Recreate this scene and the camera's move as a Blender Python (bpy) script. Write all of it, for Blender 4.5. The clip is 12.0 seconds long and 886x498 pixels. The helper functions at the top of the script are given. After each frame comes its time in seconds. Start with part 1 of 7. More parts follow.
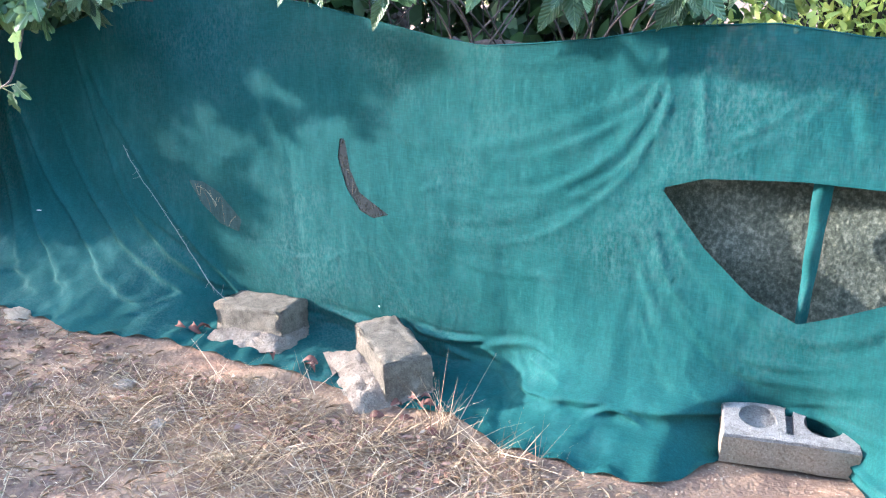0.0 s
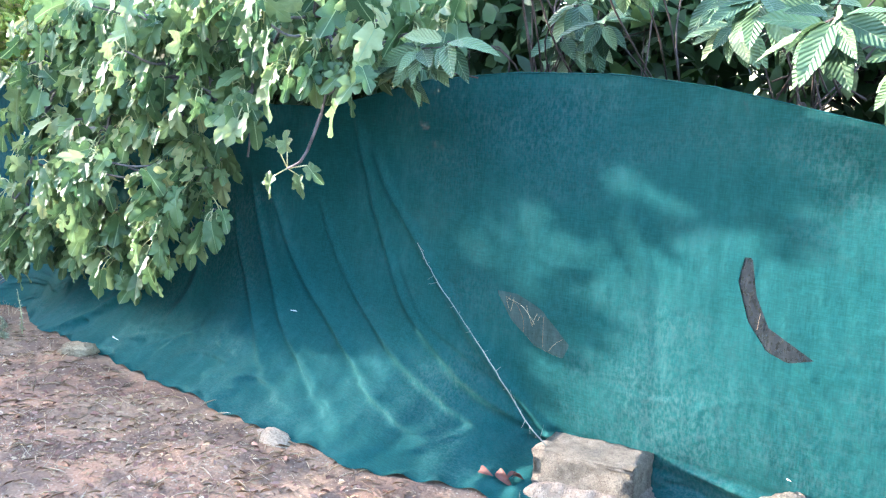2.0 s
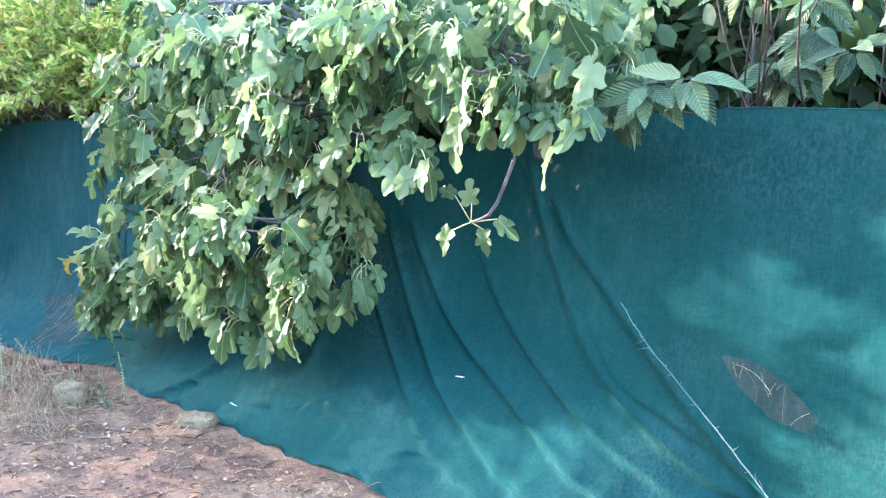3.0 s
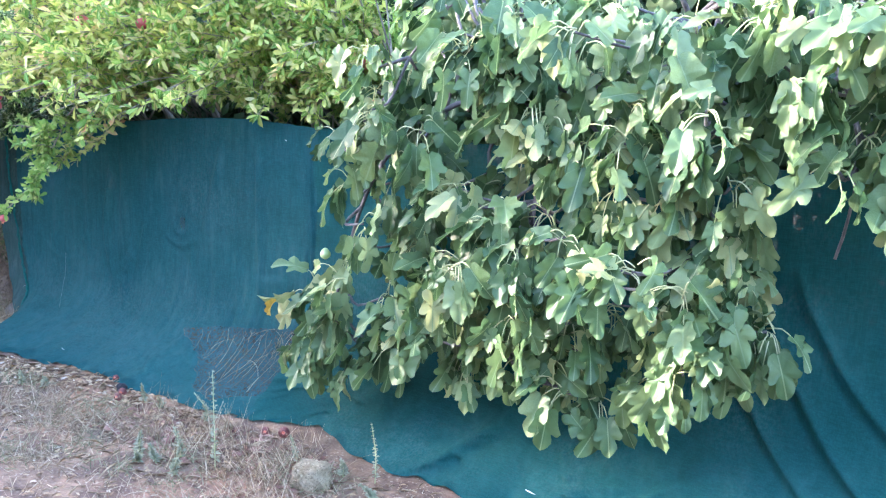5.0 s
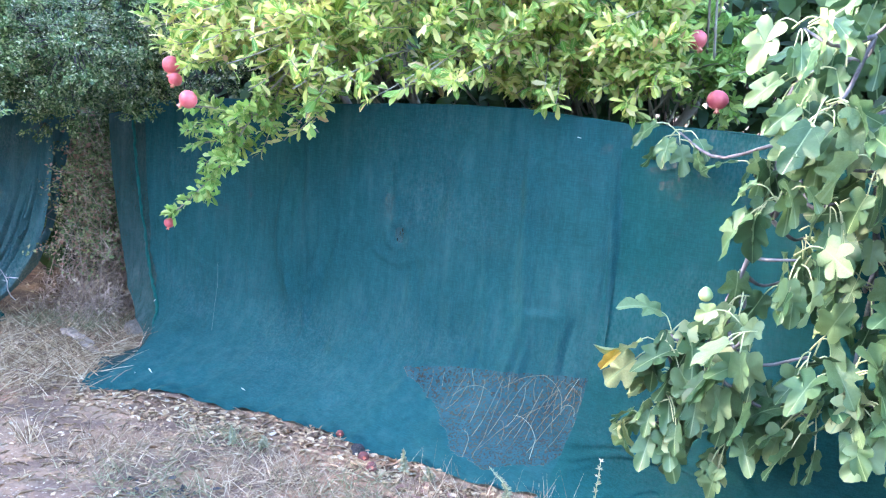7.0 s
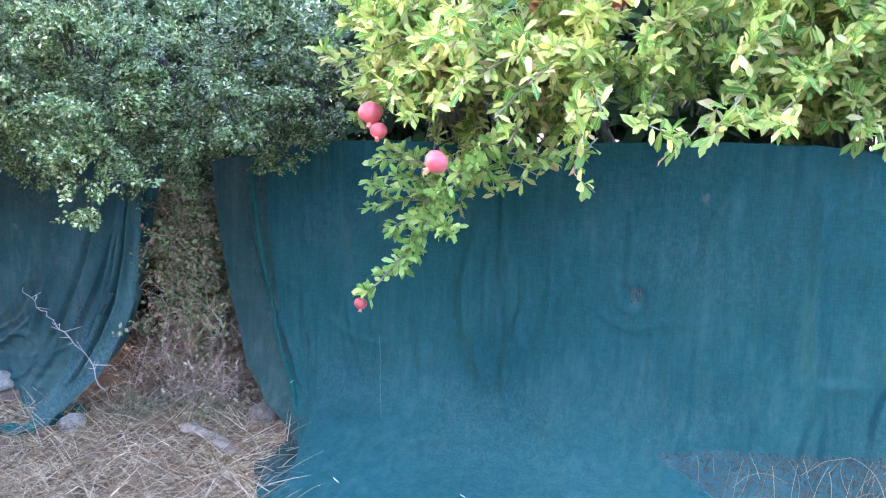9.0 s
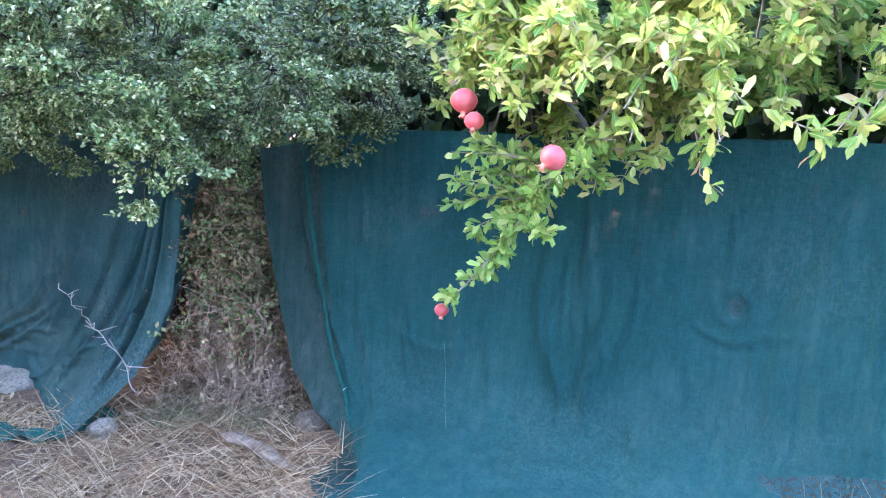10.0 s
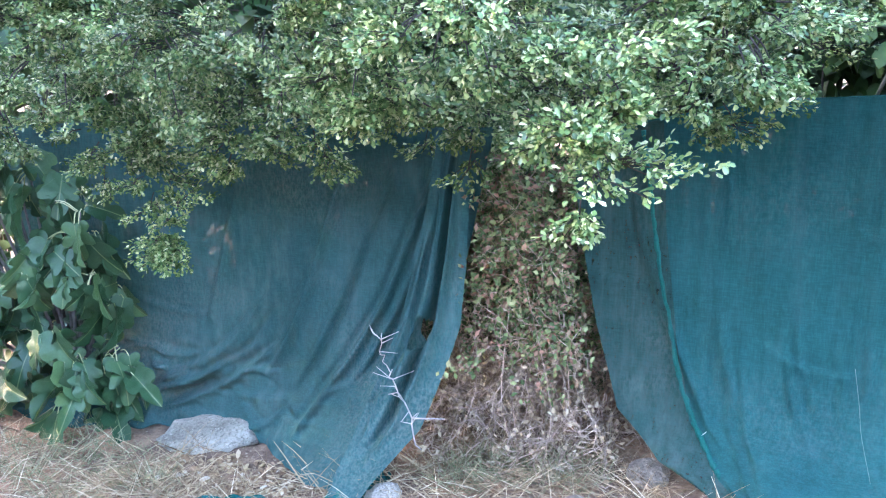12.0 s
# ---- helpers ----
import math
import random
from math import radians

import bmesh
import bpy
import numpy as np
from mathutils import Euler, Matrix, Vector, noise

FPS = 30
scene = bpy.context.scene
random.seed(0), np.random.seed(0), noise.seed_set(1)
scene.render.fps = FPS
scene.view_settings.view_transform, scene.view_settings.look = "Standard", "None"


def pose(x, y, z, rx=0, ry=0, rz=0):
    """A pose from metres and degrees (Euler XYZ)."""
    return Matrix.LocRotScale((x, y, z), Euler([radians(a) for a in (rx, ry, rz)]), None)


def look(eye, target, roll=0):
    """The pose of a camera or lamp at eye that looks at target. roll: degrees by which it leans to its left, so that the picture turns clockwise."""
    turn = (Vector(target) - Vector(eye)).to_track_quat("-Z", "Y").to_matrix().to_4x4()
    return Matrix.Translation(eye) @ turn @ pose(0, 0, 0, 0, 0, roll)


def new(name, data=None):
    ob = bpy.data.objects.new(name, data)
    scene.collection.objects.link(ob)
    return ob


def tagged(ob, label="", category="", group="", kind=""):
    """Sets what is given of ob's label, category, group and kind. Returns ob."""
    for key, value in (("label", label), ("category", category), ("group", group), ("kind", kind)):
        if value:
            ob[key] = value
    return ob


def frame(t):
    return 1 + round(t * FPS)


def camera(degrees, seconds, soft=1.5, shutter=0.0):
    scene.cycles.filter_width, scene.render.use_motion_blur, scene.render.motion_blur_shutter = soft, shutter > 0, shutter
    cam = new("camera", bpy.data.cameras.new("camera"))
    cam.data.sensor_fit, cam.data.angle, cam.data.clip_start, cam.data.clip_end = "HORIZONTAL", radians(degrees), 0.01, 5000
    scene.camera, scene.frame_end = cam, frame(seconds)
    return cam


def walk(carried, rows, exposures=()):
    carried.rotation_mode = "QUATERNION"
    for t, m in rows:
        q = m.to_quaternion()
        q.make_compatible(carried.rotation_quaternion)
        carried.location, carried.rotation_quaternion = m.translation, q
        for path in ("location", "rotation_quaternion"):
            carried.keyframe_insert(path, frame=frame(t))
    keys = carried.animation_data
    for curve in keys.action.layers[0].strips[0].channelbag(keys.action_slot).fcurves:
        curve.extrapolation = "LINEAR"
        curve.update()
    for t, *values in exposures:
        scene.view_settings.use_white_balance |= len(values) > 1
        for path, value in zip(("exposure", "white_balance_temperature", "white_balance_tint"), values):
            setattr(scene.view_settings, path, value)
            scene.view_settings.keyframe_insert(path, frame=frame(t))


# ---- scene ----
cam = camera(55.7, 12.0, 1.2)
PATH = [
    (0, (0.146, -2.712, 1.527), (-1.462, -0.322, 0.690), -0.79),
    (0.5, (-0.063, -2.672, 1.525), (-1.840, -0.383, 0.750), -0.73),
    (1, (-0.411, -2.569, 1.480), (-2.193, -0.249, 0.815), 1.52),
    (1.5, (-0.831, -2.675, 1.438), (-2.610, -0.319, 0.903), 2.68),
    (2, (-1.258, -2.770, 1.469), (-3.108, -0.467, 0.947), 1.89),
    (2.5, (-1.755, -2.803, 1.534), (-3.601, -0.500, 0.994), 0.59),
    (2.7, (-1.928, -2.867, 1.560), (-3.761, -0.547, 1.052), 0.54),
    (4.3, (-3.386, -2.980, 1.712), (-5.142, -0.631, 1.080), -1.10),
    (4.5, (-3.580, -3.025, 1.690), (-5.327, -0.647, 1.147), -0.23),
    (5, (-4.010, -3.158, 1.715), (-5.663, -0.726, 1.121), 1.31),
    (5.5, (-4.487, -3.191, 1.701), (-6.177, -0.809, 1.016), 1.36),
    (6, (-4.934, -3.222, 1.682), (-6.607, -0.812, 1.054), 1.64),
    (6.5, (-5.355, -3.276, 1.705), (-6.912, -0.815, 0.985), 2.12),
    (7, (-5.847, -3.219, 1.642), (-7.347, -0.701, 1.001), 3.31),
    (7.5, (-6.279, -3.250, 1.668), (-7.734, -0.682, 1.132), 1.66),
    (7.7, (-6.454, -3.287, 1.656), (-7.826, -0.681, 1.087), 1.57),
    (9.3, (-7.509, -3.222, 1.812), (-8.689, -0.555, 1.111), 1.54),
    (9.5, (-7.599, -3.229, 1.815), (-8.737, -0.545, 1.108), 2.45),
    (10, (-7.820, -3.125, 1.762), (-8.978, -0.455, 1.037), 2.09),
    (10.5, (-8.113, -2.988, 1.743), (-9.359, -0.386, 0.921), 1.92),
    (11, (-8.479, -2.973, 1.707), (-9.788, -0.393, 0.913), 1.46),
    (11.5, (-8.893, -2.985, 1.718), (-10.097, -0.376, 0.857), 0.82),
    (12, (-9.333, -2.906, 1.657), (-10.492, -0.255, 0.867), -1.23),
]
walk(cam, [(t, look(eye, target, roll)) for t, eye, target, roll in PATH], [(0.0, 3.72, 5620, 18), (1.0, 3.85, 5580, 16), (2.5, 4.25, 5750, 18), (5.0, 4.3, 5650, 25), (7.5, 4.7, 5600, 24), (9.3, 4.55, 5700, 28), (10.5, 4.65, 5750, 28), (11.5, 5.1, 5950, 25), (12.0, 5.25, 5850, 23)])

# ---- world, sun ----
SUN_DIR = Vector((-0.94, -0.33, 0.20)).normalized()
world = bpy.data.worlds.new("world")
scene.world = world
world.use_nodes = True
wn = world.node_tree.nodes
sky = wn.new("ShaderNodeTexSky")
sky.sky_type = "NISHITA"
sky.sun_disc = False
sky.sun_elevation = math.asin(SUN_DIR.z)
sky.sun_rotation = math.atan2(SUN_DIR.x, SUN_DIR.y)
sky.dust_density = 2.0
world.node_tree.links.new(sky.outputs[0], wn["Background"].inputs[0])
wn["Background"].inputs[1].default_value = 0.15
sun = new("sun", bpy.data.lights.new("sun", "SUN"))
sun.data.energy = 1.6
sun.data.angle = radians(1.4)
sun.data.color = (1.0, 0.9, 0.76)
sun.matrix_world = look(SUN_DIR * 20, (0, 0, 0))


# ---- materials ----
class Mat:
    """Small builder for a node material."""

    def __init__(self, name):
        self.m = bpy.data.materials.new(name)
        self.m.use_nodes = True
        self.t = self.m.node_tree
        self.n = self.t.nodes
        self.p = self.n["Principled BSDF"]
        self.out = self.n["Material Output"]

    def node(self, kind, **values):
        nd = self.n.new(kind)
        for k, v in values.items():
            nd.inputs[k.replace("_", " ")].default_value = v
        return nd

    def link(self, a, b):
        self.t.links.new(a, b)

    def coords(self, scale=(1, 1, 1), uv=False):
        tc = self.n.new("ShaderNodeTexCoord")
        mp = self.n.new("ShaderNodeMapping")
        mp.inputs["Scale"].default_value = scale
        self.link(tc.outputs["UV" if uv else "Object"], mp.inputs[0])
        return mp.outputs[0]

    def noise(self, scale, detail=3, stretch=(1, 1, 1), rough=0.6):
        nd = self.node("ShaderNodeTexNoise", Scale=scale, Detail=detail, Roughness=rough)
        self.link(self.coords(stretch), nd.inputs["Vector"])
        return nd.outputs[0]

    def ramp(self, fac, stops):
        nd = self.n.new("ShaderNodeValToRGB")
        el = nd.color_ramp.elements
        while len(el) < len(stops):
            el.new(0.5)
        for e, (pos, col) in zip(el, stops):
            e.position = pos
            e.color = (*col, 1) if len(col) == 3 else col
        self.link(fac, nd.inputs[0])
        return nd.outputs[0]

    def mix(self, fac, a, b, blend="MIX"):
        nd = self.n.new("ShaderNodeMix")
        nd.data_type = "RGBA"
        nd.blend_type = blend
        for sock, v in ((nd.inputs[0], fac), (nd.inputs[6], a), (nd.inputs[7], b)):
            if isinstance(v, (int, float)):
                sock.default_value = v
            elif isinstance(v, tuple):
                sock.default_value = (*v, 1)
            else:
                self.link(v, sock)
        return nd.outputs[2]

    def math(self, op, a, b=0.0, c=0.0):
        nd = self.n.new("ShaderNodeMath")
        nd.operation = op
        for sock, v in zip(nd.inputs, (a, b, c)):
            if isinstance(v, (int, float)):
                sock.default_value = v
            else:
                self.link(v, sock)
        return nd.outputs[0]

    def bump(self, height, strength=0.4, dist=0.01):
        nd = self.node("ShaderNodeBump", Strength=strength, Distance=dist)
        self.link(height, nd.inputs["Height"])
        self.link(nd.outputs[0], self.p.inputs["Normal"])
        return nd.outputs[0]

    def done(self, color, rough=0.8, spec=0.3):
        if isinstance(color, tuple):
            self.p.inputs["Base Color"].default_value = (*color, 1)
        else:
            self.link(color, self.p.inputs["Base Color"])
        if isinstance(rough, (int, float)):
            self.p.inputs["Roughness"].default_value = rough
        else:
            self.link(rough, self.p.inputs["Roughness"])
        self.p.inputs["Specular IOR Level"].default_value = spec
        return self.m


def net_material(name, base, dusty, clear, speck, worn=0.5, lines=1.0):
    """Knitted shade cloth: thin, a little see-through, dusty in streaks, grey in patches for wear and for lit ground
    showing through.
    """
    k = Mat(name)
    streak = k.noise(17, 4, (1.3, 1.0, 0.4))
    blotch = k.noise(2.3, 5)
    patch = k.noise(1.1, 4, (1.0, 1.0, 1.6))
    warp = k.noise(210, 2, (1.0, 1.0, 0.12))
    weft = k.noise(210, 2, (0.12, 1.0, 1.0))
    fine = k.noise(95, 3, (1.0, 1.0, 0.5))
    a = k.ramp(blotch, [(0.3, tuple(c * 0.74 for c in base)), (0.7, base)])
    dust = k.math("MULTIPLY", k.ramp(streak, [(0.45, (0, 0, 0)), (0.8, (1, 1, 1))]), k.ramp(blotch, [(0.42, (0.04, 0.04, 0.04)), (0.75, (0.75, 0.75, 0.75))]))
    b = k.mix(dust, a, dusty)
    thread = k.math("MULTIPLY", k.math("ADD", warp, weft), 0.5)
    c = k.mix(k.ramp(thread, [(0.42, (0.0, 0.0, 0.0)), (0.62, (0.4, 0.4, 0.4))]), b, tuple(v * 1.6 for v in base))
    # grey speckle: wear, and the bright ground behind the mesh painted on as colour
    grey = k.math("MULTIPLY", k.ramp(fine, [(0.42, (0, 0, 0)), (0.72, (worn * 0.8, worn * 0.8, worn * 0.8))]), k.ramp(patch, [(0.46, (0, 0, 0)), (0.66, (1, 1, 1))]))
    c = k.mix(grey, c, tuple(0.10 + 0.75 * v for v in dusty))
    # vertical crinkles: fold shading painted into the colour, darker in the troughs
    crinkle = k.noise(34, 3, (1.0, 1.0, 0.09), 0.55)
    c = k.mix(k.ramp(crinkle, [(0.34, (0.5 * lines,) * 3), (0.52, (0, 0, 0))]), c, (0.62, 0.66, 0.68), "MULTIPLY")
    c = k.mix(k.ramp(k.noise(13, 4, (1.0, 1.0, 0.07), 0.6), [(0.54, (0, 0, 0)), (0.75, (0.32 * lines,) * 3)]), c, dusty)
    m = k.done(c, 0.82, 0.08)
    crease = k.noise(8, 6, (1.2, 1, 0.8), 0.62)
    k.bump(k.math("ADD", k.math("MULTIPLY", thread, 0.10), k.math("ADD", crease, k.math("MULTIPLY", crinkle, 0.35 * lines))), 0.65, 0.02)
    tl = k.n.new("ShaderNodeBsdfTranslucent")
    k.link(c, tl.inputs[0])
    mx = k.node("ShaderNodeMixShader", Fac=0.22)
    k.link(k.p.outputs[0], mx.inputs[1])
    k.link(tl.outputs[0], mx.inputs[2])
    tr = k.n.new("ShaderNodeBsdfTransparent")
    mx2 = k.n.new("ShaderNodeMixShader")
    fac = k.math("MULTIPLY_ADD", k.ramp(fine, [(0.5, (0, 0, 0)), (0.72, (1, 1, 1))]), speck, clear)
    k.link(fac, mx2.inputs[0])
    k.link(mx.outputs[0], mx2.inputs[1])
    k.link(tr.outputs[0], mx2.inputs[2])
    k.link(mx2.outputs[0], k.out.inputs[0])
    return m


NET = net_material("shade_net_cloth", (0.014, 0.096, 0.094), (0.055, 0.168, 0.164), 0.03, 0.08, 0.55, 0.3)
NET_MID = net_material("blue_net_cloth", (0.021, 0.105, 0.109), (0.08, 0.168, 0.172), 0.015, 0.04, 0.3, 0.65)
NET_SCRAP = net_material("scrap_net_cloth", (0.015, 0.135, 0.122), (0.07, 0.20, 0.185), 0.03, 0.1, 0.3)
NET_OLD = net_material("old_net_cloth", (0.038, 0.112, 0.111), (0.19, 0.24, 0.24), 0.04, 0.12, 0.6, 0.5)


def screen_material():
    k = Mat("grey_mesh_cloth")
    c = k.ramp(k.noise(60, 5, (1.0, 1.0, 0.8), 0.75), [(0.36, (0.045, 0.054, 0.042)), (0.5, (0.085, 0.098, 0.078)), (0.66, (0.19, 0.205, 0.165))])
    c = k.mix(k.ramp(k.noise(5, 4), [(0.4, (0.6, 0.6, 0.6)), (0.65, (0, 0, 0))]), c, (0.6, 0.62, 0.6), "MULTIPLY")
    k.bump(k.noise(70, 4), 0.7, 0.01)
    return k.done(c, 0.85, 0.1)


SCREEN = screen_material()
SELVEDGE = net_material("grey_selvedge_cloth", (0.030, 0.084, 0.080), (0.15, 0.20, 0.185), 0.06, 0.16, 0.8)

FILM = net_material("thin_teal_film", (0.045, 0.122, 0.132), (0.14, 0.20, 0.20), 0.16, 0.4, 0.7)
FILM_GREY = net_material("thin_grey_film", (0.055, 0.11, 0.108), (0.20, 0.24, 0.225), 0.06, 0.15, 0.8)
FILM_DARK = net_material("thin_dark_film", (0.030, 0.038, 0.042), (0.10, 0.105, 0.10), 0.08, 0.15, 0.5)


def leaf_material(name, stops, vein, rough, lit=0.3, spec=0.4, island=True, ribs=0.0, fan=False):
    """Leaf with per-leaf colour, paler veins from the leaf's own coordinates and light through the blade."""
    k = Mat(name)
    if island:
        rnd = k.n.new("ShaderNodeNewGeometry").outputs["Random Per Island"]
    else:
        rnd = k.n.new("ShaderNodeObjectInfo").outputs["Random"]
    col = k.ramp(rnd, stops)
    col = k.mix(k.ramp(k.noise(22, 3), [(0.35, (0, 0, 0)), (0.7, (0.45, 0.45, 0.45))]), col, (0.6, 0.62, 0.5), "MULTIPLY")
    sep = k.n.new("ShaderNodeSeparateXYZ")
    k.link(k.coords(uv=True), sep.inputs[0])
    u = k.math("ABSOLUTE", k.math("SUBTRACT", sep.outputs[0], 0.5))
    mid = k.math("MULTIPLY", k.math("LESS_THAN", u, 0.014), 0.7)
    if fan:
        ang = k.math("ARCTAN2", k.math("SUBTRACT", sep.outputs[0], 0.5), k.math("ADD", sep.outputs[1], 0.02))
        ray = k.math("ABSOLUTE", k.math("SINE", k.math("MULTIPLY", ang, 4.2)))
        side = k.math("MULTIPLY", k.math("LESS_THAN", ray, 0.045), 0.3)
    else:
        wave = k.math("SINE", k.math("MULTIPLY", k.math("SUBTRACT", sep.outputs[1], k.math("MULTIPLY", u, 0.55)), 62.0))
        side = k.math("MULTIPLY", k.math("GREATER_THAN", wave, 0.9), 0.16 if ribs else 0.12)
    if vein:
        col = k.mix(k.math("MINIMUM", k.math("ADD", mid, side), 1.0), col, vein)
    m = k.done(col, rough, spec)
    if ribs:
        k.bump(k.math("ADD", wave, k.math("MULTIPLY", k.noise(60), 0.6)), ribs, 0.004)
    else:
        k.bump(k.noise(45, 3), 0.3, 0.006)
    tl = k.n.new("ShaderNodeBsdfTranslucent")
    k.link(col, tl.inputs[0])
    mx = k.node("ShaderNodeMixShader", Fac=lit)
    k.link(k.p.outputs[0], mx.inputs[1])
    k.link(tl.outputs[0], mx.inputs[2])
    k.link(mx.outputs[0], k.out.inputs[0])
    return m


FIG_STOPS = [(0.0, (0.05, 0.115, 0.048)), (0.4, (0.118, 0.21, 0.083)), (0.75, (0.205, 0.305, 0.13)), (0.94, (0.31, 0.40, 0.19)), (1.0, (0.47, 0.48, 0.22))]
FIG_LEAF = leaf_material("fig_leaf", FIG_STOPS, (0.25, 0.35, 0.17), 0.42, 0.34, 0.45, False, fan=True)
FIG_LEAF_MASS = leaf_material("fig_leaf_mass", FIG_STOPS, (0.25, 0.35, 0.17), 0.42, 0.34, 0.45, True, fan=True)
FIG_YOUNG = leaf_material("fig_leaf_dark", [(0.0, (0.03, 0.085, 0.04)), (0.6, (0.055, 0.13, 0.06)), (1.0, (0.10, 0.19, 0.085))], (0.16, 0.22, 0.10), 0.36, 0.22, 0.45, False, fan=True)
FIG_YOUNG_MASS = leaf_material("fig_leaf_dark_mass", [(0.0, (0.03, 0.085, 0.04)), (0.6, (0.055, 0.13, 0.06)), (1.0, (0.10, 0.19, 0.085))], (0.16, 0.22, 0.10), 0.36, 0.22, 0.45, True, fan=True)
FIG_YELLOW = leaf_material("fig_leaf_yellow", [(0.0, (0.62, 0.42, 0.06)), (1.0, (0.7, 0.5, 0.1))], (0.6, 0.5, 0.2), 0.5, 0.3, 0.3, False, fan=True)
LOQ_STOPS = [(0.0, (0.045, 0.10, 0.052)), (0.5, (0.10, 0.19, 0.09)), (0.85, (0.20, 0.31, 0.15)), (1.0, (0.36, 0.42, 0.21))]
LOQ_LEAF = leaf_material("loquat_leaf", LOQ_STOPS, (0.22, 0.30, 0.15), 0.42, 0.2, 0.45, False, ribs=0.5)
LOQ_LEAF_MASS = leaf_material("loquat_leaf_mass", LOQ_STOPS, (0.22, 0.30, 0.15), 0.42, 0.2, 0.45, True, ribs=0.5)
POM_STOPS = [(0.0, (0.13, 0.30, 0.05)), (0.3, (0.30, 0.46, 0.09)), (0.5, (0.56, 0.64, 0.15)), (0.8, (0.74, 0.72, 0.24)), (0.95, (0.80, 0.71, 0.36)), (1.0, (0.75, 0.45, 0.25))]
POM_LEAF = leaf_material("pomegranate_leaf", POM_STOPS, (0.6, 0.6, 0.25), 0.45, 0.45, 0.35)
POM_GREEN = leaf_material("pomegranate_leaf_green", [(0.0, (0.16, 0.33, 0.06)), (0.6, (0.36, 0.55, 0.13)), (1.0, (0.64, 0.70, 0.24))], (0.3, 0.42, 0.14), 0.42, 0.35, 0.4)
POM_GREEN_ONE = leaf_material("pomegranate_leaf_single", [(0.0, (0.16, 0.33, 0.06)), (0.6, (0.36, 0.55, 0.13)), (1.0, (0.64, 0.70, 0.24))], (0.3, 0.42, 0.14), 0.42, 0.35, 0.4, False)
BUSH_LEAF = leaf_material("bush_leaf", [(0.0, (0.04, 0.095, 0.034)), (0.5, (0.165, 0.26, 0.085)), (0.85, (0.37, 0.43, 0.165)), (1.0, (0.72, 0.72, 0.42))], None, 0.27, 0.2, 0.6)
BACK_LEAF = leaf_material("back_leaf", [(0.0, (0.025, 0.06, 0.025)), (0.6, (0.045, 0.10, 0.03)), (1.0, (0.09, 0.16, 0.05))], None, 0.5, 0.2, 0.4)
BACK_YELLOW = leaf_material("back_leaf_yellow", [(0.0, (0.26, 0.36, 0.08)), (1.0, (0.58, 0.60, 0.17))], None, 0.5, 0.3, 0.3)
BRAMBLE_LEAF = leaf_material("bramble_leaf", [(0.0, (0.05, 0.08, 0.03)), (0.4, (0.19, 0.25, 0.10)), (0.62, (0.40, 0.43, 0.20)), (0.75, (0.32, 0.20, 0.13)), (1.0, (0.40, 0.22, 0.165))], None, 0.6, 0.2, 0.3)
WEED_LEAF = leaf_material("weed_leaf", [(0.0, (0.26, 0.28, 0.18)), (1.0, (0.44, 0.45, 0.32))], None, 0.7, 0.2, 0.2)


def bark_material(name, dark, light, scale=30):
    k = Mat(name)
    c = k.ramp(k.noise(scale, 5, (1, 1, 0.5)), [(0.3, dark), (0.7, light)])
    k.bump(k.noise(scale * 2, 4), 0.6, 0.008)
    return k.done(c, 0.85, 0.2)


FIG_BARK = bark_material("fig_bark", (0.08, 0.072, 0.074), (0.26, 0.24, 0.245))
STEM = bark_material("pale_leaf_stem", (0.34, 0.40, 0.18), (0.60, 0.60, 0.36), 12)
LOQ_BARK = bark_material("loquat_bark", (0.04, 0.03, 0.027), (0.12, 0.093, 0.083))
POM_BARK = bark_material("pomegranate_bark", (0.20, 0.17, 0.13), (0.42, 0.37, 0.30))
DARK_BARK = bark_material("dark_bark", (0.025, 0.022, 0.02), (0.07, 0.058, 0.05))
DEAD_TWIG = bark_material("dead_twig", (0.35, 0.32, 0.32), (0.62, 0.58, 0.58))
DRY_STEM = bark_material("dry_stem", (0.12, 0.082, 0.06), (0.70, 0.53, 0.43), 14)
WOOD = bark_material("weathered_wood", (0.12, 0.088, 0.065), (0.38, 0.30, 0.235), 26)


def straw_material(name, stops):
    k = Mat(name)
    rnd = k.n.new("ShaderNodeNewGeometry").outputs["Random Per Island"]
    return k.done(k.mix(k.ramp(k.noise(30), [(0.3, (0, 0, 0)), (0.7, (0.5, 0.5, 0.5))]), k.ramp(rnd, stops), (0.5, 0.42, 0.34), "MULTIPLY"), 0.75, 0.25)


STRAW = straw_material("straw", [(0.0, (0.15, 0.095, 0.055)), (0.4, (0.385, 0.275, 0.17)), (0.8, (0.585, 0.45, 0.285)), (1.0, (0.79, 0.68, 0.49))])
STRAW_GREY = straw_material("grey_straw", [(0.0, (0.26, 0.19, 0.125)), (0.5, (0.45, 0.34, 0.225)), (1.0, (0.64, 0.53, 0.38))])
GREEN_DRY = straw_material("grey_green_grass", [(0.0, (0.14, 0.16, 0.08)), (0.6, (0.27, 0.29, 0.16)), (1.0, (0.44, 0.43, 0.28))])
LITTER = straw_material("leaf_litter", [(0.0, (0.19, 0.12, 0.078)), (0.35, (0.32, 0.205, 0.125)), (0.7, (0.47, 0.345, 0.20)), (0.92, (0.54, 0.42, 0.27)), (1.0, (0.64, 0.57, 0.46))])
RED_LITTER = straw_material("red_leaf_litter", [(0.0, (0.17, 0.085, 0.062)), (0.5, (0.29, 0.16, 0.12)), (1.0, (0.46, 0.30, 0.235))])
DEAD_LEAF = straw_material("dead_leaf", [(0.0, (0.09, 0.04, 0.03)), (0.6, (0.16, 0.075, 0.06)), (1.0, (0.27, 0.17, 0.14))])


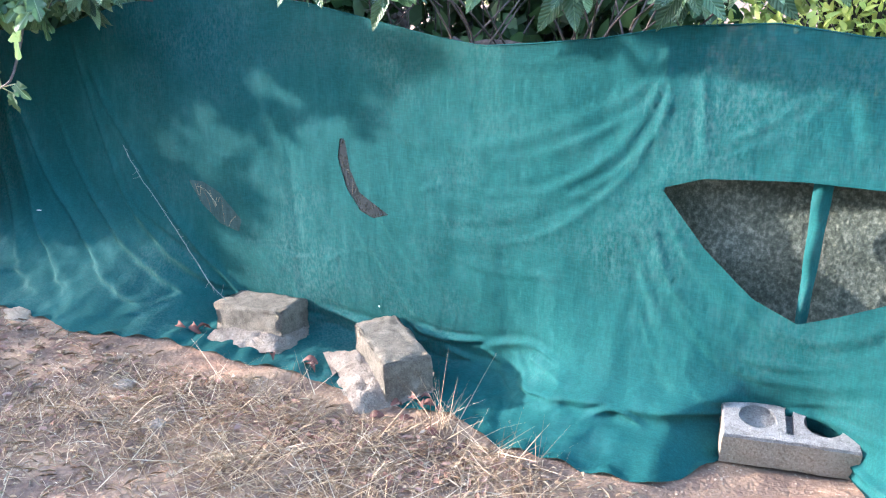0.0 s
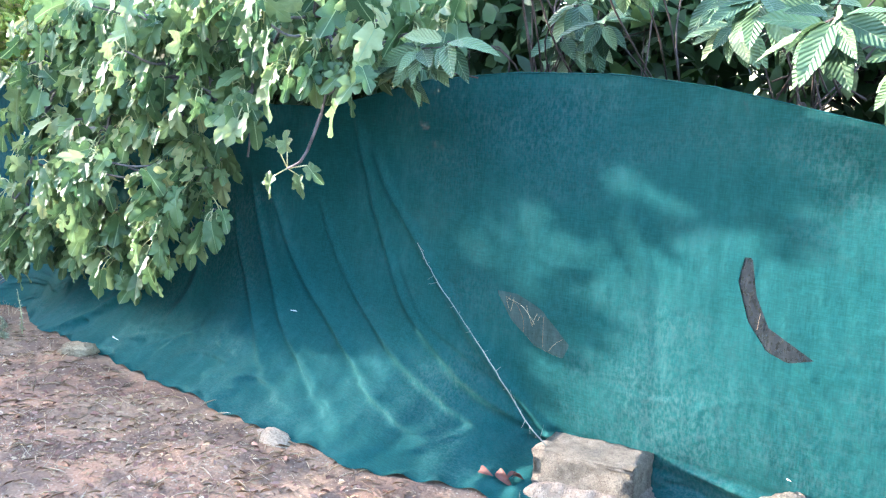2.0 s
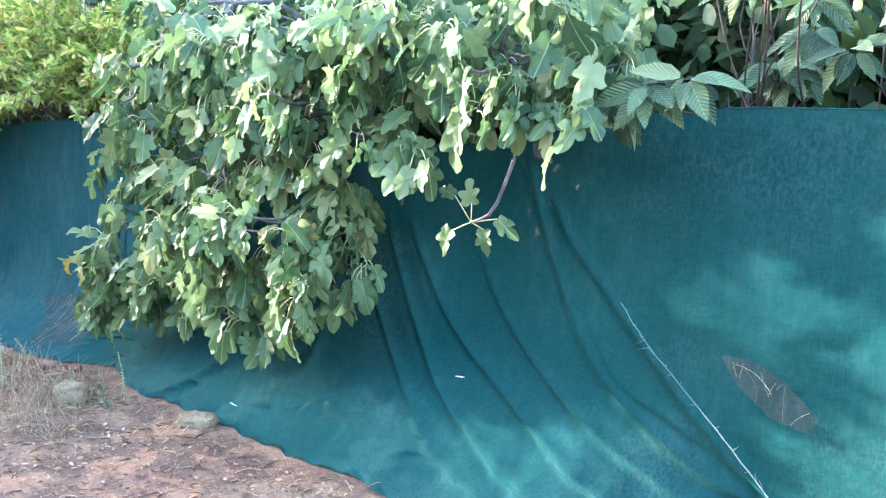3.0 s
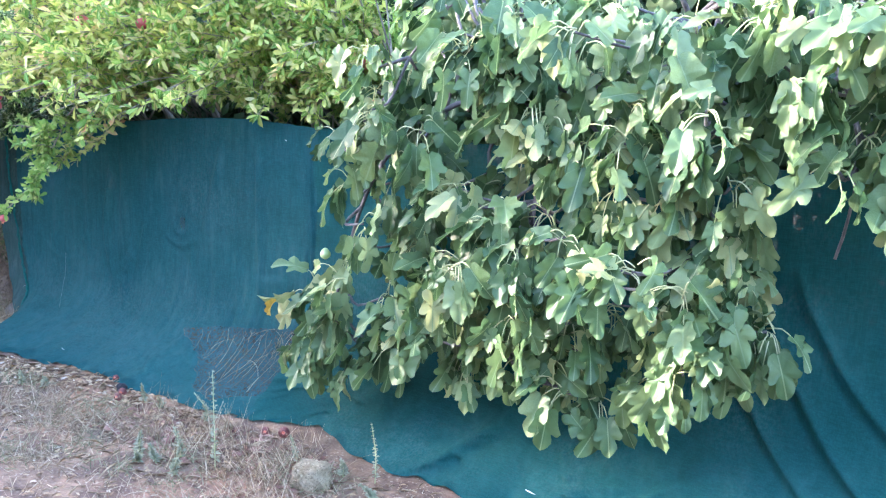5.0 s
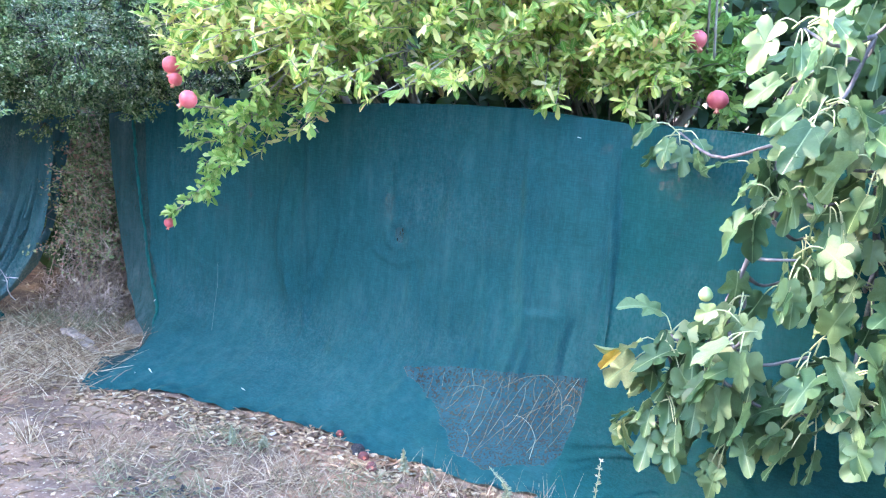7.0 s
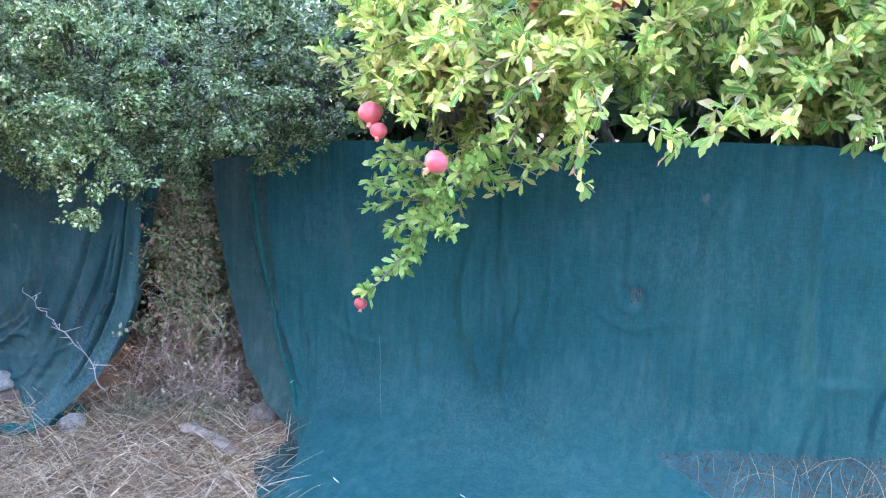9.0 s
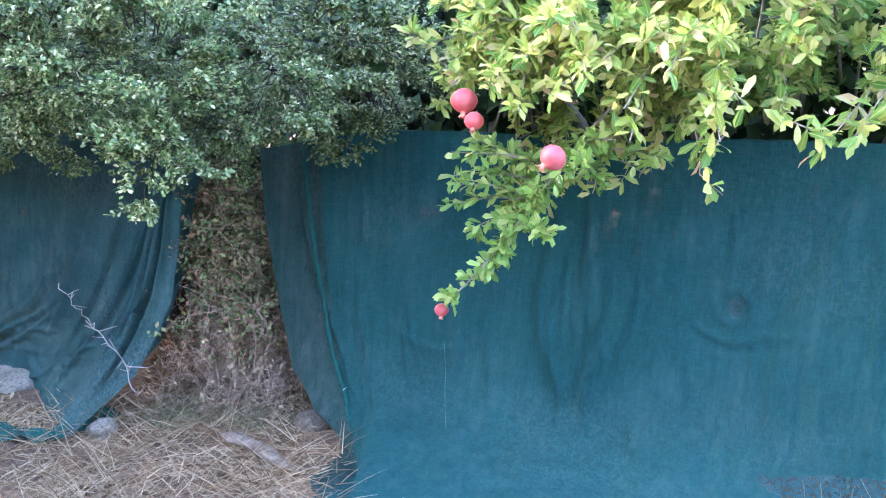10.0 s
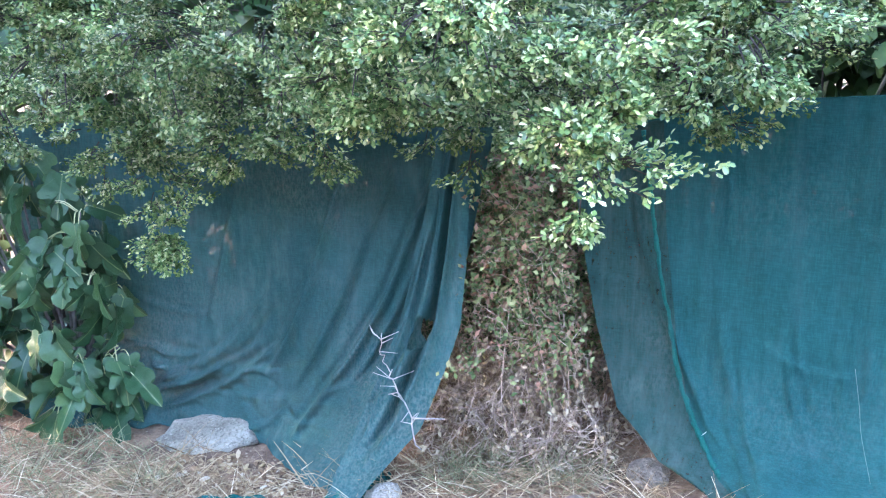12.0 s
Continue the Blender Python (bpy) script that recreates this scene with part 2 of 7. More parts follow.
def ground_material():
    k = Mat("dry_earth")
    big = k.noise(0.9, 5)
    mid = k.noise(5, 5)
    fine = k.noise(70, 4)
    a = k.ramp(big, [(0.36, (0.26, 0.17, 0.112)), (0.5, (0.355, 0.245, 0.165)), (0.60, (0.43, 0.25, 0.16))])
    b = k.mix(k.ramp(mid, [(0.44, (0.8, 0.8, 0.8)), (0.58, (0, 0, 0))]), a, (0.15, 0.104, 0.082))
    vor = k.node("ShaderNodeTexVoronoi", Scale=58.0)
    k.link(k.coords(), vor.inputs["Vector"])
    chips = k.math("MULTIPLY", k.math("LESS_THAN", vor.outputs["Distance"], 0.26), k.ramp(k.noise(9, 3), [(0.42, (0, 0, 0)), (0.58, (0.8, 0.8, 0.8))]))
    c = k.mix(chips, b, (0.48, 0.39, 0.29))
    d = k.mix(k.ramp(fine, [(0.35, (0.6, 0.6, 0.6)), (0.6, (0, 0, 0))]), c, (0.6, 0.55, 0.5), "MULTIPLY")
    k.bump(k.math("ADD", k.math("MULTIPLY", fine, 0.5), k.math("ADD", k.noise(22, 4), k.math("MULTIPLY", chips, 0.3))), 0.8, 0.02)
    return k.done(d, 0.95, 0.12)


GROUND = ground_material()


def stone_material(name, dark, light, spots, scale=9):
    k = Mat(name)
    n1 = k.noise(scale, 6)
    c = k.ramp(n1, [(0.3, dark), (0.68, light)])
    c = k.mix(k.ramp(k.noise(scale * 9, 3), [(0.52, (0, 0, 0)), (0.66, (0.75, 0.75, 0.75))]), c, spots)
    c = k.mix(k.ramp(k.noise(scale * 5 + 40, 2), [(0.58, (0, 0, 0)), (0.68, (0.6, 0.6, 0.6))]), c, tuple(min(0.85, v * 1.25) for v in light))
    k.bump(k.math("ADD", n1, k.math("MULTIPLY", k.noise(scale * 7, 5), 1.2)), 1.0, 0.03)
    return k.done(c, 0.92, 0.15)


CONCRETE = stone_material("rough_concrete", (0.19, 0.165, 0.13), (0.40, 0.355, 0.285), (0.12, 0.105, 0.085), 24)
MORTAR = stone_material("pale_mortar", (0.25, 0.205, 0.165), (0.48, 0.415, 0.345), (0.16, 0.125, 0.10), 18)
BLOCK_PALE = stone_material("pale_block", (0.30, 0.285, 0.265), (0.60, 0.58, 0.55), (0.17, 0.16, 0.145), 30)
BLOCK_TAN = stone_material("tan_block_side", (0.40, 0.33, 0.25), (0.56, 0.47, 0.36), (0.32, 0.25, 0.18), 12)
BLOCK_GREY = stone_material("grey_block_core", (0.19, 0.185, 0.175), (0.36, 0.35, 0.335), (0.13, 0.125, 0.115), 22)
ROCK = stone_material("ochre_rock", (0.26, 0.20, 0.12), (0.56, 0.48, 0.33), (0.16, 0.13, 0.09), 11)
WHITE_ROCK = stone_material("white_rock", (0.38, 0.35, 0.30), (0.66, 0.62, 0.54), (0.26, 0.235, 0.20), 12)
GREY_SLAB = stone_material("grey_slab_stone", (0.24, 0.22, 0.18), (0.47, 0.44, 0.37), (0.16, 0.145, 0.12), 8)
PLASTER = stone_material("tan_plaster", (0.16, 0.135, 0.105), (0.27, 0.235, 0.19), (0.11, 0.095, 0.075), 3)
ASH = stone_material("ash_ground", (0.035, 0.035, 0.04), (0.12, 0.12, 0.13), (0.2, 0.18, 0.17), 18)


def fruit_material(name, a, b, c, rough=0.35):
    k = Mat(name)
    col = k.ramp(k.noise(16, 4), [(0.3, a), (0.55, b), (0.75, c)])
    k.bump(k.noise(60, 2), 0.15, 0.004)
    return k.done(col, rough, 0.5)


POM_SKIN = fruit_material("pomegranate_skin", (0.50, 0.065, 0.08), (0.62, 0.135, 0.135), (0.72, 0.28, 0.23), 0.5)
POM_CROWN = fruit_material("pomegranate_crown", (0.62, 0.16, 0.10), (0.74, 0.28, 0.18), (0.80, 0.42, 0.28), 0.5)
POM_OLD = fruit_material("old_pomegranate", (0.08, 0.025, 0.025), (0.20, 0.06, 0.05), (0.34, 0.14, 0.10), 0.6)
FIG_SKIN = fruit_material("fig_skin", (0.26, 0.36, 0.12), (0.36, 0.46, 0.18), (0.5, 0.56, 0.28), 0.5)
STRING = bark_material("grey_string", (0.13, 0.18, 0.175), (0.28, 0.33, 0.31), 60)
FLECK = bark_material("pale_fleck", (0.60, 0.60, 0.56), (0.8, 0.8, 0.76), 40)


# ---- building helpers ----
def raw_mesh(name, verts, faces, mats, uv=None, mat_ids=None, smooth=False):
    """A mesh from arrays of vertices and faces; uv holds one pair per face corner."""
    me = bpy.data.meshes.new(name)
    me.from_pydata(np.asarray(verts).tolist(), [], faces if isinstance(faces, list) else np.asarray(faces).tolist())
    for m in mats if isinstance(mats, (list, tuple)) else [mats]:
        me.materials.append(m)
    if uv is not None:
        lay = me.uv_layers.new(name="UVMap")
        lay.data.foreach_set("uv", np.asarray(uv, dtype=np.float32).ravel())
    if mat_ids is not None:
        me.polygons.foreach_set("material_index", np.asarray(mat_ids, dtype=np.int32))
    if smooth:
        me.polygons.foreach_set("use_smooth", np.ones(len(me.polygons), dtype=bool))
    me.update()
    return me


PLACE = {}


def thing(name, at, label, category, group="", kind=""):
    """An Empty at the base of a thing that has parts."""
    ob = new(name)
    ob.empty_display_size = 0.1
    ob.location = at
    PLACE[ob.name] = Matrix.Translation(at)
    return tagged(ob, label, category, group, kind)


def part(name, data, material=None, parent=None, label="", kind="", m=None):
    """Links a mesh or bmesh, given in world coordinates or placed by m, as one object under its parent."""
    if isinstance(data, bmesh.types.BMesh):
        me = bpy.data.meshes.new(name)
        data.to_mesh(me)
        data.free()
        data = me
    if material is not None and not data.materials:
        data.materials.append(material)
    ob = new(name, data)
    if m is not None:
        ob.matrix_basis = m
    PLACE[ob.name] = m if m is not None else Matrix()
    if parent is not None:
        ob.parent = parent
        ob.matrix_parent_inverse = PLACE[parent.name].inverted()
    return tagged(ob, label, "", "", kind)


class Tubes:
    """Gathers tapered tubes into one mesh."""

    def __init__(self):
        self.v, self.f = [], []

    def add(self, pts, r0, r1, sides=5, wobble=0.0, rng=None):
        pts = np.asarray(pts, float)
        n = len(pts)
        base = len(self.v)
        for i, p in enumerate(pts):
            d = pts[min(i + 1, n - 1)] - pts[max(i - 1, 0)]
            d = unit(d)
            a = unit(cross(d, (0.3, 0.9, 0.2)))
            b = cross(d, a)
            r = r0 + (r1 - r0) * i / max(n - 1, 1)
            if wobble and rng is not None:
                r *= 1 + wobble * rng.uniform(-1, 1)
            for s in range(sides):
                t = 2 * math.pi * s / sides
                self.v.append(p + r * (math.cos(t) * a + math.sin(t) * b))
        for i in range(n - 1):
            for s in range(sides):
                q, w = base + i * sides, (s + 1) % sides
                self.f.append((q + s, q + w, q + sides + w, q + sides + s))
        self.f.append(tuple(base + s for s in reversed(range(sides))))
        self.f.append(tuple(base + (n - 1) * sides + s for s in range(sides)))
        return self

    def mesh(self, name, mat, smooth=True):
        return raw_mesh(name, self.v, self.f, mat, smooth=smooth)


def spline(pts, n):
    """n points on a smooth curve through pts."""
    pts = np.asarray(pts, float)
    if len(pts) == 2:
        return pts[0] + (pts[1] - pts[0]) * np.linspace(0, 1, n)[:, None]
    ext = np.vstack([2 * pts[0] - pts[1], pts, 2 * pts[-1] - pts[-2]])
    out = []
    for u in np.linspace(0, len(pts) - 1 - 1e-6, n):
        i = int(u)
        t = u - i
        p0, p1, p2, p3 = ext[i:i + 4]
        out.append(0.5 * (2 * p1 + (p2 - p0) * t + (2 * p0 - 5 * p1 + 4 * p2 - p3) * t * t + (3 * p1 - p0 - 3 * p2 + p3) * t ** 3))
    return np.array(out)


def unit(v):
    x, y, z = float(v[0]), float(v[1]), float(v[2])
    d = 1.0 / (math.sqrt(x * x + y * y + z * z) + 1e-9)
    return np.array((x * d, y * d, z * d))


def cross(a, b):
    return np.array((a[1] * b[2] - a[2] * b[1], a[2] * b[0] - a[0] * b[2], a[0] * b[1] - a[1] * b[0]))


def leaf_matrix(at, tip, up, size, twist=0.0):
    """The 4x4 place of a leaf whose blade runs along +y and faces +z."""
    yx, yy, yz = float(tip[0]), float(tip[1]), float(tip[2])
    d = size / (math.sqrt(yx * yx + yy * yy + yz * yz) + 1e-9)
    yx, yy, yz = yx * d, yy * d, yz * d
    ux, uy, uz = float(up[0]), float(up[1]), float(up[2])
    xx, xy, xz = yy * uz - yz * uy, yz * ux - yx * uz, yx * uy - yy * ux
    n = math.sqrt(xx * xx + xy * xy + xz * xz)
    if n < 1e-6:
        xx, xy, xz, n = -yy, yx, 0.0, math.hypot(yx, yy) + 1e-9
    d = size / n
    xx, xy, xz = xx * d, xy * d, xz * d
    q = 1.0 / size
    zx, zy, zz = (xy * yz - xz * yy) * q, (xz * yx - xx * yz) * q, (xx * yy - xy * yx) * q
    if twist:
        c, t = math.cos(twist), math.sin(twist)
        xx, xy, xz, zx, zy, zz = c * xx + t * zx, c * xy + t * zy, c * xz + t * zz, c * zx - t * xx, c * zy - t * xy, c * zz - t * xz
    return np.array(((xx, yx, zx, at[0]), (xy, yy, zy, at[1]), (xz, yz, zz, at[2]), (0.0, 0.0, 0.0, 1.0)))


def leaf_matrices(at, tip, up, size):
    """Many leaf places at once, from arrays."""
    y = tip / (np.linalg.norm(tip, axis=1, keepdims=True) + 1e-9)
    x = np.stack((y[:, 1] * up[:, 2] - y[:, 2] * up[:, 1], y[:, 2] * up[:, 0] - y[:, 0] * up[:, 2], y[:, 0] * up[:, 1] - y[:, 1] * up[:, 0]), 1)
    x /= np.linalg.norm(x, axis=1, keepdims=True) + 1e-9
    z = np.stack((x[:, 1] * y[:, 2] - x[:, 2] * y[:, 1], x[:, 2] * y[:, 0] - x[:, 0] * y[:, 2], x[:, 0] * y[:, 1] - x[:, 1] * y[:, 0]), 1)
    m = np.zeros((len(at), 4, 4))
    k = size[:, None]
    m[:, :3, 0], m[:, :3, 1], m[:, :3, 2], m[:, :3, 3] = x * k, y * k, z * k, at
    m[:, 3, 3] = 1
    return m


def cloud(name, template, mats, material, kind="stuff", parent=None, label=""):
    """One mesh of many leaves: a template (verts, faces, uvs) laid at each matrix."""
    v, f, uv = template
    mats = np.asarray(mats)
    hv = np.c_[v, np.ones(len(v))]
    allv = np.einsum("nij,kj->nki", mats, hv)[:, :, :3].reshape(-1, 3)
    flat = np.array([i for face in f for i in face])
    sizes = [len(face) for face in f]
    faces, corners = [], np.split(flat, np.cumsum(sizes)[:-1])
    step = len(v)
    cl = [c.tolist() for c in corners]
    for k in range(len(mats)):
        o = k * step
        faces.extend([[i + o for i in c] for c in cl])
    uvs = np.tile(uv[flat], (len(mats), 1))
    return part(name, raw_mesh(name, allv, faces, material, uvs, smooth=True), None, parent, label, kind)


def fig_leaf(rng, lobes=5):
    """A broad leaf, whole or lobed, one unit long from the stalk to the tip."""
    deep = rng.uniform(0.65, 1.1)
    s = 0.34 - 0.19 * deep
    if lobes == 1:
        half = [(0, 0.03), (0.10, -0.03), (0.27, 0.02), (0.38, 0.20), (0.40, 0.42), (0.33, 0.66), (0.18, 0.88), (0, 1)]
    elif lobes == 3:
        half = [(0, 0.03), (0.12, -0.05), (0.28, -0.01), (0.34, 0.14), (0.37, 0.30), (0.47, 0.46), (0.44, 0.58), (0.34, 0.60), (s, 0.56), (s + 0.06, 0.70), (0.25, 0.83), (0.14, 0.95), (0, 1)]
    else:
        half = [(0, 0.03), (0.12, -0.06), (0.30, -0.08), (0.41, 0.06), (0.36, 0.17), (0.30, 0.23), (0.45, 0.40), (0.50, 0.53), (0.38, 0.60), (s, 0.55), (s + 0.04, 0.70), (0.22, 0.84), (0.12, 0.96), (0, 1)]
    m = 17
    right = spline(half, m)
    left = right[1:-1][::-1] * (-rng.uniform(0.8, 1.05), rng.uniform(0.95, 1.02))
    rim = np.vstack([right * (rng.uniform(0.85, 1.1), 1), left])
    n = len(rim)
    rim[1:, 0] *= rng.uniform(0.94, 1.06, n - 1)
    droop, fold, curl, ph = rng.uniform(0.3, 1.2), rng.uniform(0.1, 1.3), rng.uniform(0.03, 0.10), rng.uniform(0, 6)
    mid = np.array((0.0, 0.40))

    def lift(x, y):
        r2 = x * x + (y - 0.35) ** 2
        return -droop * y * y * 0.42 + fold * abs(x) * 0.6 - 0.5 * droop * r2 * abs(x) + curl * math.sin(13 * math.atan2(x, y - 0.35) * 0.5 + ph) * r2 * 4

    verts = [(0, 0.40, lift(0, 0.40))]
    for k in (0.35, 0.7, 1.0):
        for p in rim:
            x, y = mid + (p - mid) * k
            verts.append((x, y, lift(x, y)))
    faces = []
    for i in range(n):
        j = (i + 1) % n
        faces.append((0, 1 + i, 1 + j))
        for r in (0, n):
            faces.append((1 + r + i, 1 + r + n + i, 1 + r + n + j, 1 + r + j))
    v = np.array(verts) * (rng.uniform(0.78, 0.95), 1, 1)
    return v, [tuple(reversed(f)) for f in faces], np.c_[v[:, 0] + 0.5, v[:, 1]]


def long_leaf(rng, width=0.41, rows=9, cols=4):
    """An elliptic leaf, one unit long, folded along its rib and bowed."""
    verts, uv = [], []
    droop, fold, wav = rng.uniform(0.2, 0.7), rng.uniform(0.1, 0.4), rng.uniform(0.0, 0.03)
    for j in range(rows + 1):
        y = j / rows
        w = width * 0.5 * math.sin(math.pi * min(1, 0.04 + 0.96 * y) ** 0.8) ** 0.85 + 0.004
        for i in range(cols + 1):
            s = -1 + 2 * i / cols
            x = s * w
            z = -droop * y * y * 0.55 + fold * abs(x) + wav * math.sin(22 * y + 3 * s) * abs(s)
            verts.append((x, y, z))
            uv.append((0.5 + s * 0.5 * (w / (width * 0.5)), y))
    faces = []
    for j in range(rows):
        for i in range(cols):
            a = j * (cols + 1) + i
            faces.append((a, a + 1, a + cols + 2, a + cols + 1))
    return np.array(verts), faces, np.array(uv)


def small_leaf(width=0.34, fold=0.25):
    """A slim leaf of eight faces, one unit long."""
    v = np.array([(0, 0, 0), (-width * 0.36, 0.32, fold * 0.12), (0, 0.33, 0), (width * 0.36, 0.32, fold * 0.12), (-width * 0.48, 0.76, 0.0), (0, 0.78, -0.05), (width * 0.48, 0.76, 0.0), (0, 1, -0.14)])
    f = [(0, 2, 1), (0, 3, 2), (1, 2, 5, 4), (2, 3, 6, 5), (4, 5, 7), (5, 6, 7)]
    return v, f, np.c_[v[:, 0] + 0.5, v[:, 1]]


def tiny_leaf(width=0.5):
    v = np.array([(0, 0, 0), (-width * 0.5, 0.5, 0.08), (0, 1, -0.05), (width * 0.5, 0.5, 0.08)])
    return v, [(0, 1, 2), (0, 2, 3)], np.c_[v[:, 0] + 0.5, v[:, 1]]


def round_leaf(width=0.56):
    """A small blunt leaf, broadest towards its tip, folded along the rib."""
    v = np.array([(0, 0, 0), (-width * 0.34, 0.38, 0.06), (-width * 0.48, 0.74, 0.05), (0, 1, -0.06), (width * 0.48, 0.74, 0.05), (width * 0.34, 0.38, 0.06)])
    return v, [(0, 3, 2, 1), (0, 5, 4, 3)], np.c_[v[:, 0] + 0.5, v[:, 1]]


def inside(poly, x, z):
    """Which of the points lie inside a polygon."""
    poly = np.asarray(poly, float)
    hit = np.zeros(len(x), bool)
    j = len(poly) - 1
    for i in range(len(poly)):
        (xi, zi), (xj, zj) = poly[i], poly[j]
        cross = ((zi > z) != (zj > z)) & (x < (xj - xi) * (z - zi) / (zj - zi + 1e-12) + xi)
        hit ^= cross
        j = i
    return hit


def scatter(poly, n, rng):
    """n random places in a polygon."""
    poly = np.asarray(poly, float)
    lo, hi = poly.min(0), poly.max(0)
    got = np.zeros((0, 2))
    while len(got) < n:
        p = rng.uniform(lo, hi, (n * 2, 2))
        got = np.vstack([got, p[inside(poly, p[:, 0], p[:, 1])]])
    return got[:n]


# ---- ground ----
GX = [-60, -13, -12, -10.7, -9.4, -8, -6, -4, -2.5, -1.5, 0, 3, 60]
GZ = [-0.1, -0.15, -0.14, -0.08, 0.03, 0.07, 0.07, 0.05, 0.02, 0.03, 0.06, 0.06, 0.0]


def ground_z(x, y):
    x, y = np.asarray(x, float), np.asarray(y, float)
    z = np.interp(x, GX, GZ)
    m = np.interp(x, [-10.5, -8.5, -7.0, -5.0, -3.0], [0.0, 0.09, 0.09, 0.04, 0.0])
    z = z + m * np.clip(-y - 0.5, 0, 1.2)
    near = np.exp(-((y + 1.0) / 6.0) ** 2)
    bumps = 0.010 * np.sin(7.1 * x + 2.3 * y) * np.sin(5.3 * y - 1.7 * x) + 0.007 * np.sin(15.0 * x - 9.0 * y + 1.0) + 0.005 * np.sin(31 * x + 23 * y) * np.sin(27 * y - 11 * x)
    far = 0.02 * np.clip(y - 6, 0, 80)
    return z + bumps * near + far


def build_ground():
    xs = np.concatenate([[-400, -200, -100, -60, -40, -28, -22, -18, -16, -15], np.arange(-14, 2.01, 0.04), [3, 4, 6, 9, 14, 22, 40, 60, 100, 200, 400]])
    ys = np.concatenate([[-400, -150, -60, -30, -16, -10, -7, -5, -4, -3.4], np.arange(-3, 1.01, 0.04), [1.3, 1.7, 2.2, 3, 4, 5.5, 8, 12, 18, 26, 40, 60, 86, 150, 400]])
    gx, gy = np.meshgrid(xs, ys)
    v = np.c_[gx.ravel(), gy.ravel(), ground_z(gx.ravel(), gy.ravel())]
    nx, ny = len(xs), len(ys)
    i = (np.arange(ny - 1)[:, None] * nx + np.arange(nx - 1)).ravel()
    f = np.c_[i, i + 1, i + nx + 1, i + nx]
    return part("ground", raw_mesh("ground", v, f, GROUND, smooth=True), None, None, "dry reddish-tan earth with straw and leaf litter", "structure")


ground = build_ground()
tagged(ground, category="ground")


def sky_block_wall():
    """An unseen plain wall behind the path, added to block light from the low sky."""
    bm = bmesh.new()
    bmesh.ops.create_cube(bm, size=1.0)
    bmesh.ops.scale(bm, vec=(26, 0.25, 4.4), verts=bm.verts)
    bmesh.ops.bevel(bm, geom=bm.edges[:], offset=0.02, segments=2, affect="EDGES")
    ob = part("unseen_wall", bm, PLASTER, None, "unseen plain tan plaster wall added to block low sky light", "structure", pose(-6.0, -7.6, 2.1))
    tagged(ob, category="wall")


sky_block_wall()


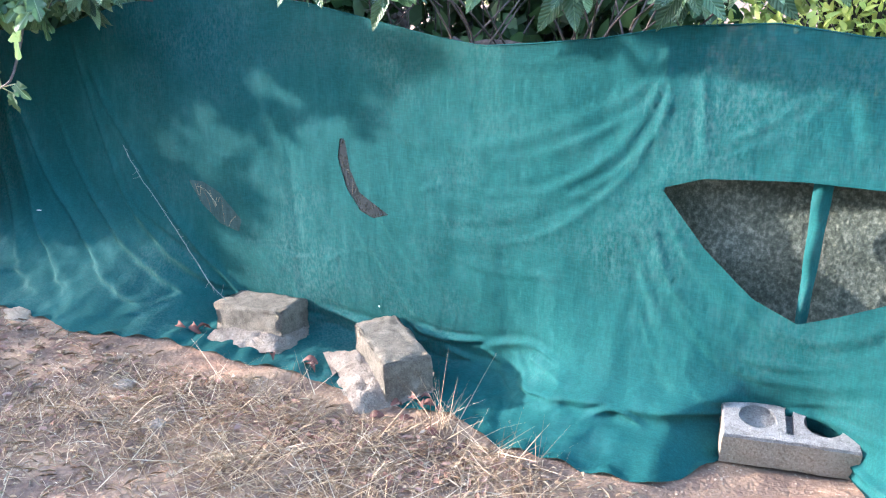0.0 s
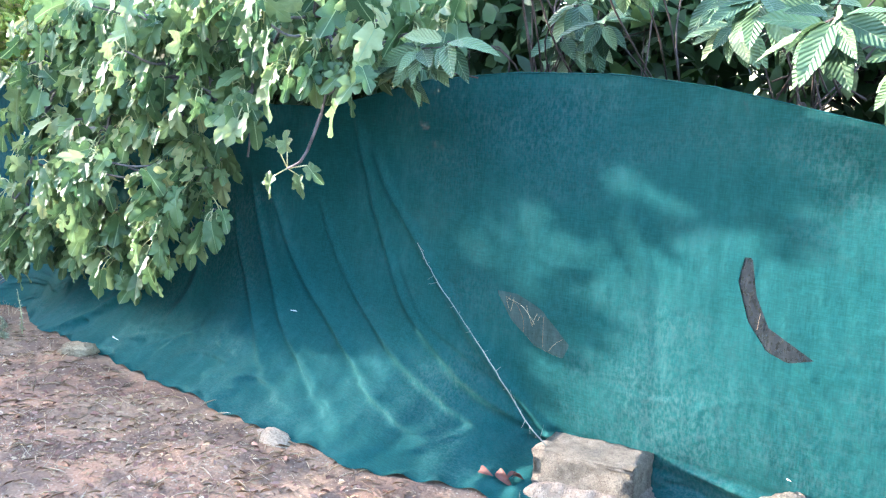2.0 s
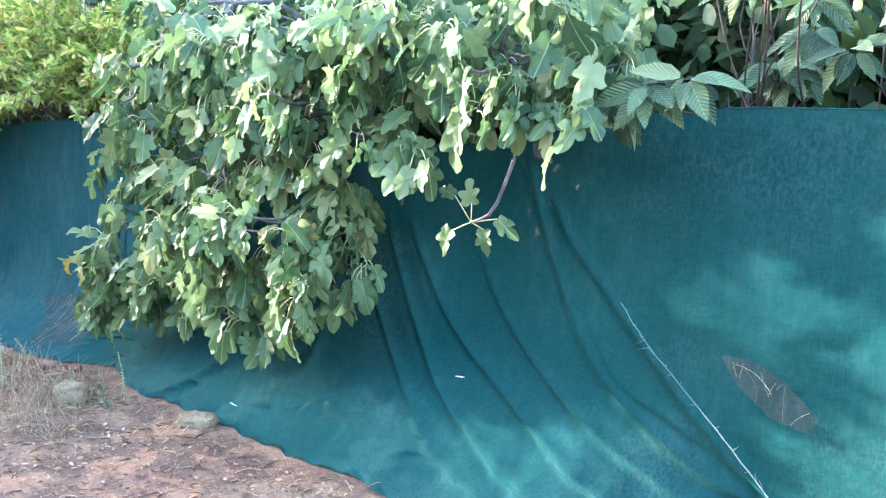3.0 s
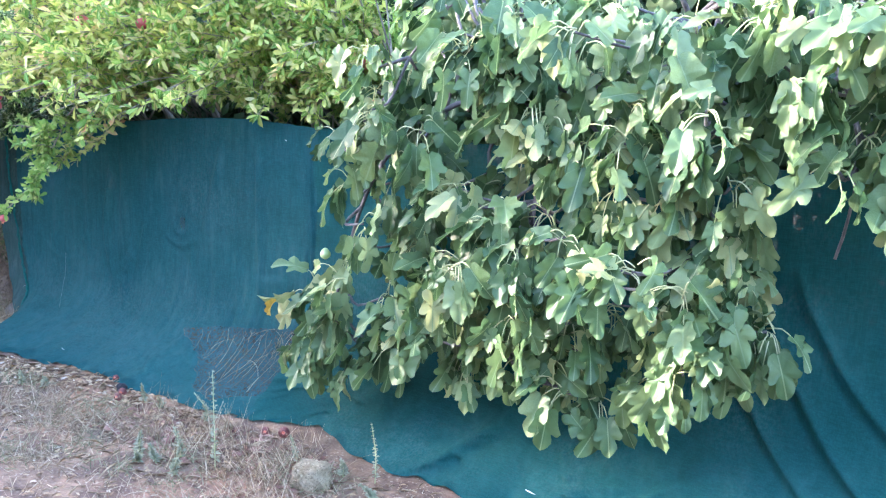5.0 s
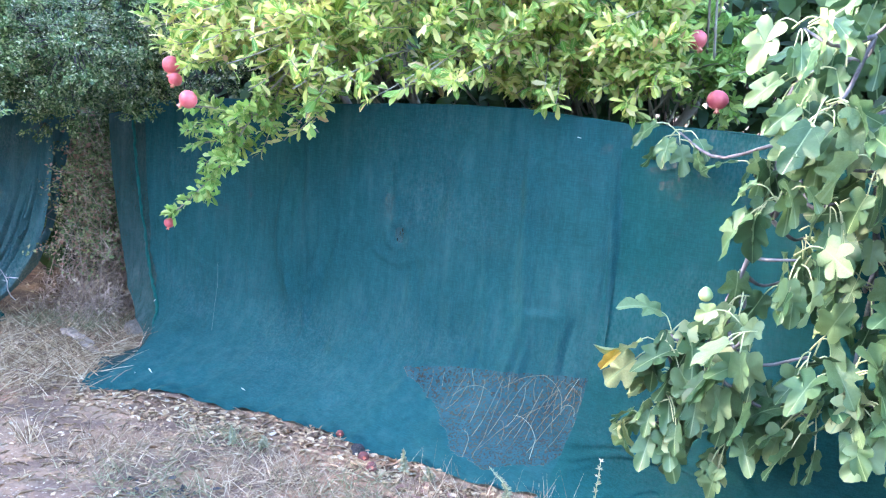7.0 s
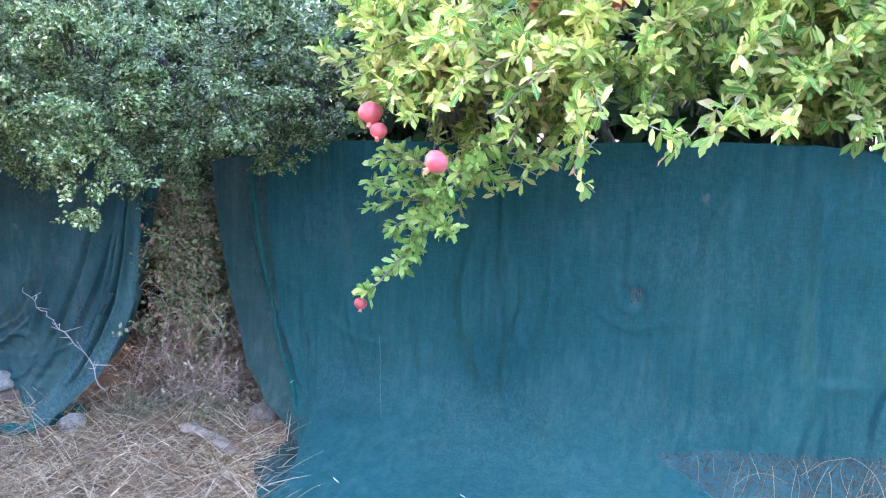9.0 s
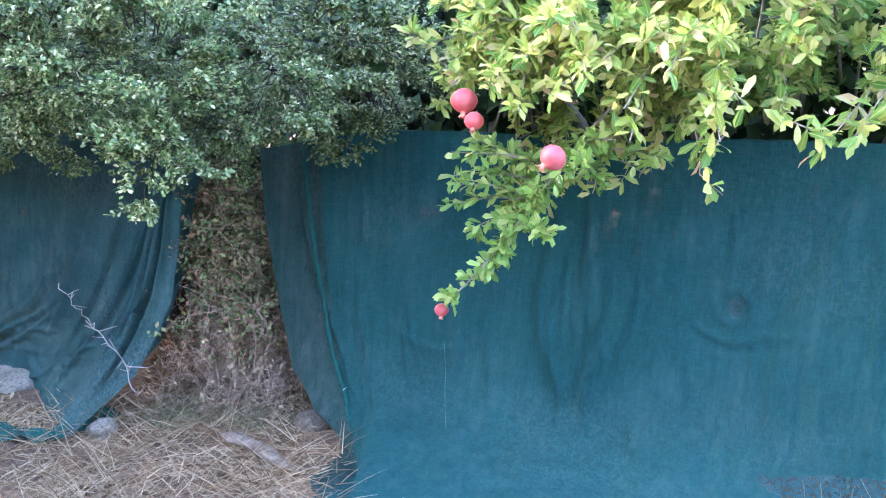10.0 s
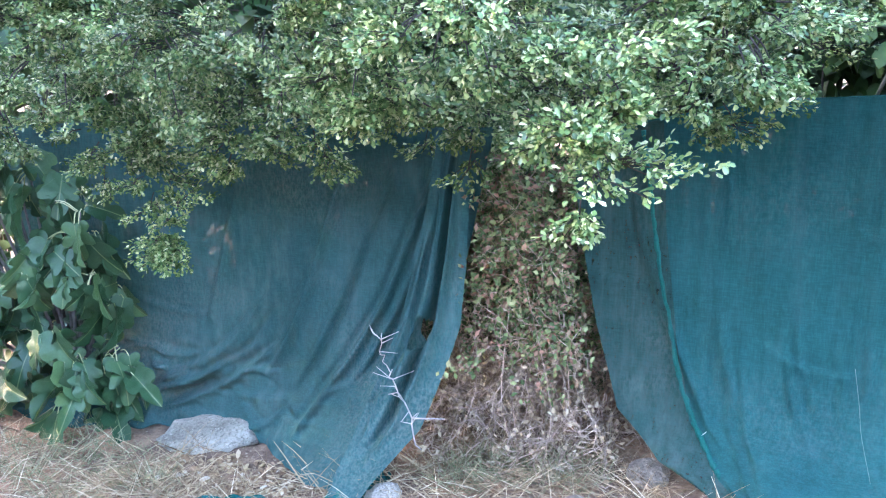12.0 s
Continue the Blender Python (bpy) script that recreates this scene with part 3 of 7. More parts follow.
# ---- shade nets ----
class Net:
    """A hanging cloth over a grid of (x, height), pushed out along fold lines and pierced by torn openings."""

    def __init__(self, x_right, x_left, top, step=0.013, rows=125):
        self.cols = int((x_right - x_left) / step)
        self.rows = rows
        self.xr, self.xl = x_right, x_left
        self.top = top
        u = np.linspace(0, 1, self.cols + 1)
        t = np.linspace(0, 1, rows + 1)
        self.u, self.t = [a.ravel() for a in np.meshgrid(u, t)]
        self.x = self.xr + (self.xl - self.xr) * self.u
        self.base = ground_z(self.x, -0.45 + 0 * self.x)
        self.zt = np.interp(-self.x, *zip(*sorted((-px, pz) for px, pz in top)))
        self.h = (1 - self.t) ** 1.7
        self.z = self.base + (self.zt - self.base) * self.h
        self.y = np.zeros_like(self.x)
        self.drop = np.zeros(0, bool)
        self.holes = []
        self.fill = []

    def flare(self, out, decay, lean):
        """out: how far the hem lies in front; decay: the height over which it runs out (both by x)."""
        f = np.interp(-self.x, *zip(*sorted((-a, b) for a, b in out)))
        d = np.interp(-self.x, *zip(*sorted((-a, b) for a, b in decay)))
        over = self.z - self.base
        self.y -= f * np.exp(-over / d) + lean * (1 - self.h)
        return self

    def push(self, x0, x1, back, high):
        """Sets the foot of the cloth back between x0 and x1, for what stands on its hem."""
        k = np.clip(np.minimum(x0 - self.x, self.x - x1) / 0.34, 0, 1)
        k = k * k * (3 - 2 * k)
        self.y += back * k * np.exp(-np.clip(self.z - self.base, 0, 9) / high)
        return self

    def fold(self, amp, width, *pts):
        """A ridge (amp > 0: towards the path) along a curve of (x, z) points."""
        c = spline(pts, 28)
        best = np.full(len(self.x), 9.0)
        along = np.zeros(len(self.x))
        sel = (self.x > c[:, 0].min() - 4 * width) & (self.x < c[:, 0].max() + 4 * width) & (self.z > c[:, 1].min() - 4 * width) & (self.z < c[:, 1].max() + 4 * width)
        idx = np.nonzero(sel)[0]
        for i in range(len(c) - 1):
            a, b = c[i], c[i + 1]
            ab = b - a
            px, pz = self.x[idx] - a[0], self.z[idx] - a[1]
            k = np.clip((px * ab[0] + pz * ab[1]) / (ab @ ab + 1e-12), 0, 1)
            d = np.hypot(px - k * ab[0], pz - k * ab[1])
            side = np.sign(px * ab[1] - pz * ab[0])
            less = d < np.abs(best[idx])
            best[idx[less]] = (d * side)[less]
            along[idx[less]] = ((i + k) / (len(c) - 1))[less]
        w = width * (0.7 + 0.5 * along)
        ends = np.clip(np.minimum(along, 1 - along) * 7, 0, 1) ** 0.7
        w = w * 0.8
        prof = np.exp(-(np.abs(best) / w) ** 1.4) - 0.5 * np.exp(-((best - 1.6 * w) / w) ** 2)
        self.y[idx] -= (amp * prof * ends)[idx]
        return self

    def ripple(self, seed, amp):
        """Small random wrinkles over the whole cloth."""
        rng = np.random.default_rng(seed)
        for _ in range(26):
            k = rng.uniform(2, 26)
            a = rng.normal(0.0, 0.5) + (math.pi / 2 if rng.random() < 0.3 else 0)
            ph, ph2 = rng.uniform(0, 6.3, 2)
            mask = 0.5 + 0.5 * np.sin(self.x * rng.uniform(0.8, 3) + self.z * rng.uniform(-3, 3) + ph2)
            self.y -= amp * (4 / (k + 3)) * mask * np.sin(k * (np.cos(a) * self.x + np.sin(a) * self.z) + ph) * rng.uniform(0.4, 1)
        return self

    def crumple(self, seed, count, x0, x1, high, amp=0.022, width=0.014):
        """Random short creases in the lower part of the cloth."""
        rng = np.random.default_rng(seed)
        for _ in range(count):
            x = rng.uniform(x1, x0)
            z = float(ground_z(x, -0.45)) + rng.uniform(0.02, high)
            run = rng.uniform(0.15, 0.5)
            self.fold(amp * rng.uniform(0.5, 1.2), width * rng.uniform(0.7, 1.6), (x, z), (x - run * 0.5, z + rng.normal(0, 0.025)), (x - run, z + rng.normal(0, 0.04)))
        return self

    def hole(self, *pts):
        self.holes.append(np.array(pts, float))
        self.fill.append(None)
        return self

    def worn(self, material, say, straws, *pts):
        """An opening where a thin film of mesh is left, with dry straw pressed against it."""
        self.holes.append(np.array(pts, float))
        self.fill.append((material, say, straws))
        return self

    def straws(self, v, poly, count, rng):
        """Thin dry stalks that lie on the cloth inside an outline."""
        t = Tubes()
        lo, hi = poly.min(0), poly.max(0)
        box = np.nonzero((v[:, 0] > lo[0] - 0.1) & (v[:, 0] < hi[0] + 0.1) & (v[:, 2] > lo[1] - 0.1) & (v[:, 2] < hi[1] + 0.1))[0]
        for x, z in scatter(poly, count, rng):
            a = rng.normal(1.45, 0.4)
            step = np.array((math.cos(a), math.sin(a))) * rng.uniform(0.01, 0.03)
            bend = rng.normal(0, 0.14)
            line = []
            p = np.array((x, z))
            for _ in range(9):
                if not inside(poly, p[:1], p[1:])[0]:
                    break
                i = box[np.argmin((v[box, 0] - p[0]) ** 2 + (v[box, 2] - p[1]) ** 2)]
                line.append((p[0], v[i, 1] - 0.005, p[1]))
                step = np.array((step[0] * math.cos(bend) - step[1] * math.sin(bend), step[0] * math.sin(bend) + step[1] * math.cos(bend)))
                p = p + step
            if len(line) > 2:
                t.add(line, 0.0010, 0.0007, 3)
        return t

    def side(self, which, pts):
        """Bends one side edge: x at the edge by height, eased over the nearest part of the cloth."""
        e = np.interp(self.z, *zip(*sorted((z, x) for x, z in pts)))
        if which == "left":
            k = np.clip((self.u - 0.55) / 0.45, 0, 1)
            self.x = self.x + k ** 1.5 * (e - self.xl)
        else:
            k = np.clip(1 - self.u / 0.5, 0, 1)
            self.x = self.x + k ** 1.5 * (e - self.xr)
        return self

    def build(self, name, material, label, category="net", strip=None):
        nx = self.cols + 1
        i = (np.arange(self.rows)[:, None] * nx + np.arange(self.cols)).ravel()
        f = np.c_[i, i + nx, i + nx + 1, i + 1]
        gz = ground_z(self.x, self.y) + 0.010
        gz += 0.008 * np.sin(40 * self.x + 13 * self.y) * (self.h < 0.2)
        z = np.maximum(self.z, gz)
        keep = np.ones(len(f), bool)
        cx, cz = self.x[f].mean(1), self.z[f].mean(1)
        x = self.x.copy()
        patches = []
        for poly, fill in zip(self.holes, self.fill):
            gone = inside(poly, cx, cz)
            keep &= ~gone
            patches.append((poly, fill, gone))
            rim = np.unique(f[gone])
            live = np.unique(f[~gone])
            rim = np.intersect1d(rim, live)
            best = np.full(len(rim), 9.0)
            bx, bz = x[rim].copy(), z[rim].copy()
            for a, b in zip(poly, np.roll(poly, -1, 0)):
                ab = b - a
                k = np.clip(((self.x[rim] - a[0]) * ab[0] + (self.z[rim] - a[1]) * ab[1]) / (ab @ ab), 0, 1)
                qx, qz = a[0] + k * ab[0], a[1] + k * ab[1]
                d = np.hypot(self.x[rim] - qx, self.z[rim] - qz)
                less = d < best
                best[less], bx[less], bz[less] = d[less], qx[less], qz[less]
            near = best < 0.05
            x[rim[near]] = bx[near]
            z[rim[near]] = bz[near]
        v = np.c_[x, self.y, z]
        hem = (np.arange(len(f)) // self.cols) >= int(self.rows * 0.955)
        mid = self.cols // 2
        top = thing(name, (float(x[mid]), float(self.y[-mid]), float(z[-mid])), label, category)
        rim = (np.arange(len(f)) % self.cols) >= self.cols * (1 - strip) if strip else np.zeros(len(f), bool)
        for word, sel, mat, say in (("cloth", keep & ~hem & ~rim, material, ""), ("hem", keep & hem & ~rim, material, ""), ("selvedge", keep & rim, SELVEDGE, "dusty doubled border of the cloth")):
            g = f[sel]
            if len(g):
                used, inv = np.unique(g, return_inverse=True)
                part(word, raw_mesh(word, v[used], inv.reshape(g.shape), mat, smooth=True), None, top, say)
        rng = np.random.default_rng(7)
        for poly, fill, gone in patches:
            if fill:
                used, inv = np.unique(f[gone], return_inverse=True)
                w = v[used] + (0, 0.002, 0)
                patch = part("thin_patch", raw_mesh("thin_patch", w, inv.reshape(-1, 4), fill[0], smooth=True), None, top, fill[1])
                part("straw", self.straws(v, poly, fill[2], rng).mesh("straw", STRAW), None, patch, "dry straw showing in the thin mesh", "stuff")
        edge = v[:nx:3].copy()
        edge[:, 2] += 0.002
        part("top_edge", Tubes().add(edge, 0.0035, 0.0035, 5).mesh("top_edge", material), None, top, "rolled upper edge of the cloth")
        return top


def right_net():
    n = Net(2.3, -6.97, [(2.3, 1.42), (0.6, 1.44), (-0.2, 1.42), (-0.46, 1.46), (-0.77, 1.45), (-1.03, 1.41), (-1.29, 1.39), (-1.5, 1.38), (-1.7, 1.41), (-2.34, 1.54), (-2.7, 1.58), (-3.14, 1.585), (-3.6, 1.55), (-4.2, 1.42), (-5.5, 1.42), (-6.6, 1.46), (-6.97, 1.46)])
    n.flare([(2.3, 0.3), (-0.1, 0.30), (-0.6, 0.36), (-1.2, 0.42), (-2.0, 0.42), (-3.0, 0.48), (-4.3, 0.52), (-5.5, 0.50), (-6.2, 0.47), (-6.6, 0.32), (-6.97, 0.48)],
            [(2.3, 0.12), (-0.9, 0.10), (-1.5, 0.022), (-2.2, 0.018), (-3.0, 0.03), (-3.7, 0.17), (-4.6, 0.24), (-6.97, 0.20)], 0.05)
    n.push(-1.05, -3.35, 0.13, 0.3)
    n.push(0.10, -0.66, 0.46, 0.12)
    n.ripple(4, 0.006)
    # fan of folds that runs from the hanging point down to the hem
    n.fold(0.026, 0.032, (-4.02, 1.40), (-3.97, 1.26), (-3.84, 0.93), (-3.64, 0.58), (-3.30, 0.32), (-3.01, 0.17), (-2.90, 0.12))
    n.fold(0.026, 0.028, (-3.90, 1.25), (-3.79, 1.07), (-3.57, 0.82), (-3.33, 0.56), (-3.12, 0.34), (-2.95, 0.19), (-2.88, 0.14))
    n.fold(0.026, 0.028, (-4.62, 1.10), (-4.54, 0.93), (-4.37, 0.68), (-4.12, 0.47), (-3.73, 0.25), (-3.29, 0.10), (-3.1, 0.06))
    n.fold(0.027, 0.028, (-4.76, 1.10), (-4.69, 0.91), (-4.53, 0.61), (-4.30, 0.35), (-3.96, 0.20), (-3.51, 0.07), (-3.3, 0.05))
    n.fold(0.022, 0.028, (-4.88, 0.90), (-4.80, 0.70), (-4.61, 0.44), (-4.32, 0.21), (-4.08, 0.13), (-3.74, 0.08), (-3.5, 0.06))
    n.fold(0.024, 0.024, (-4.24, 1.0), (-4.11, 0.77), (-3.89, 0.53), (-3.62, 0.35), (-3.29, 0.20), (-3.03, 0.10))
    n.fold(0.014, 0.018, (-3.72, 0.80), (-3.55, 0.55), (-3.30, 0.42), (-3.05, 0.28))
    n.fold(0.014, 0.018, (-4.45, 0.50), (-4.22, 0.30), (-3.9, 0.15), (-3.6, 0.08))
    n.fold(0.012, 0.016, (-4.0, 0.40), (-3.75, 0.24), (-3.4, 0.12))
    n.fold(0.045, 0.04, (-6.10, 0.06), (-5.88, 0.14), (-5.66, 0.32))
    n.fold(0.025, 0.05, (-5.2, 0.9), (-5.1, 0.5), (-5.2, 0.2))
    # swags below the slack top edge
    n.fold(0.0055, 0.0317, (-0.77, 1.44), (-0.83, 1.29), (-1.02, 1.17), (-1.35, 1.04), (-1.60, 1.01), (-1.86, 1.10))
    n.fold(0.0049, 0.0317, (-0.75, 1.40), (-0.86, 1.16), (-1.12, 0.91), (-1.40, 0.77), (-1.87, 0.83))
    n.fold(0.0043, 0.0346, (-0.73, 1.32), (-0.91, 0.95), (-1.23, 0.70), (-1.60, 0.63), (-2.0, 0.66))
    n.fold(0.0062, 0.0216, (-0.69, 1.44), (-0.66, 1.21), (-0.64, 1.0))
    n.fold(0.0053, 0.0180, (-0.80, 1.44), (-0.78, 1.25), (-0.8, 1.05))
    n.fold(0.0056, 0.0275, (-0.80, 0.93), (-0.68, 0.72), (-0.48, 0.555), (-0.29, 0.49), (-0.12, 0.54), (0.15, 0.74))
    n.fold(0.0047, 0.0306, (-0.86, 0.90), (-0.75, 0.62), (-0.60, 0.44), (-0.43, 0.35), (-0.22, 0.34), (0.1, 0.46))
    n.fold(0.0037, 0.0245, (-0.90, 0.80), (-0.78, 0.50), (-0.66, 0.27))
    n.fold(0.0062, 0.0252, (-2.23, 1.36), (-2.12, 1.15), (-1.89, 1.04), (-1.66, 0.97))
    n.fold(0.0041, 0.0216, (-2.14, 0.62), (-1.95, 0.42), (-1.8, 0.22))
    n.fold(0.0037, 0.0216, (-2.02, 0.72), (-1.85, 0.52), (-1.62, 0.36))
    n.fold(0.0045, 0.0158, (-1.75, 0.58), (-1.45, 0.52), (-1.15, 0.55))
    n.fold(0.0062, 0.0216, (-1.5, 1.36), (-1.35, 1.32), (-1.1, 1.35), (-0.95, 1.39))
    n.fold(0.0062, 0.0288, (-0.20, 1.42), (-0.20, 1.25), (-0.16, 1.1))
    n.fold(-0.0041, 0.0432, (-2.6, 1.3), (-2.5, 0.9), (-2.45, 0.5))
    rng = np.random.default_rng(88)
    for a, b, count in [(((-0.77, 1.44), (-0.83, 1.29), (-1.02, 1.17), (-1.35, 1.04), (-1.90, 1.05)), ((-0.73, 1.32), (-0.91, 0.95), (-1.23, 0.70), (-1.60, 0.60), (-2.0, 0.62)), 12),
                        (((-0.80, 0.95), (-0.66, 0.74), (-0.46, 0.57), (-0.25, 0.49), (0.1, 0.62)), ((-0.92, 0.84), (-0.82, 0.48), (-0.66, 0.24), (-0.40, 0.2), (0.0, 0.3)), 12),
                        (((-0.10, 1.43), (-0.30, 1.28), (-0.55, 1.12), (-0.9, 0.98)), ((-0.15, 1.40), (-0.4, 1.16), (-0.75, 0.95), (-1.1, 0.78)), 7),
                        (((-0.15, 1.42), (-0.12, 1.3), (-0.10, 1.1)), ((0.5, 1.4), (0.4, 1.25), (0.3, 1.05)), 6)]:
        a, b = np.array(a), np.array(b)
        for _ in range(count):
            k = rng.uniform(0, 1)
            c = a + (b - a) * k + rng.normal(0, 0.012, a.shape)
            lo = rng.uniform(0, 0.4)
            cut = spline(c, 30)[int(30 * lo):int(30 * rng.uniform(lo + 0.35, 1))]
            n.fold(rng.uniform(0.002, 0.005), rng.uniform(0.008, 0.02), *cut[::4])
    # bunched hem
    n.fold(0.05, 0.045, (-1.39, 0.09), (-0.98, 0.17), (-0.70, 0.19), (-0.45, 0.27))
    n.fold(0.035, 0.03, (-1.2, 0.07), (-0.9, 0.10), (-0.62, 0.11))
    n.fold(0.03, 0.02, (-4.6, 0.06), (-3.8, 0.045), (-3.1, 0.045), (-2.7, 0.04))
    n.crumple(61, 70, 0.2, -6.9, 0.18, 0.018, 0.015)
    n.crumple(62, 22, -0.4, -3.2, 0.9, 0.004, 0.014)
    n.hole((-0.78, 0.93), (-0.64, 0.975), (-0.34, 0.995), (-0.11, 0.99), (0.18, 0.96), (0.12, 0.80), (-0.05, 0.66), (-0.20, 0.585), (-0.31, 0.54), (-0.45, 0.60), (-0.62, 0.74))
    # the slit is not open: a near-black sheet fills it
    n.worn(FILM_DARK, "dark slit filled with a thin dark sheet", 1, (-2.19, 1.00), (-2.165, 0.99), (-2.14, 0.87), (-2.09, 0.77), (-1.94, 0.69), (-2.02, 0.665), (-2.09, 0.69), (-2.16, 0.78), (-2.205, 0.91))
    n.worn(FILM_GREY, "oval tear with thin grey mesh", 15, (-3.18, 0.715), (-3.08, 0.715), (-2.96, 0.67), (-2.83, 0.55), (-2.86, 0.49), (-2.99, 0.515), (-3.10, 0.60))
    return n.build("shade_net", NET, "teal-green knitted shade net, sagging in folds, torn in places")


def middle_net():
    n = Net(-6.93, -9.98, [(-6.93, 1.455), (-7.4, 1.48), (-7.7, 1.475), (-8.07, 1.455), (-8.5, 1.42), (-9.1, 1.405), (-9.45, 1.38), (-9.98, 1.25)], rows=120)
    n.flare([(-6.93, 0.48), (-7.3, 0.55), (-7.7, 0.58), (-8.3, 0.55), (-9.0, 0.72), (-9.4, 0.84), (-9.98, 0.5)], [(-6.93, 0.15), (-7.8, 0.12), (-9.0, 0.085), (-9.98, 0.09)], 0.05)
    n.ripple(9, 0.005)
    n.fold(0.024, 0.016, (-6.99, 1.42), (-6.96, 0.95), (-6.92, 0.45))
    n.fold(0.022, 0.04, (-7.36, 1.35), (-7.34, 0.9), (-7.30, 0.50))
    n.fold(0.018, 0.04, (-8.67, 1.15), (-8.73, 0.72), (-8.60, 0.36))
    n.fold(0.018, 0.05, (-7.64, 1.35), (-7.72, 1.05), (-7.80, 0.75))
    n.fold(0.016, 0.011, (-8.02, 0.93), (-7.955, 0.89), (-7.95, 0.82), (-8.0, 0.78))
    n.fold(0.014, 0.010, (-8.0, 0.79), (-8.055, 0.81), (-8.06, 0.88))
    n.fold(-0.014, 0.03, (-8.03, 0.89), (-8.0, 0.82))
    n.fold(0.010, 0.02, (-8.15, 0.78), (-8.08, 0.74), (-7.98, 0.72), (-7.9, 0.76))
    n.fold(0.022, 0.02, (-9.80, 1.24), (-9.76, 0.82), (-9.67, 0.42), (-9.60, 0.2))
    n.fold(0.035, 0.025, (-9.3, 0.10), (-8.95, 0.11), (-8.6, 0.16))
    n.fold(0.035, 0.025, (-9.0, 0.075), (-8.6, 0.10), (-8.25, 0.09))
    n.fold(0.03, 0.025, (-8.2, 0.12), (-7.95, 0.17), (-7.7, 0.12))
    n.fold(0.025, 0.02, (-9.35, 0.06), (-9.05, 0.06), (-8.7, 0.07))
    n.fold(0.007, 0.03, (-8.9, 1.0), (-8.95, 0.6), (-8.9, 0.25))
    n.fold(0.007, 0.03, (-8.35, 0.8), (-8.4, 0.5), (-8.3, 0.25))
    rng = np.random.default_rng(90)
    for _ in range(46):
        x, z = rng.uniform(-9.6, -7.0), rng.uniform(0.25, 1.3)
        n.fold(rng.uniform(0.004, 0.012), rng.uniform(0.008, 0.02), (x, z), (x + rng.normal(0, 0.02), z - 0.15), (x + rng.normal(0, 0.03), z - rng.uniform(0.25, 0.5)))
    for _ in range(60):
        x, z = rng.uniform(-9.6, -7.0), rng.uniform(0.30, 0.75)
        n.fold(rng.uniform(0.006, 0.016) * (1 if rng.random() < 0.6 else -1), rng.uniform(0.009, 0.022), (x, z), (x + rng.normal(0, 0.015), z - 0.12), (x + rng.normal(0, 0.025), z - rng.uniform(0.2, 0.4)))
    n.crumple(63, 44, -6.95, -9.6, 0.14, 0.014, 0.014)
    n.crumple(64, 10, -7.0, -9.6, 1.0, 0.006, 0.02)
    n.side("left", [(-10.10, 1.3), (-10.06, 0.94), (-9.98, 0.56), (-9.89, 0.26), (-9.72, 0.12), (-9.48, 0.05)])
    n.worn(FILM, "low tear with thin greyish teal film", 64, (-7.86, 0.275), (-7.60, 0.325), (-7.30, 0.37), (-6.95, 0.42), (-6.94, 0.20), (-7.02, 0.13), (-7.22, 0.10), (-7.42, 0.12), (-7.62, 0.19))
    n.worn(FILM, "small oval hole with a curled rim", 2, (-8.01, 0.89), (-7.985, 0.895), (-7.97, 0.87), (-7.975, 0.83), (-7.995, 0.81), (-8.018, 0.835), (-8.025, 0.87))
    net = n.build("shade_net", NET_MID, "blue-green shade net hung flat with a loose dusty hem", strip=0.095)
    rng = np.random.default_rng(70)
    line = spline([(-9.84, -0.03, 1.28), (-9.80, -0.05, 1.05), (-9.755, -0.06, 0.80), (-9.67, -0.075, 0.42), (-9.585, -0.10, 0.22), (-9.50, -0.2, 0.12)], 60)
    line += rng.normal(0, 0.0025, line.shape)
    part("border_roll", Tubes().add(line, 0.008, 0.010, 6, 0.3, rng).mesh("border_roll", NET_SCRAP), None, net, "frayed rolled border of the cloth")
    return net


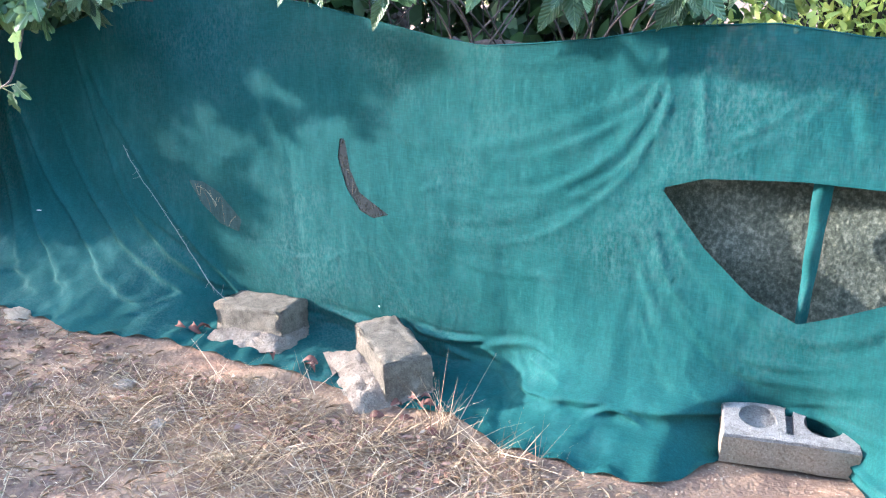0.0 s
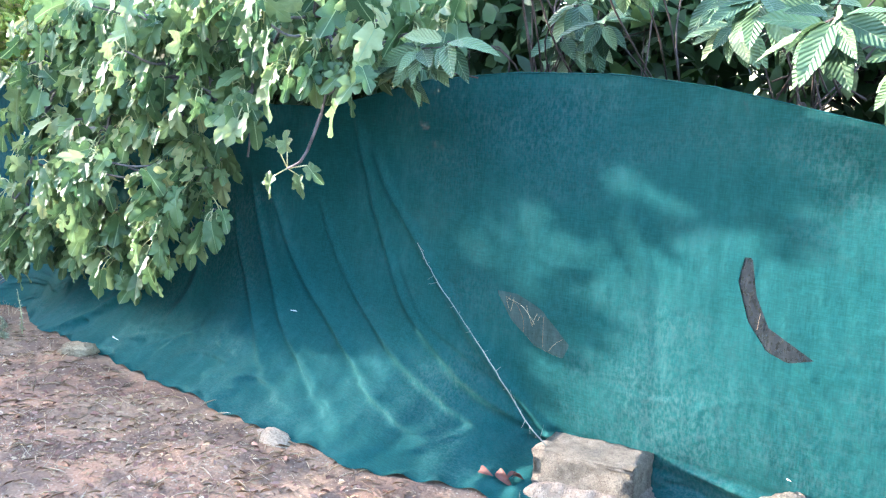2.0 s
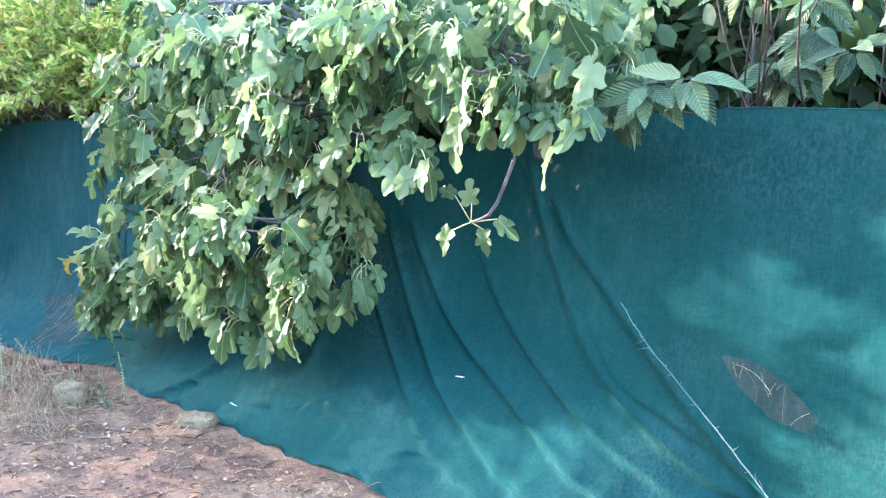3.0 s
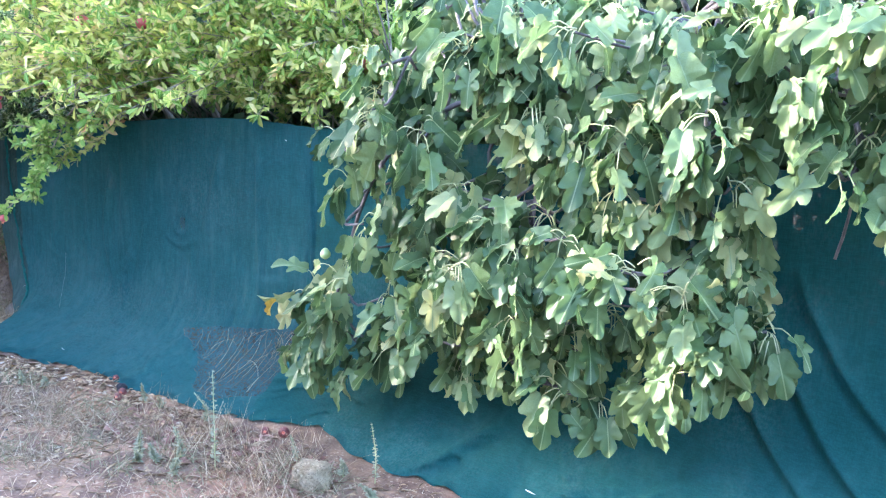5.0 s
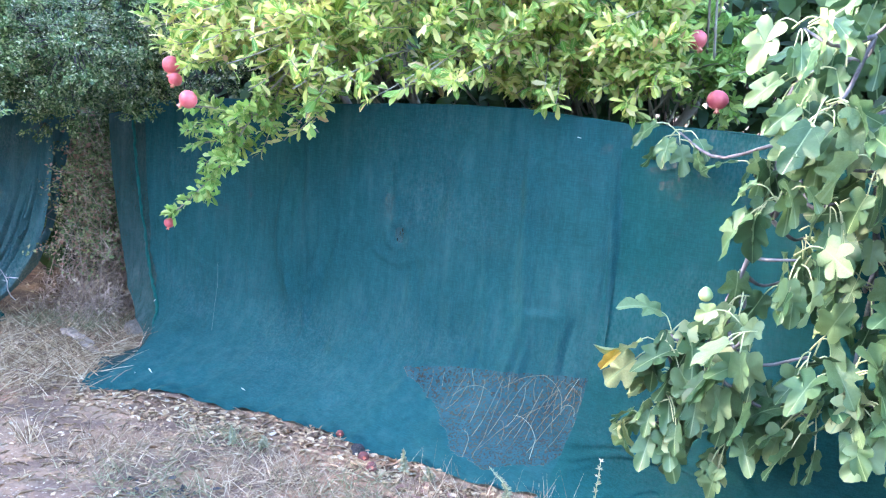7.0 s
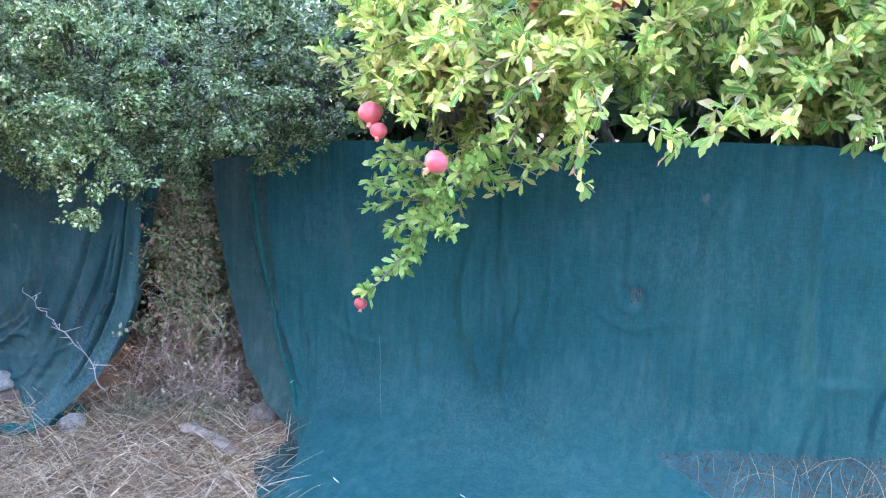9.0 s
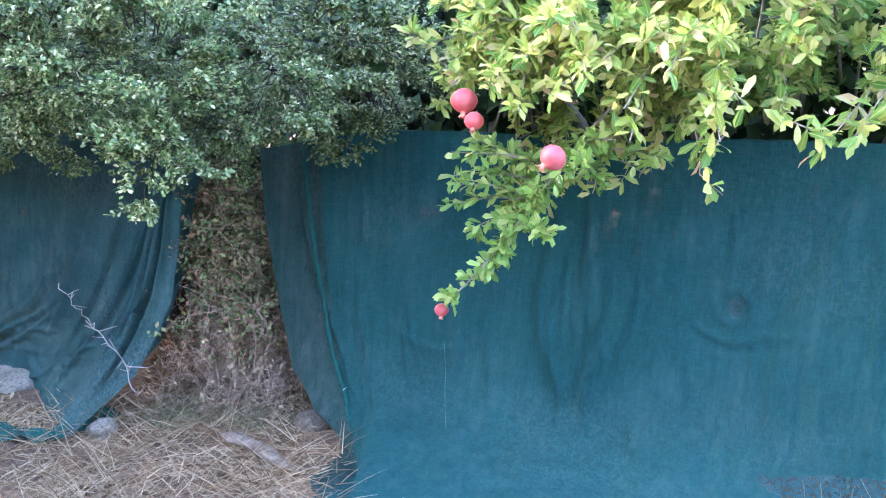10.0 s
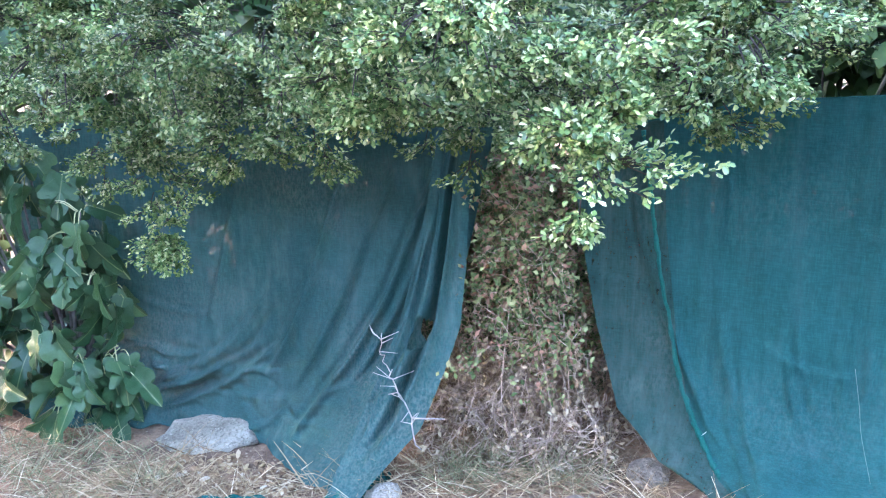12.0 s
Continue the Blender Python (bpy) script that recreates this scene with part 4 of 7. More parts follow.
def left_net():
    n = Net(-10.45, -12.95, [(-10.45, 1.27), (-10.7, 1.26), (-11.3, 1.28), (-12.0, 1.25), (-12.95, 1.2)], rows=110)
    n.flare([(-10.45, 0.46), (-10.8, 0.42), (-11.3, 0.18), (-11.9, 0.12), (-12.3, 0.30), (-12.95, 0.3)], [(-10.45, 0.35), (-11.0, 0.25), (-12.95, 0.14)], 0.04)
    n.ripple(17, 0.010)
    n.fold(0.0600, 0.0279, (-10.62, 1.18), (-10.76, 0.66), (-10.97, 0.24), (-11.12, -0.05))
    n.fold(0.0563, 0.0248, (-10.49, 1.15), (-10.60, 0.60), (-10.74, 0.2))
    n.fold(0.0525, 0.0310, (-11.02, 1.10), (-11.20, 0.56), (-11.40, 0.16))
    n.fold(0.0375, 0.0217, (-11.5, 0.45), (-11.75, 0.2), (-12.1, 0.0))
    n.fold(0.0375, 0.0217, (-11.3, 0.35), (-11.6, 0.12), (-12.0, -0.08))
    n.fold(0.0375, 0.0217, (-11.45, 0.3), (-11.8, 0.1), (-12.2, -0.05))
    n.fold(0.0262, 0.0248, (-11.5, 1.15), (-11.65, 0.7), (-11.75, 0.35))
    n.fold(0.0187, 0.0155, (-11.2, 0.1), (-11.35, -0.03), (-11.6, -0.08))
    n.fold(-0.0400, 0.02, (-10.56, 1.15), (-10.68, 0.62), (-10.86, 0.2))
    n.fold(-0.0350, 0.02, (-10.80, 1.15), (-10.98, 0.60), (-11.2, 0.12))
    n.fold(0.0300, 0.02, (-11.4, 0.55), (-11.62, 0.28), (-11.95, 0.02))
    n.fold(-0.0250, 0.02, (-11.36, 0.5), (-11.6, 0.22), (-11.9, -0.02))
    n.crumple(65, 30, -10.7, -12.4, 0.4, 0.018, 0.016)
    n.crumple(66, 26, -10.6, -12.6, 1.1, 0.008, 0.014)
    n.side("right", [(-10.38, 1.3), (-10.47, 0.82), (-10.50, 0.56), (-10.56, 0.30), (-10.72, 0.06), (-10.80, -0.1)])
    n.hole((-10.64, 0.56), (-10.60, 0.60), (-10.585, 0.52), (-10.62, 0.44), (-10.655, 0.48))
    return n.build("shade_net", NET_OLD, "dusty dark teal shade net with a ragged edge")


def net_flap():
    """The loose bunched end of the old net, hanging in front of it."""
    n = Net(-10.36, -10.60, [(-10.36, 1.28), (-10.60, 1.27)], step=0.006, rows=120)
    n.flare([(-10.36, 0.46), (-10.60, 0.46)], [(-10.36, 0.35), (-10.60, 0.35)], 0.04)
    n.y -= 0.10
    n.ripple(23, 0.006)
    n.fold(0.05, 0.022, (-10.43, 1.25), (-10.44, 0.8), (-10.45, 0.4), (-10.47, 0.05))
    n.fold(0.04, 0.016, (-10.52, 1.22), (-10.51, 0.8), (-10.53, 0.3))
    n.fold(-0.05, 0.016, (-10.48, 1.26), (-10.475, 0.8), (-10.49, 0.45), (-10.50, 0.1))
    n.fold(0.03, 0.012, (-10.56, 0.9), (-10.57, 0.5), (-10.55, 0.1))
    n.crumple(67, 14, -10.36, -10.6, 0.5, 0.012, 0.010)
    e = np.interp(n.z, [-0.08, 0.02, 0.20, 0.56, 0.9, 1.3], [-10.85, -10.85, -10.81, -10.70, -10.63, -10.56])
    w = np.interp(n.z, [-0.08, 0.02, 0.20, 0.56, 0.9, 1.3], [-10.74, -10.69, -10.55, -10.45, -10.44, -10.43])
    n.x = w + (e - w) * n.u
    n.hole((-10.64, 0.56), (-10.60, 0.60), (-10.585, 0.52), (-10.62, 0.44), (-10.655, 0.48))
    return n.build("shade_net", NET_OLD, "loose bunched flap of dusty teal net")


right_net()
middle_net()
net_flap()
left_net()


def torn_strip():
    """The ragged end of the old net, trailing over the straw in two crumpled tails."""
    rng = np.random.default_rng(31)
    v, f = [], []
    for pts, wide, n in [([(-10.78, -0.30, 0.10), (-10.80, -0.48, 0.0), (-10.86, -0.64, -0.03), (-11.05, -0.66, -0.02), (-11.24, -0.72, -0.03), (-11.36, -0.84, -0.02), (-11.30, -1.0, -0.02), (-11.36, -1.2, -0.03), (-11.5, -1.3, -0.03)], 0.048, 120),
                         ([(-11.0, -0.66, 0.0), (-11.14, -0.80, 0.0), (-11.12, -0.95, 0.0), (-11.22, -1.12, 0.0)], 0.036, 60),
                         ([(-11.3, -0.80, 0.0), (-11.50, -0.86, 0.0), (-11.62, -1.0, 0.0)], 0.030, 40)]:
        path = spline(pts, n)
        cols, base = 13, len(v)
        ph = rng.uniform(0, 6, 4)
        for i, p in enumerate(path):
            d = unit(path[min(i + 1, n - 1)] - path[max(i - 1, 0)])
            s = unit(cross(d, (0, 0, 1)))
            end = min(1.0, (n - 1 - i) / 12 + 0.15)
            w = wide * end * (1 + 0.8 * noise.noise(Vector((i * 0.07, ph[0], 0))) + 0.4 * noise.noise(Vector((i * 0.3, ph[1], 0)))) + 0.004 * rng.normal()
            for c in range(cols):
                k = -1 + 2 * c / (cols - 1)
                q = p + s * k * w
                lift = 0.018 * (1 - k * k) + 0.055 * noise.noise(Vector((i * 0.09, k * 2.6, ph[2]))) + 0.03 * noise.noise(Vector((i * 0.25, k * 5, ph[3]))) + 0.014
                q[2] = max(float(ground_z(q[0], q[1])) + 0.006 + max(lift, 0), p[2] if i < 20 and wide > 0.05 else -1)
                v.append(q)
        for i in range(n - 1):
            for c in range(cols - 1):
                a = base + i * cols + c
                f.append((a, a + 1, a + cols + 1, a + cols))
    ob = part("net_scrap", raw_mesh("net_scrap", v, f, NET_SCRAP, smooth=True), None, None, "torn crumpled strip of green net lying on straw")
    tagged(ob, category="net")


torn_strip()


def mesh_screen():
    """The grey second mesh behind the large tear, with a teal strip over it."""
    rng = np.random.default_rng(5)
    nx, nz = 60, 40
    v = []
    for j in range(nz + 1):
        for i in range(nx + 1):
            x, z = -1.1 + 1.6 * i / nx, 0.25 + 0.95 * j / nz
            v.append((x, 0.10 + 0.012 * math.sin(9 * x + 4 * z) + 0.008 * math.sin(21 * z - 6 * x), z))
    f = [(j * (nx + 1) + i, j * (nx + 1) + i + 1, (j + 1) * (nx + 1) + i + 1, (j + 1) * (nx + 1) + i) for j in range(nz) for i in range(nx)]
    ob = part("mesh_screen", raw_mesh("mesh_screen", v, f, SCREEN, smooth=True), None, None, "grey-olive fine mesh screen behind the torn net")
    tagged(ob, category="net")
    v, f = [], []
    for j in range(31):
        z = 1.06 - 0.60 * j / 30
        x0 = -0.285 - 0.03 * (j / 30)
        for c in range(4):
            v.append((x0 + 0.062 * (c / 3 - 0.5) * (1 - 0.5 * j / 30), 0.035 - 0.02 * math.sin(math.pi * c / 3) + 0.006 * math.sin(j * 0.7 + c), z))
    f = [(j * 4 + c, j * 4 + c + 1, j * 4 + c + 5, j * 4 + c + 4) for j in range(30) for c in range(3)]
    ob = part("net_strip", raw_mesh("net_strip", v, f, NET, smooth=True), None, None, "narrow hanging strip of teal net across the tear")
    tagged(ob, category="net")


mesh_screen()


# ---- trees ----
def limb(tree, name, pts, r0, r1, mat, n=14, sides=8, seed=1, label=""):
    rng = np.random.default_rng(seed)
    c = spline(pts, n)
    c[1:-1] += rng.normal(0, r0 * 0.35, (n - 2, 3))
    return part(name, Tubes().add(c, r0, r1, sides, 0.12, rng).mesh(name, mat), None, tree, label)


def place_leaves(tree, name, templates, mats, material, mass_material, limit=300, mass_name="foliage"):
    """The first leaves as objects on shared meshes, the rest joined."""
    meshes = [raw_mesh(name, v, f, material, uv[[i for face in f for i in face]], smooth=True) for v, f, uv in templates]
    for k, m in enumerate(mats[:limit]):
        part(name, meshes[k % len(meshes)], None, tree, m=Matrix(m.tolist()))
    rest = mats[limit:]
    if len(rest):
        per = max(1, len(rest) // 3 + 1)
        for k in range(0, len(rest), per):
            cloud(mass_name, templates[(k // per) % len(templates)], rest[k:k + per], mass_material, "stuff", tree)


FIG_OUTLINE = [(-6.42, 1.60), (-6.30, 1.22), (-6.30, 1.0), (-6.44, 0.80), (-6.60, 0.56), (-6.44, 0.44), (-6.05, 0.52), (-5.55, 0.58), (-5.2, 0.55), (-4.85, 0.68), (-4.55, 0.95), (-4.5, 1.25), (-4.25, 1.40), (-3.95, 1.50), (-3.55, 1.52), (-3.45, 1.75), (-3.6, 2.02), (-6.2, 2.08), (-6.4, 1.9)]


def fig_shoot(rng, tip, out, mats, stems, twigs, lo=0.105, hi=0.18, count=None):
    """A shoot end: stalks that radiate from the tip, each with a drooping blade."""
    for k in range(count or rng.integers(6, 10)):
        a = rng.uniform(0, 2 * math.pi)
        side = unit((math.cos(a), 0.35 * math.sin(a) - 0.2, 0.8 * math.sin(a)))
        ray = unit(side * 0.9 + np.asarray(out) * 0.5)
        st = rng.uniform(0.05, 0.11)
        start = tip + rng.normal(0, 0.012, 3)
        end = start + ray * st + np.array([0, 0, -0.01])
        stems.add(spline([start, start + ray * st * 0.55 + (0, 0, 0.012), end], 5), 0.0028, 0.0022, 4)
        blade = unit(ray * 0.45 + np.array([0, -0.1, -0.85]) + rng.normal(0, 0.33, 3))
        face = unit(np.array([0.12, -0.5, 0.75]) + rng.normal(0, 0.6, 3) + ray * 0.35)
        mats.append(leaf_matrix(end, blade, face, rng.uniform(lo, hi), rng.normal(0, 0.25)))


def fig_tree():
    rng = np.random.default_rng(21)
    tree = thing("fig_tree", (-5.35, 0.45, 0.05), "broad fig tree with lobed grey-green leaves hanging over the net", "tree")
    limb(tree, "trunk", [(-5.35, 0.45, 0.0), (-5.38, 0.44, 0.6), (-5.30, 0.36, 1.25)], 0.085, 0.06, FIG_BARK, seed=2, label="grey knobbly fig trunk")
    forks = [
        [(-5.30, 0.36, 1.25), (-5.5, 0.15, 1.85), (-5.75, -0.1, 1.75), (-5.82, -0.16, 1.35), (-5.75, -0.25, 1.05)],
        [(-5.30, 0.36, 1.25), (-5.7, 0.15, 1.8), (-6.0, -0.12, 1.75), (-6.03, -0.2, 1.45), (-6.0, -0.22, 1.0)],
        [(-5.30, 0.36, 1.25), (-5.15, 0.1, 1.9), (-4.95, -0.2, 1.85), (-4.85, -0.3, 1.45), (-4.9, -0.32, 0.95)],
        [(-5.30, 0.36, 1.25), (-4.9, 0.15, 1.8), (-4.55, -0.15, 1.8), (-4.42, -0.27, 1.5), (-4.45, -0.28, 1.18)],
        [(-5.30, 0.36, 1.25), (-4.7, 0.1, 1.75), (-4.1, -0.2, 1.85), (-3.86, -0.32, 1.65), (-3.82, -0.40, 1.40)],
        [(-5.30, 0.36, 1.25), (-5.8, 0.1, 1.7), (-6.25, -0.15, 1.72), (-6.34, -0.28, 1.5), (-6.32, -0.3, 1.2)],
        [(-5.30, 0.36, 1.25), (-5.6, 0.0, 1.7), (-6.15, -0.28, 1.5), (-6.38, -0.38, 1.05), (-6.46, -0.40, 0.62)],
        [(-5.30, 0.36, 1.25), (-5.35, 0.0, 1.7), (-5.45, -0.3, 1.55), (-5.5, -0.42, 1.1), (-5.6, -0.42, 0.75)],
        [(-5.30, 0.36, 1.25), (-5.5, 0.2, 2.0), (-5.75, -0.1, 2.1), (-5.95, -0.3, 2.0), (-6.1, -0.36, 1.8)],
        [(-5.30, 0.36, 1.25), (-5.0, 0.2, 2.0), (-4.8, -0.05, 2.1), (-4.5, -0.25, 2.0), (-4.3, -0.35, 1.8)],
    ]
    nodes = []
    for k, p in enumerate(forks):
        limb(tree, "limb", p, 0.017 if k not in (3, 4) else 0.012, 0.005, FIG_BARK, 18, 7, 40 + k)
        nodes.append(spline(p, 30)[8:])
    nodes = np.vstack(nodes)
    stems, twigs, front, back = Tubes(), Tubes(), [], []
    tips = [np.array((x, -0.18 - 0.30 * rng.beta(2, 1.3) - 0.10 * math.exp(-((z - 1.2) / 0.5) ** 2), z)) for x, z in scatter(FIG_OUTLINE, 140, rng)]
    tips += [np.array((x, rng.uniform(-0.24, -0.12), z)) for x, z in scatter(FIG_OUTLINE, 36, rng)]
    tips += [np.array(p) for p in [(-6.60, -0.40, 0.72), (-6.60, -0.42, 0.50), (-6.35, -0.42, 0.46), (-5.72, -0.42, 0.60), (-5.28, -0.40, 0.62), (-5.0, -0.38, 0.72), (-6.36, -0.38, 0.95), (-5.16, -0.42, 0.56), (-6.40, -0.28, 1.35), (-6.72, -0.10, 1.45), (-4.62, -0.34, 0.92), (-6.1, -0.45, 0.62), (-5.5, -0.46, 0.70), (-4.75, -0.36, 0.80), (-6.0, -0.5, 0.8), (-6.60, -0.46, 0.46), (-6.56, -0.46, 0.58), (-6.58, -0.42, 0.78), (-6.42, -0.46, 0.62)]]
    for tip in tips:
        near = nodes[np.argmin(((nodes - tip) ** 2).sum(1) + 0.6 * np.clip(tip[2] - nodes[:, 2], 0, 9))]
        bow = (near + tip) / 2 + np.array([0, -0.03, -0.05]) + rng.normal(0, 0.02, 3)
        twigs.add(spline([near, bow, tip], 8), 0.008, 0.0045, 5, 0.15, rng)
        fig_shoot(rng, tip, (0.0, -0.6, -0.35), front if tip[1] < -0.3 else back, stems, twigs, 0.085, 0.17)
    # shoots added nearer the path so that the crown shades the net
    for k in range(18):
        if k < 8:
            tip = np.array((rng.uniform(-5.5, -3.9), rng.uniform(-0.85, -0.5), rng.uniform(1.62, 2.0)))
        else:
            tip = np.array((rng.uniform(-5.7, -4.9), rng.uniform(-0.74, -0.55), rng.uniform(0.85, 1.6)))
        near = nodes[np.argmin(((nodes - tip) ** 2).sum(1) + 0.6 * np.clip(tip[2] - nodes[:, 2], 0, 9))]
        twigs.add(spline([near, (near + tip) / 2 + (0, -0.03, -0.04), tip], 8), 0.008, 0.0045, 5, 0.15, rng)
        fig_shoot(rng, tip, (0.0, -0.6, -0.2), front, stems, twigs, 0.085, 0.16)
    # the loose sprig that hangs clear of the crown
    sprig = [(-3.82, -0.40, 1.40), (-3.88, -0.44, 1.22), (-3.97, -0.45, 1.17)]
    twigs.add(spline(sprig, 6), 0.008, 0.005, 5)
    for end, blade, size in [((-4.06, -0.45, 1.13), (-0.55, -0.1, -0.8), 0.125), ((-3.96, -0.46, 1.24), (-0.2, -0.1, 0.95), 0.09), ((-3.93, -0.42, 1.14), (0.05, -0.1, -0.9), 0.10), ((-3.86, -0.44, 1.19), (0.6, -0.1, -0.4), 0.10), ((-4.05, -0.44, 1.26), (-0.8, 0, 0.3), 0.085)]:
        front.insert(0, leaf_matrix(np.array(end), blade, (0.1, -0.8, 0.5), size))
        stems.add([(-3.97, -0.45, 1.17), end], 0.003, 0.0025, 4)
    # upper crown, over and behind the net; its four front shoots are unseen, added for shade
    for _ in range(4):
        tip = np.array((rng.uniform(-6.2, -3.6), rng.uniform(-0.7, -0.1), rng.uniform(2.1, 2.8)))
        fig_shoot(rng, tip, (0.0, -0.4, 0.3), back, stems, twigs)
        twigs.add(spline([(-5.1, 0.1, 1.95), (np.array((-5.1, 0.1, 1.95)) + tip) / 2 + (0, 0, 0.15), tip], 7), 0.012, 0.005, 5)
    for _ in range(56):
        tip = np.array((rng.uniform(-6.3, -3.7), rng.uniform(-0.1, 0.7), rng.uniform(1.6, 2.3)))
        fig_shoot(rng, tip, (0.0, -0.4, 0.3), back, stems, twigs)
    templates = [fig_leaf(rng, k) for k in (3, 5, 3, 5, 3, 1, 3, 5, 3, 5, 3, 3)]
    rng.shuffle(front)
    place_leaves(tree, "leaf", templates, front + back, FIG_LEAF, FIG_LEAF_MASS)
    part("twig_mass", twigs.mesh("twig_mass", FIG_BARK), None, tree, "grey fig twigs", "stuff")
    part("stalk_mass", stems.mesh("stalk_mass", STEM), None, tree, "pale green leaf stalks", "stuff")
    yl = fig_leaf(rng, 1)
    me = raw_mesh("yellow_leaf", yl[0] * (0.40, 1, 1), yl[1], FIG_YELLOW, yl[2][[i for face in yl[1] for i in face]], smooth=True)
    part("yellow_leaf", me, None, tree, "withered yellow leaf", m=Matrix(leaf_matrix((-6.72, -0.52, 0.71), (-0.7, -0.1, -0.75), (0, -1, 0.3), 0.12).tolist()))
    for at, r in [((-5.62, -0.42, 0.68), 0.021), ((-6.47, -0.46, 0.95), 0.024), ((-5.62, -0.40, 0.66), 0.018), ((-5.0, -0.42, 0.60), 0.018)]:
        part("fig_fruit", pear(r), FIG_SKIN, tree, "small green fig", m=Matrix.Translation(at))


def pear(r):
    bm = bmesh.new()
    bmesh.ops.create_uvsphere(bm, u_segments=14, v_segments=10, radius=r)
    for v in bm.verts:
        k = v.co.z / r
        s = 1 - 0.28 * max(k, 0) ** 1.5
        v.co.x *= s
        v.co.y *= s
        v.co.z *= 1.2 if k > 0 else 0.92
    for f in bm.faces:
        f.smooth = True
    return bm


fig_tree()


def fig_shrub():
    """The young fig beside the old net."""
    rng = np.random.default_rng(77)
    tree = thing("fig_shrub", (-12.6, 0.0, -0.15), "young fig shrub with large dark green lobed leaves", "shrub")
    stems, twigs, mats = Tubes(), Tubes(), []
    poly = [(-11.98, 0.55), (-12.0, 0.35), (-12.12, 0.12), (-12.25, -0.05), (-12.6, -0.1), (-13.3, -0.1), (-13.3, 1.2), (-12.4, 1.14), (-12.08, 0.92)]
    base = np.array((-12.6, 0.0, -0.15))
    for x, z in scatter(poly, 62, rng):
        tip = np.array((x, rng.uniform(-0.42, -0.12), z))
        twigs.add(spline([base + rng.normal(0, 0.04, 3), (base + tip) / 2 + (0, -0.05, 0.05), tip], 8), 0.012, 0.005, 5)
        fig_shoot(rng, tip, (0.4, -0.6, -0.1), mats, stems, twigs, 0.13, 0.21, 5)
    place_leaves(tree, "leaf", [fig_leaf(rng, k) for k in (5, 3, 3, 5)], mats, FIG_YOUNG, FIG_YOUNG_MASS)
    part("stem_mass", twigs.mesh("stem_mass", FIG_BARK), None, tree, "grey fig stems", "stuff")
    part("stalk_mass", stems.mesh("stalk_mass", STEM), None, tree, "pale leaf stalks", "stuff")


fig_shrub()


def loquat_tree():
    rng = np.random.default_rng(12)
    tree = thing("loquat_tree", (-2.2, 0.6, 0.05), "loquat tree with long ribbed leaves above the net", "tree")
    limb(tree, "trunk", [(-2.2, 0.6, 0.0), (-2.15, 0.58, 0.8), (-2.2, 0.55, 1.4)], 0.07, 0.05, LOQ_BARK, seed=3)
    sites = [(-1.52, -0.52, 1.70), (-1.25, -0.50, 1.74), (-1.85, -0.54, 1.70), (-1.60, -0.46, 1.66), (-1.88, -0.46, 1.68), (-1.22, -0.38, 1.68), (-2.10, -0.34, 1.78), (-3.22, -0.34, 1.68), (-3.50, -0.26, 1.60), (-3.36, -0.32, 1.66), (-1.72, -0.24, 1.60), (-1.05, -0.18, 1.60), (-1.4, -0.3, 1.80), (-2.55, -0.30, 1.92), (-2.35, -0.1, 1.95), (-1.5, -0.35, 1.95), (-0.92, -0.24, 1.66), (-0.72, -0.05, 1.60), (-0.55, 0.1, 1.62), (-0.8, 0.2, 1.62), (-0.4, 0.3, 1.66), (-0.62, 0.3, 1.72), (-2.35, 0.14, 1.76), (-2.85, 0.12, 1.78), (-2.45, 0.25, 1.88), (-3.0, 0.2, 1.86), (-2.1, 0.25, 1.82)]
    for _ in range(14):
        sites.append((rng.uniform(-3.2, -1.3), rng.uniform(-0.75, 0.05), rng.uniform(1.95, 2.6)))
    for _ in range(34):
        sites.append((rng.uniform(-3.7, -0.85), rng.uniform(0.35, 1.1), rng.uniform(1.7, 2.4)))
    mats, twigs = [], Tubes()
    joints = np.array([(-2.2, 0.55, 1.30), (-1.7, 0.40, 1.28), (-2.7, 0.4, 1.40), (-1.2, 0.40, 1.28), (-3.2, 0.35, 1.42), (-2.2, 0.4, 1.48)])
    for k, j in enumerate(joints[1:]):
        limb(tree, "limb", [joints[0], (joints[0] + j) / 2 + (0, 0, 0.08), j], 0.022, 0.012, LOQ_BARK, 10, 7, 60 + k)
    for s in sites:
        tip = np.array(s)
        j = joints[np.argmin(((joints - tip) ** 2).sum(1))]
        twigs.add(spline([j + rng.normal(0, 0.09, 3), (j + tip) / 2 + (0, 0, 0.05) + rng.normal(0, 0.05, 3), tip], 8), 0.004, 0.003, 6, 0.15, rng)
        turn0 = rng.uniform(0, 6.3)
        for i in range(rng.integers(11, 15)):
            a = turn0 + i * 2.4
            rise = rng.uniform(-1.3, 0.35) - 0.15
            d = unit((math.cos(a), math.sin(a) * 0.8 - 0.15, rise))
            up = unit(np.array((0.1, -0.75, 0.7)) + rng.normal(0, 0.25, 3))
            mats.append(leaf_matrix(tip + d * 0.025, d, up, rng.uniform(0.10, 0.175), rng.normal(0, 0.2)))
    place_leaves(tree, "leaf", [long_leaf(rng) for _ in range(6)], mats, LOQ_LEAF, LOQ_LEAF_MASS)
    part("twig_mass", twigs.mesh("twig_mass", LOQ_BARK), None, tree, "brown loquat twigs", "stuff")


loquat_tree()


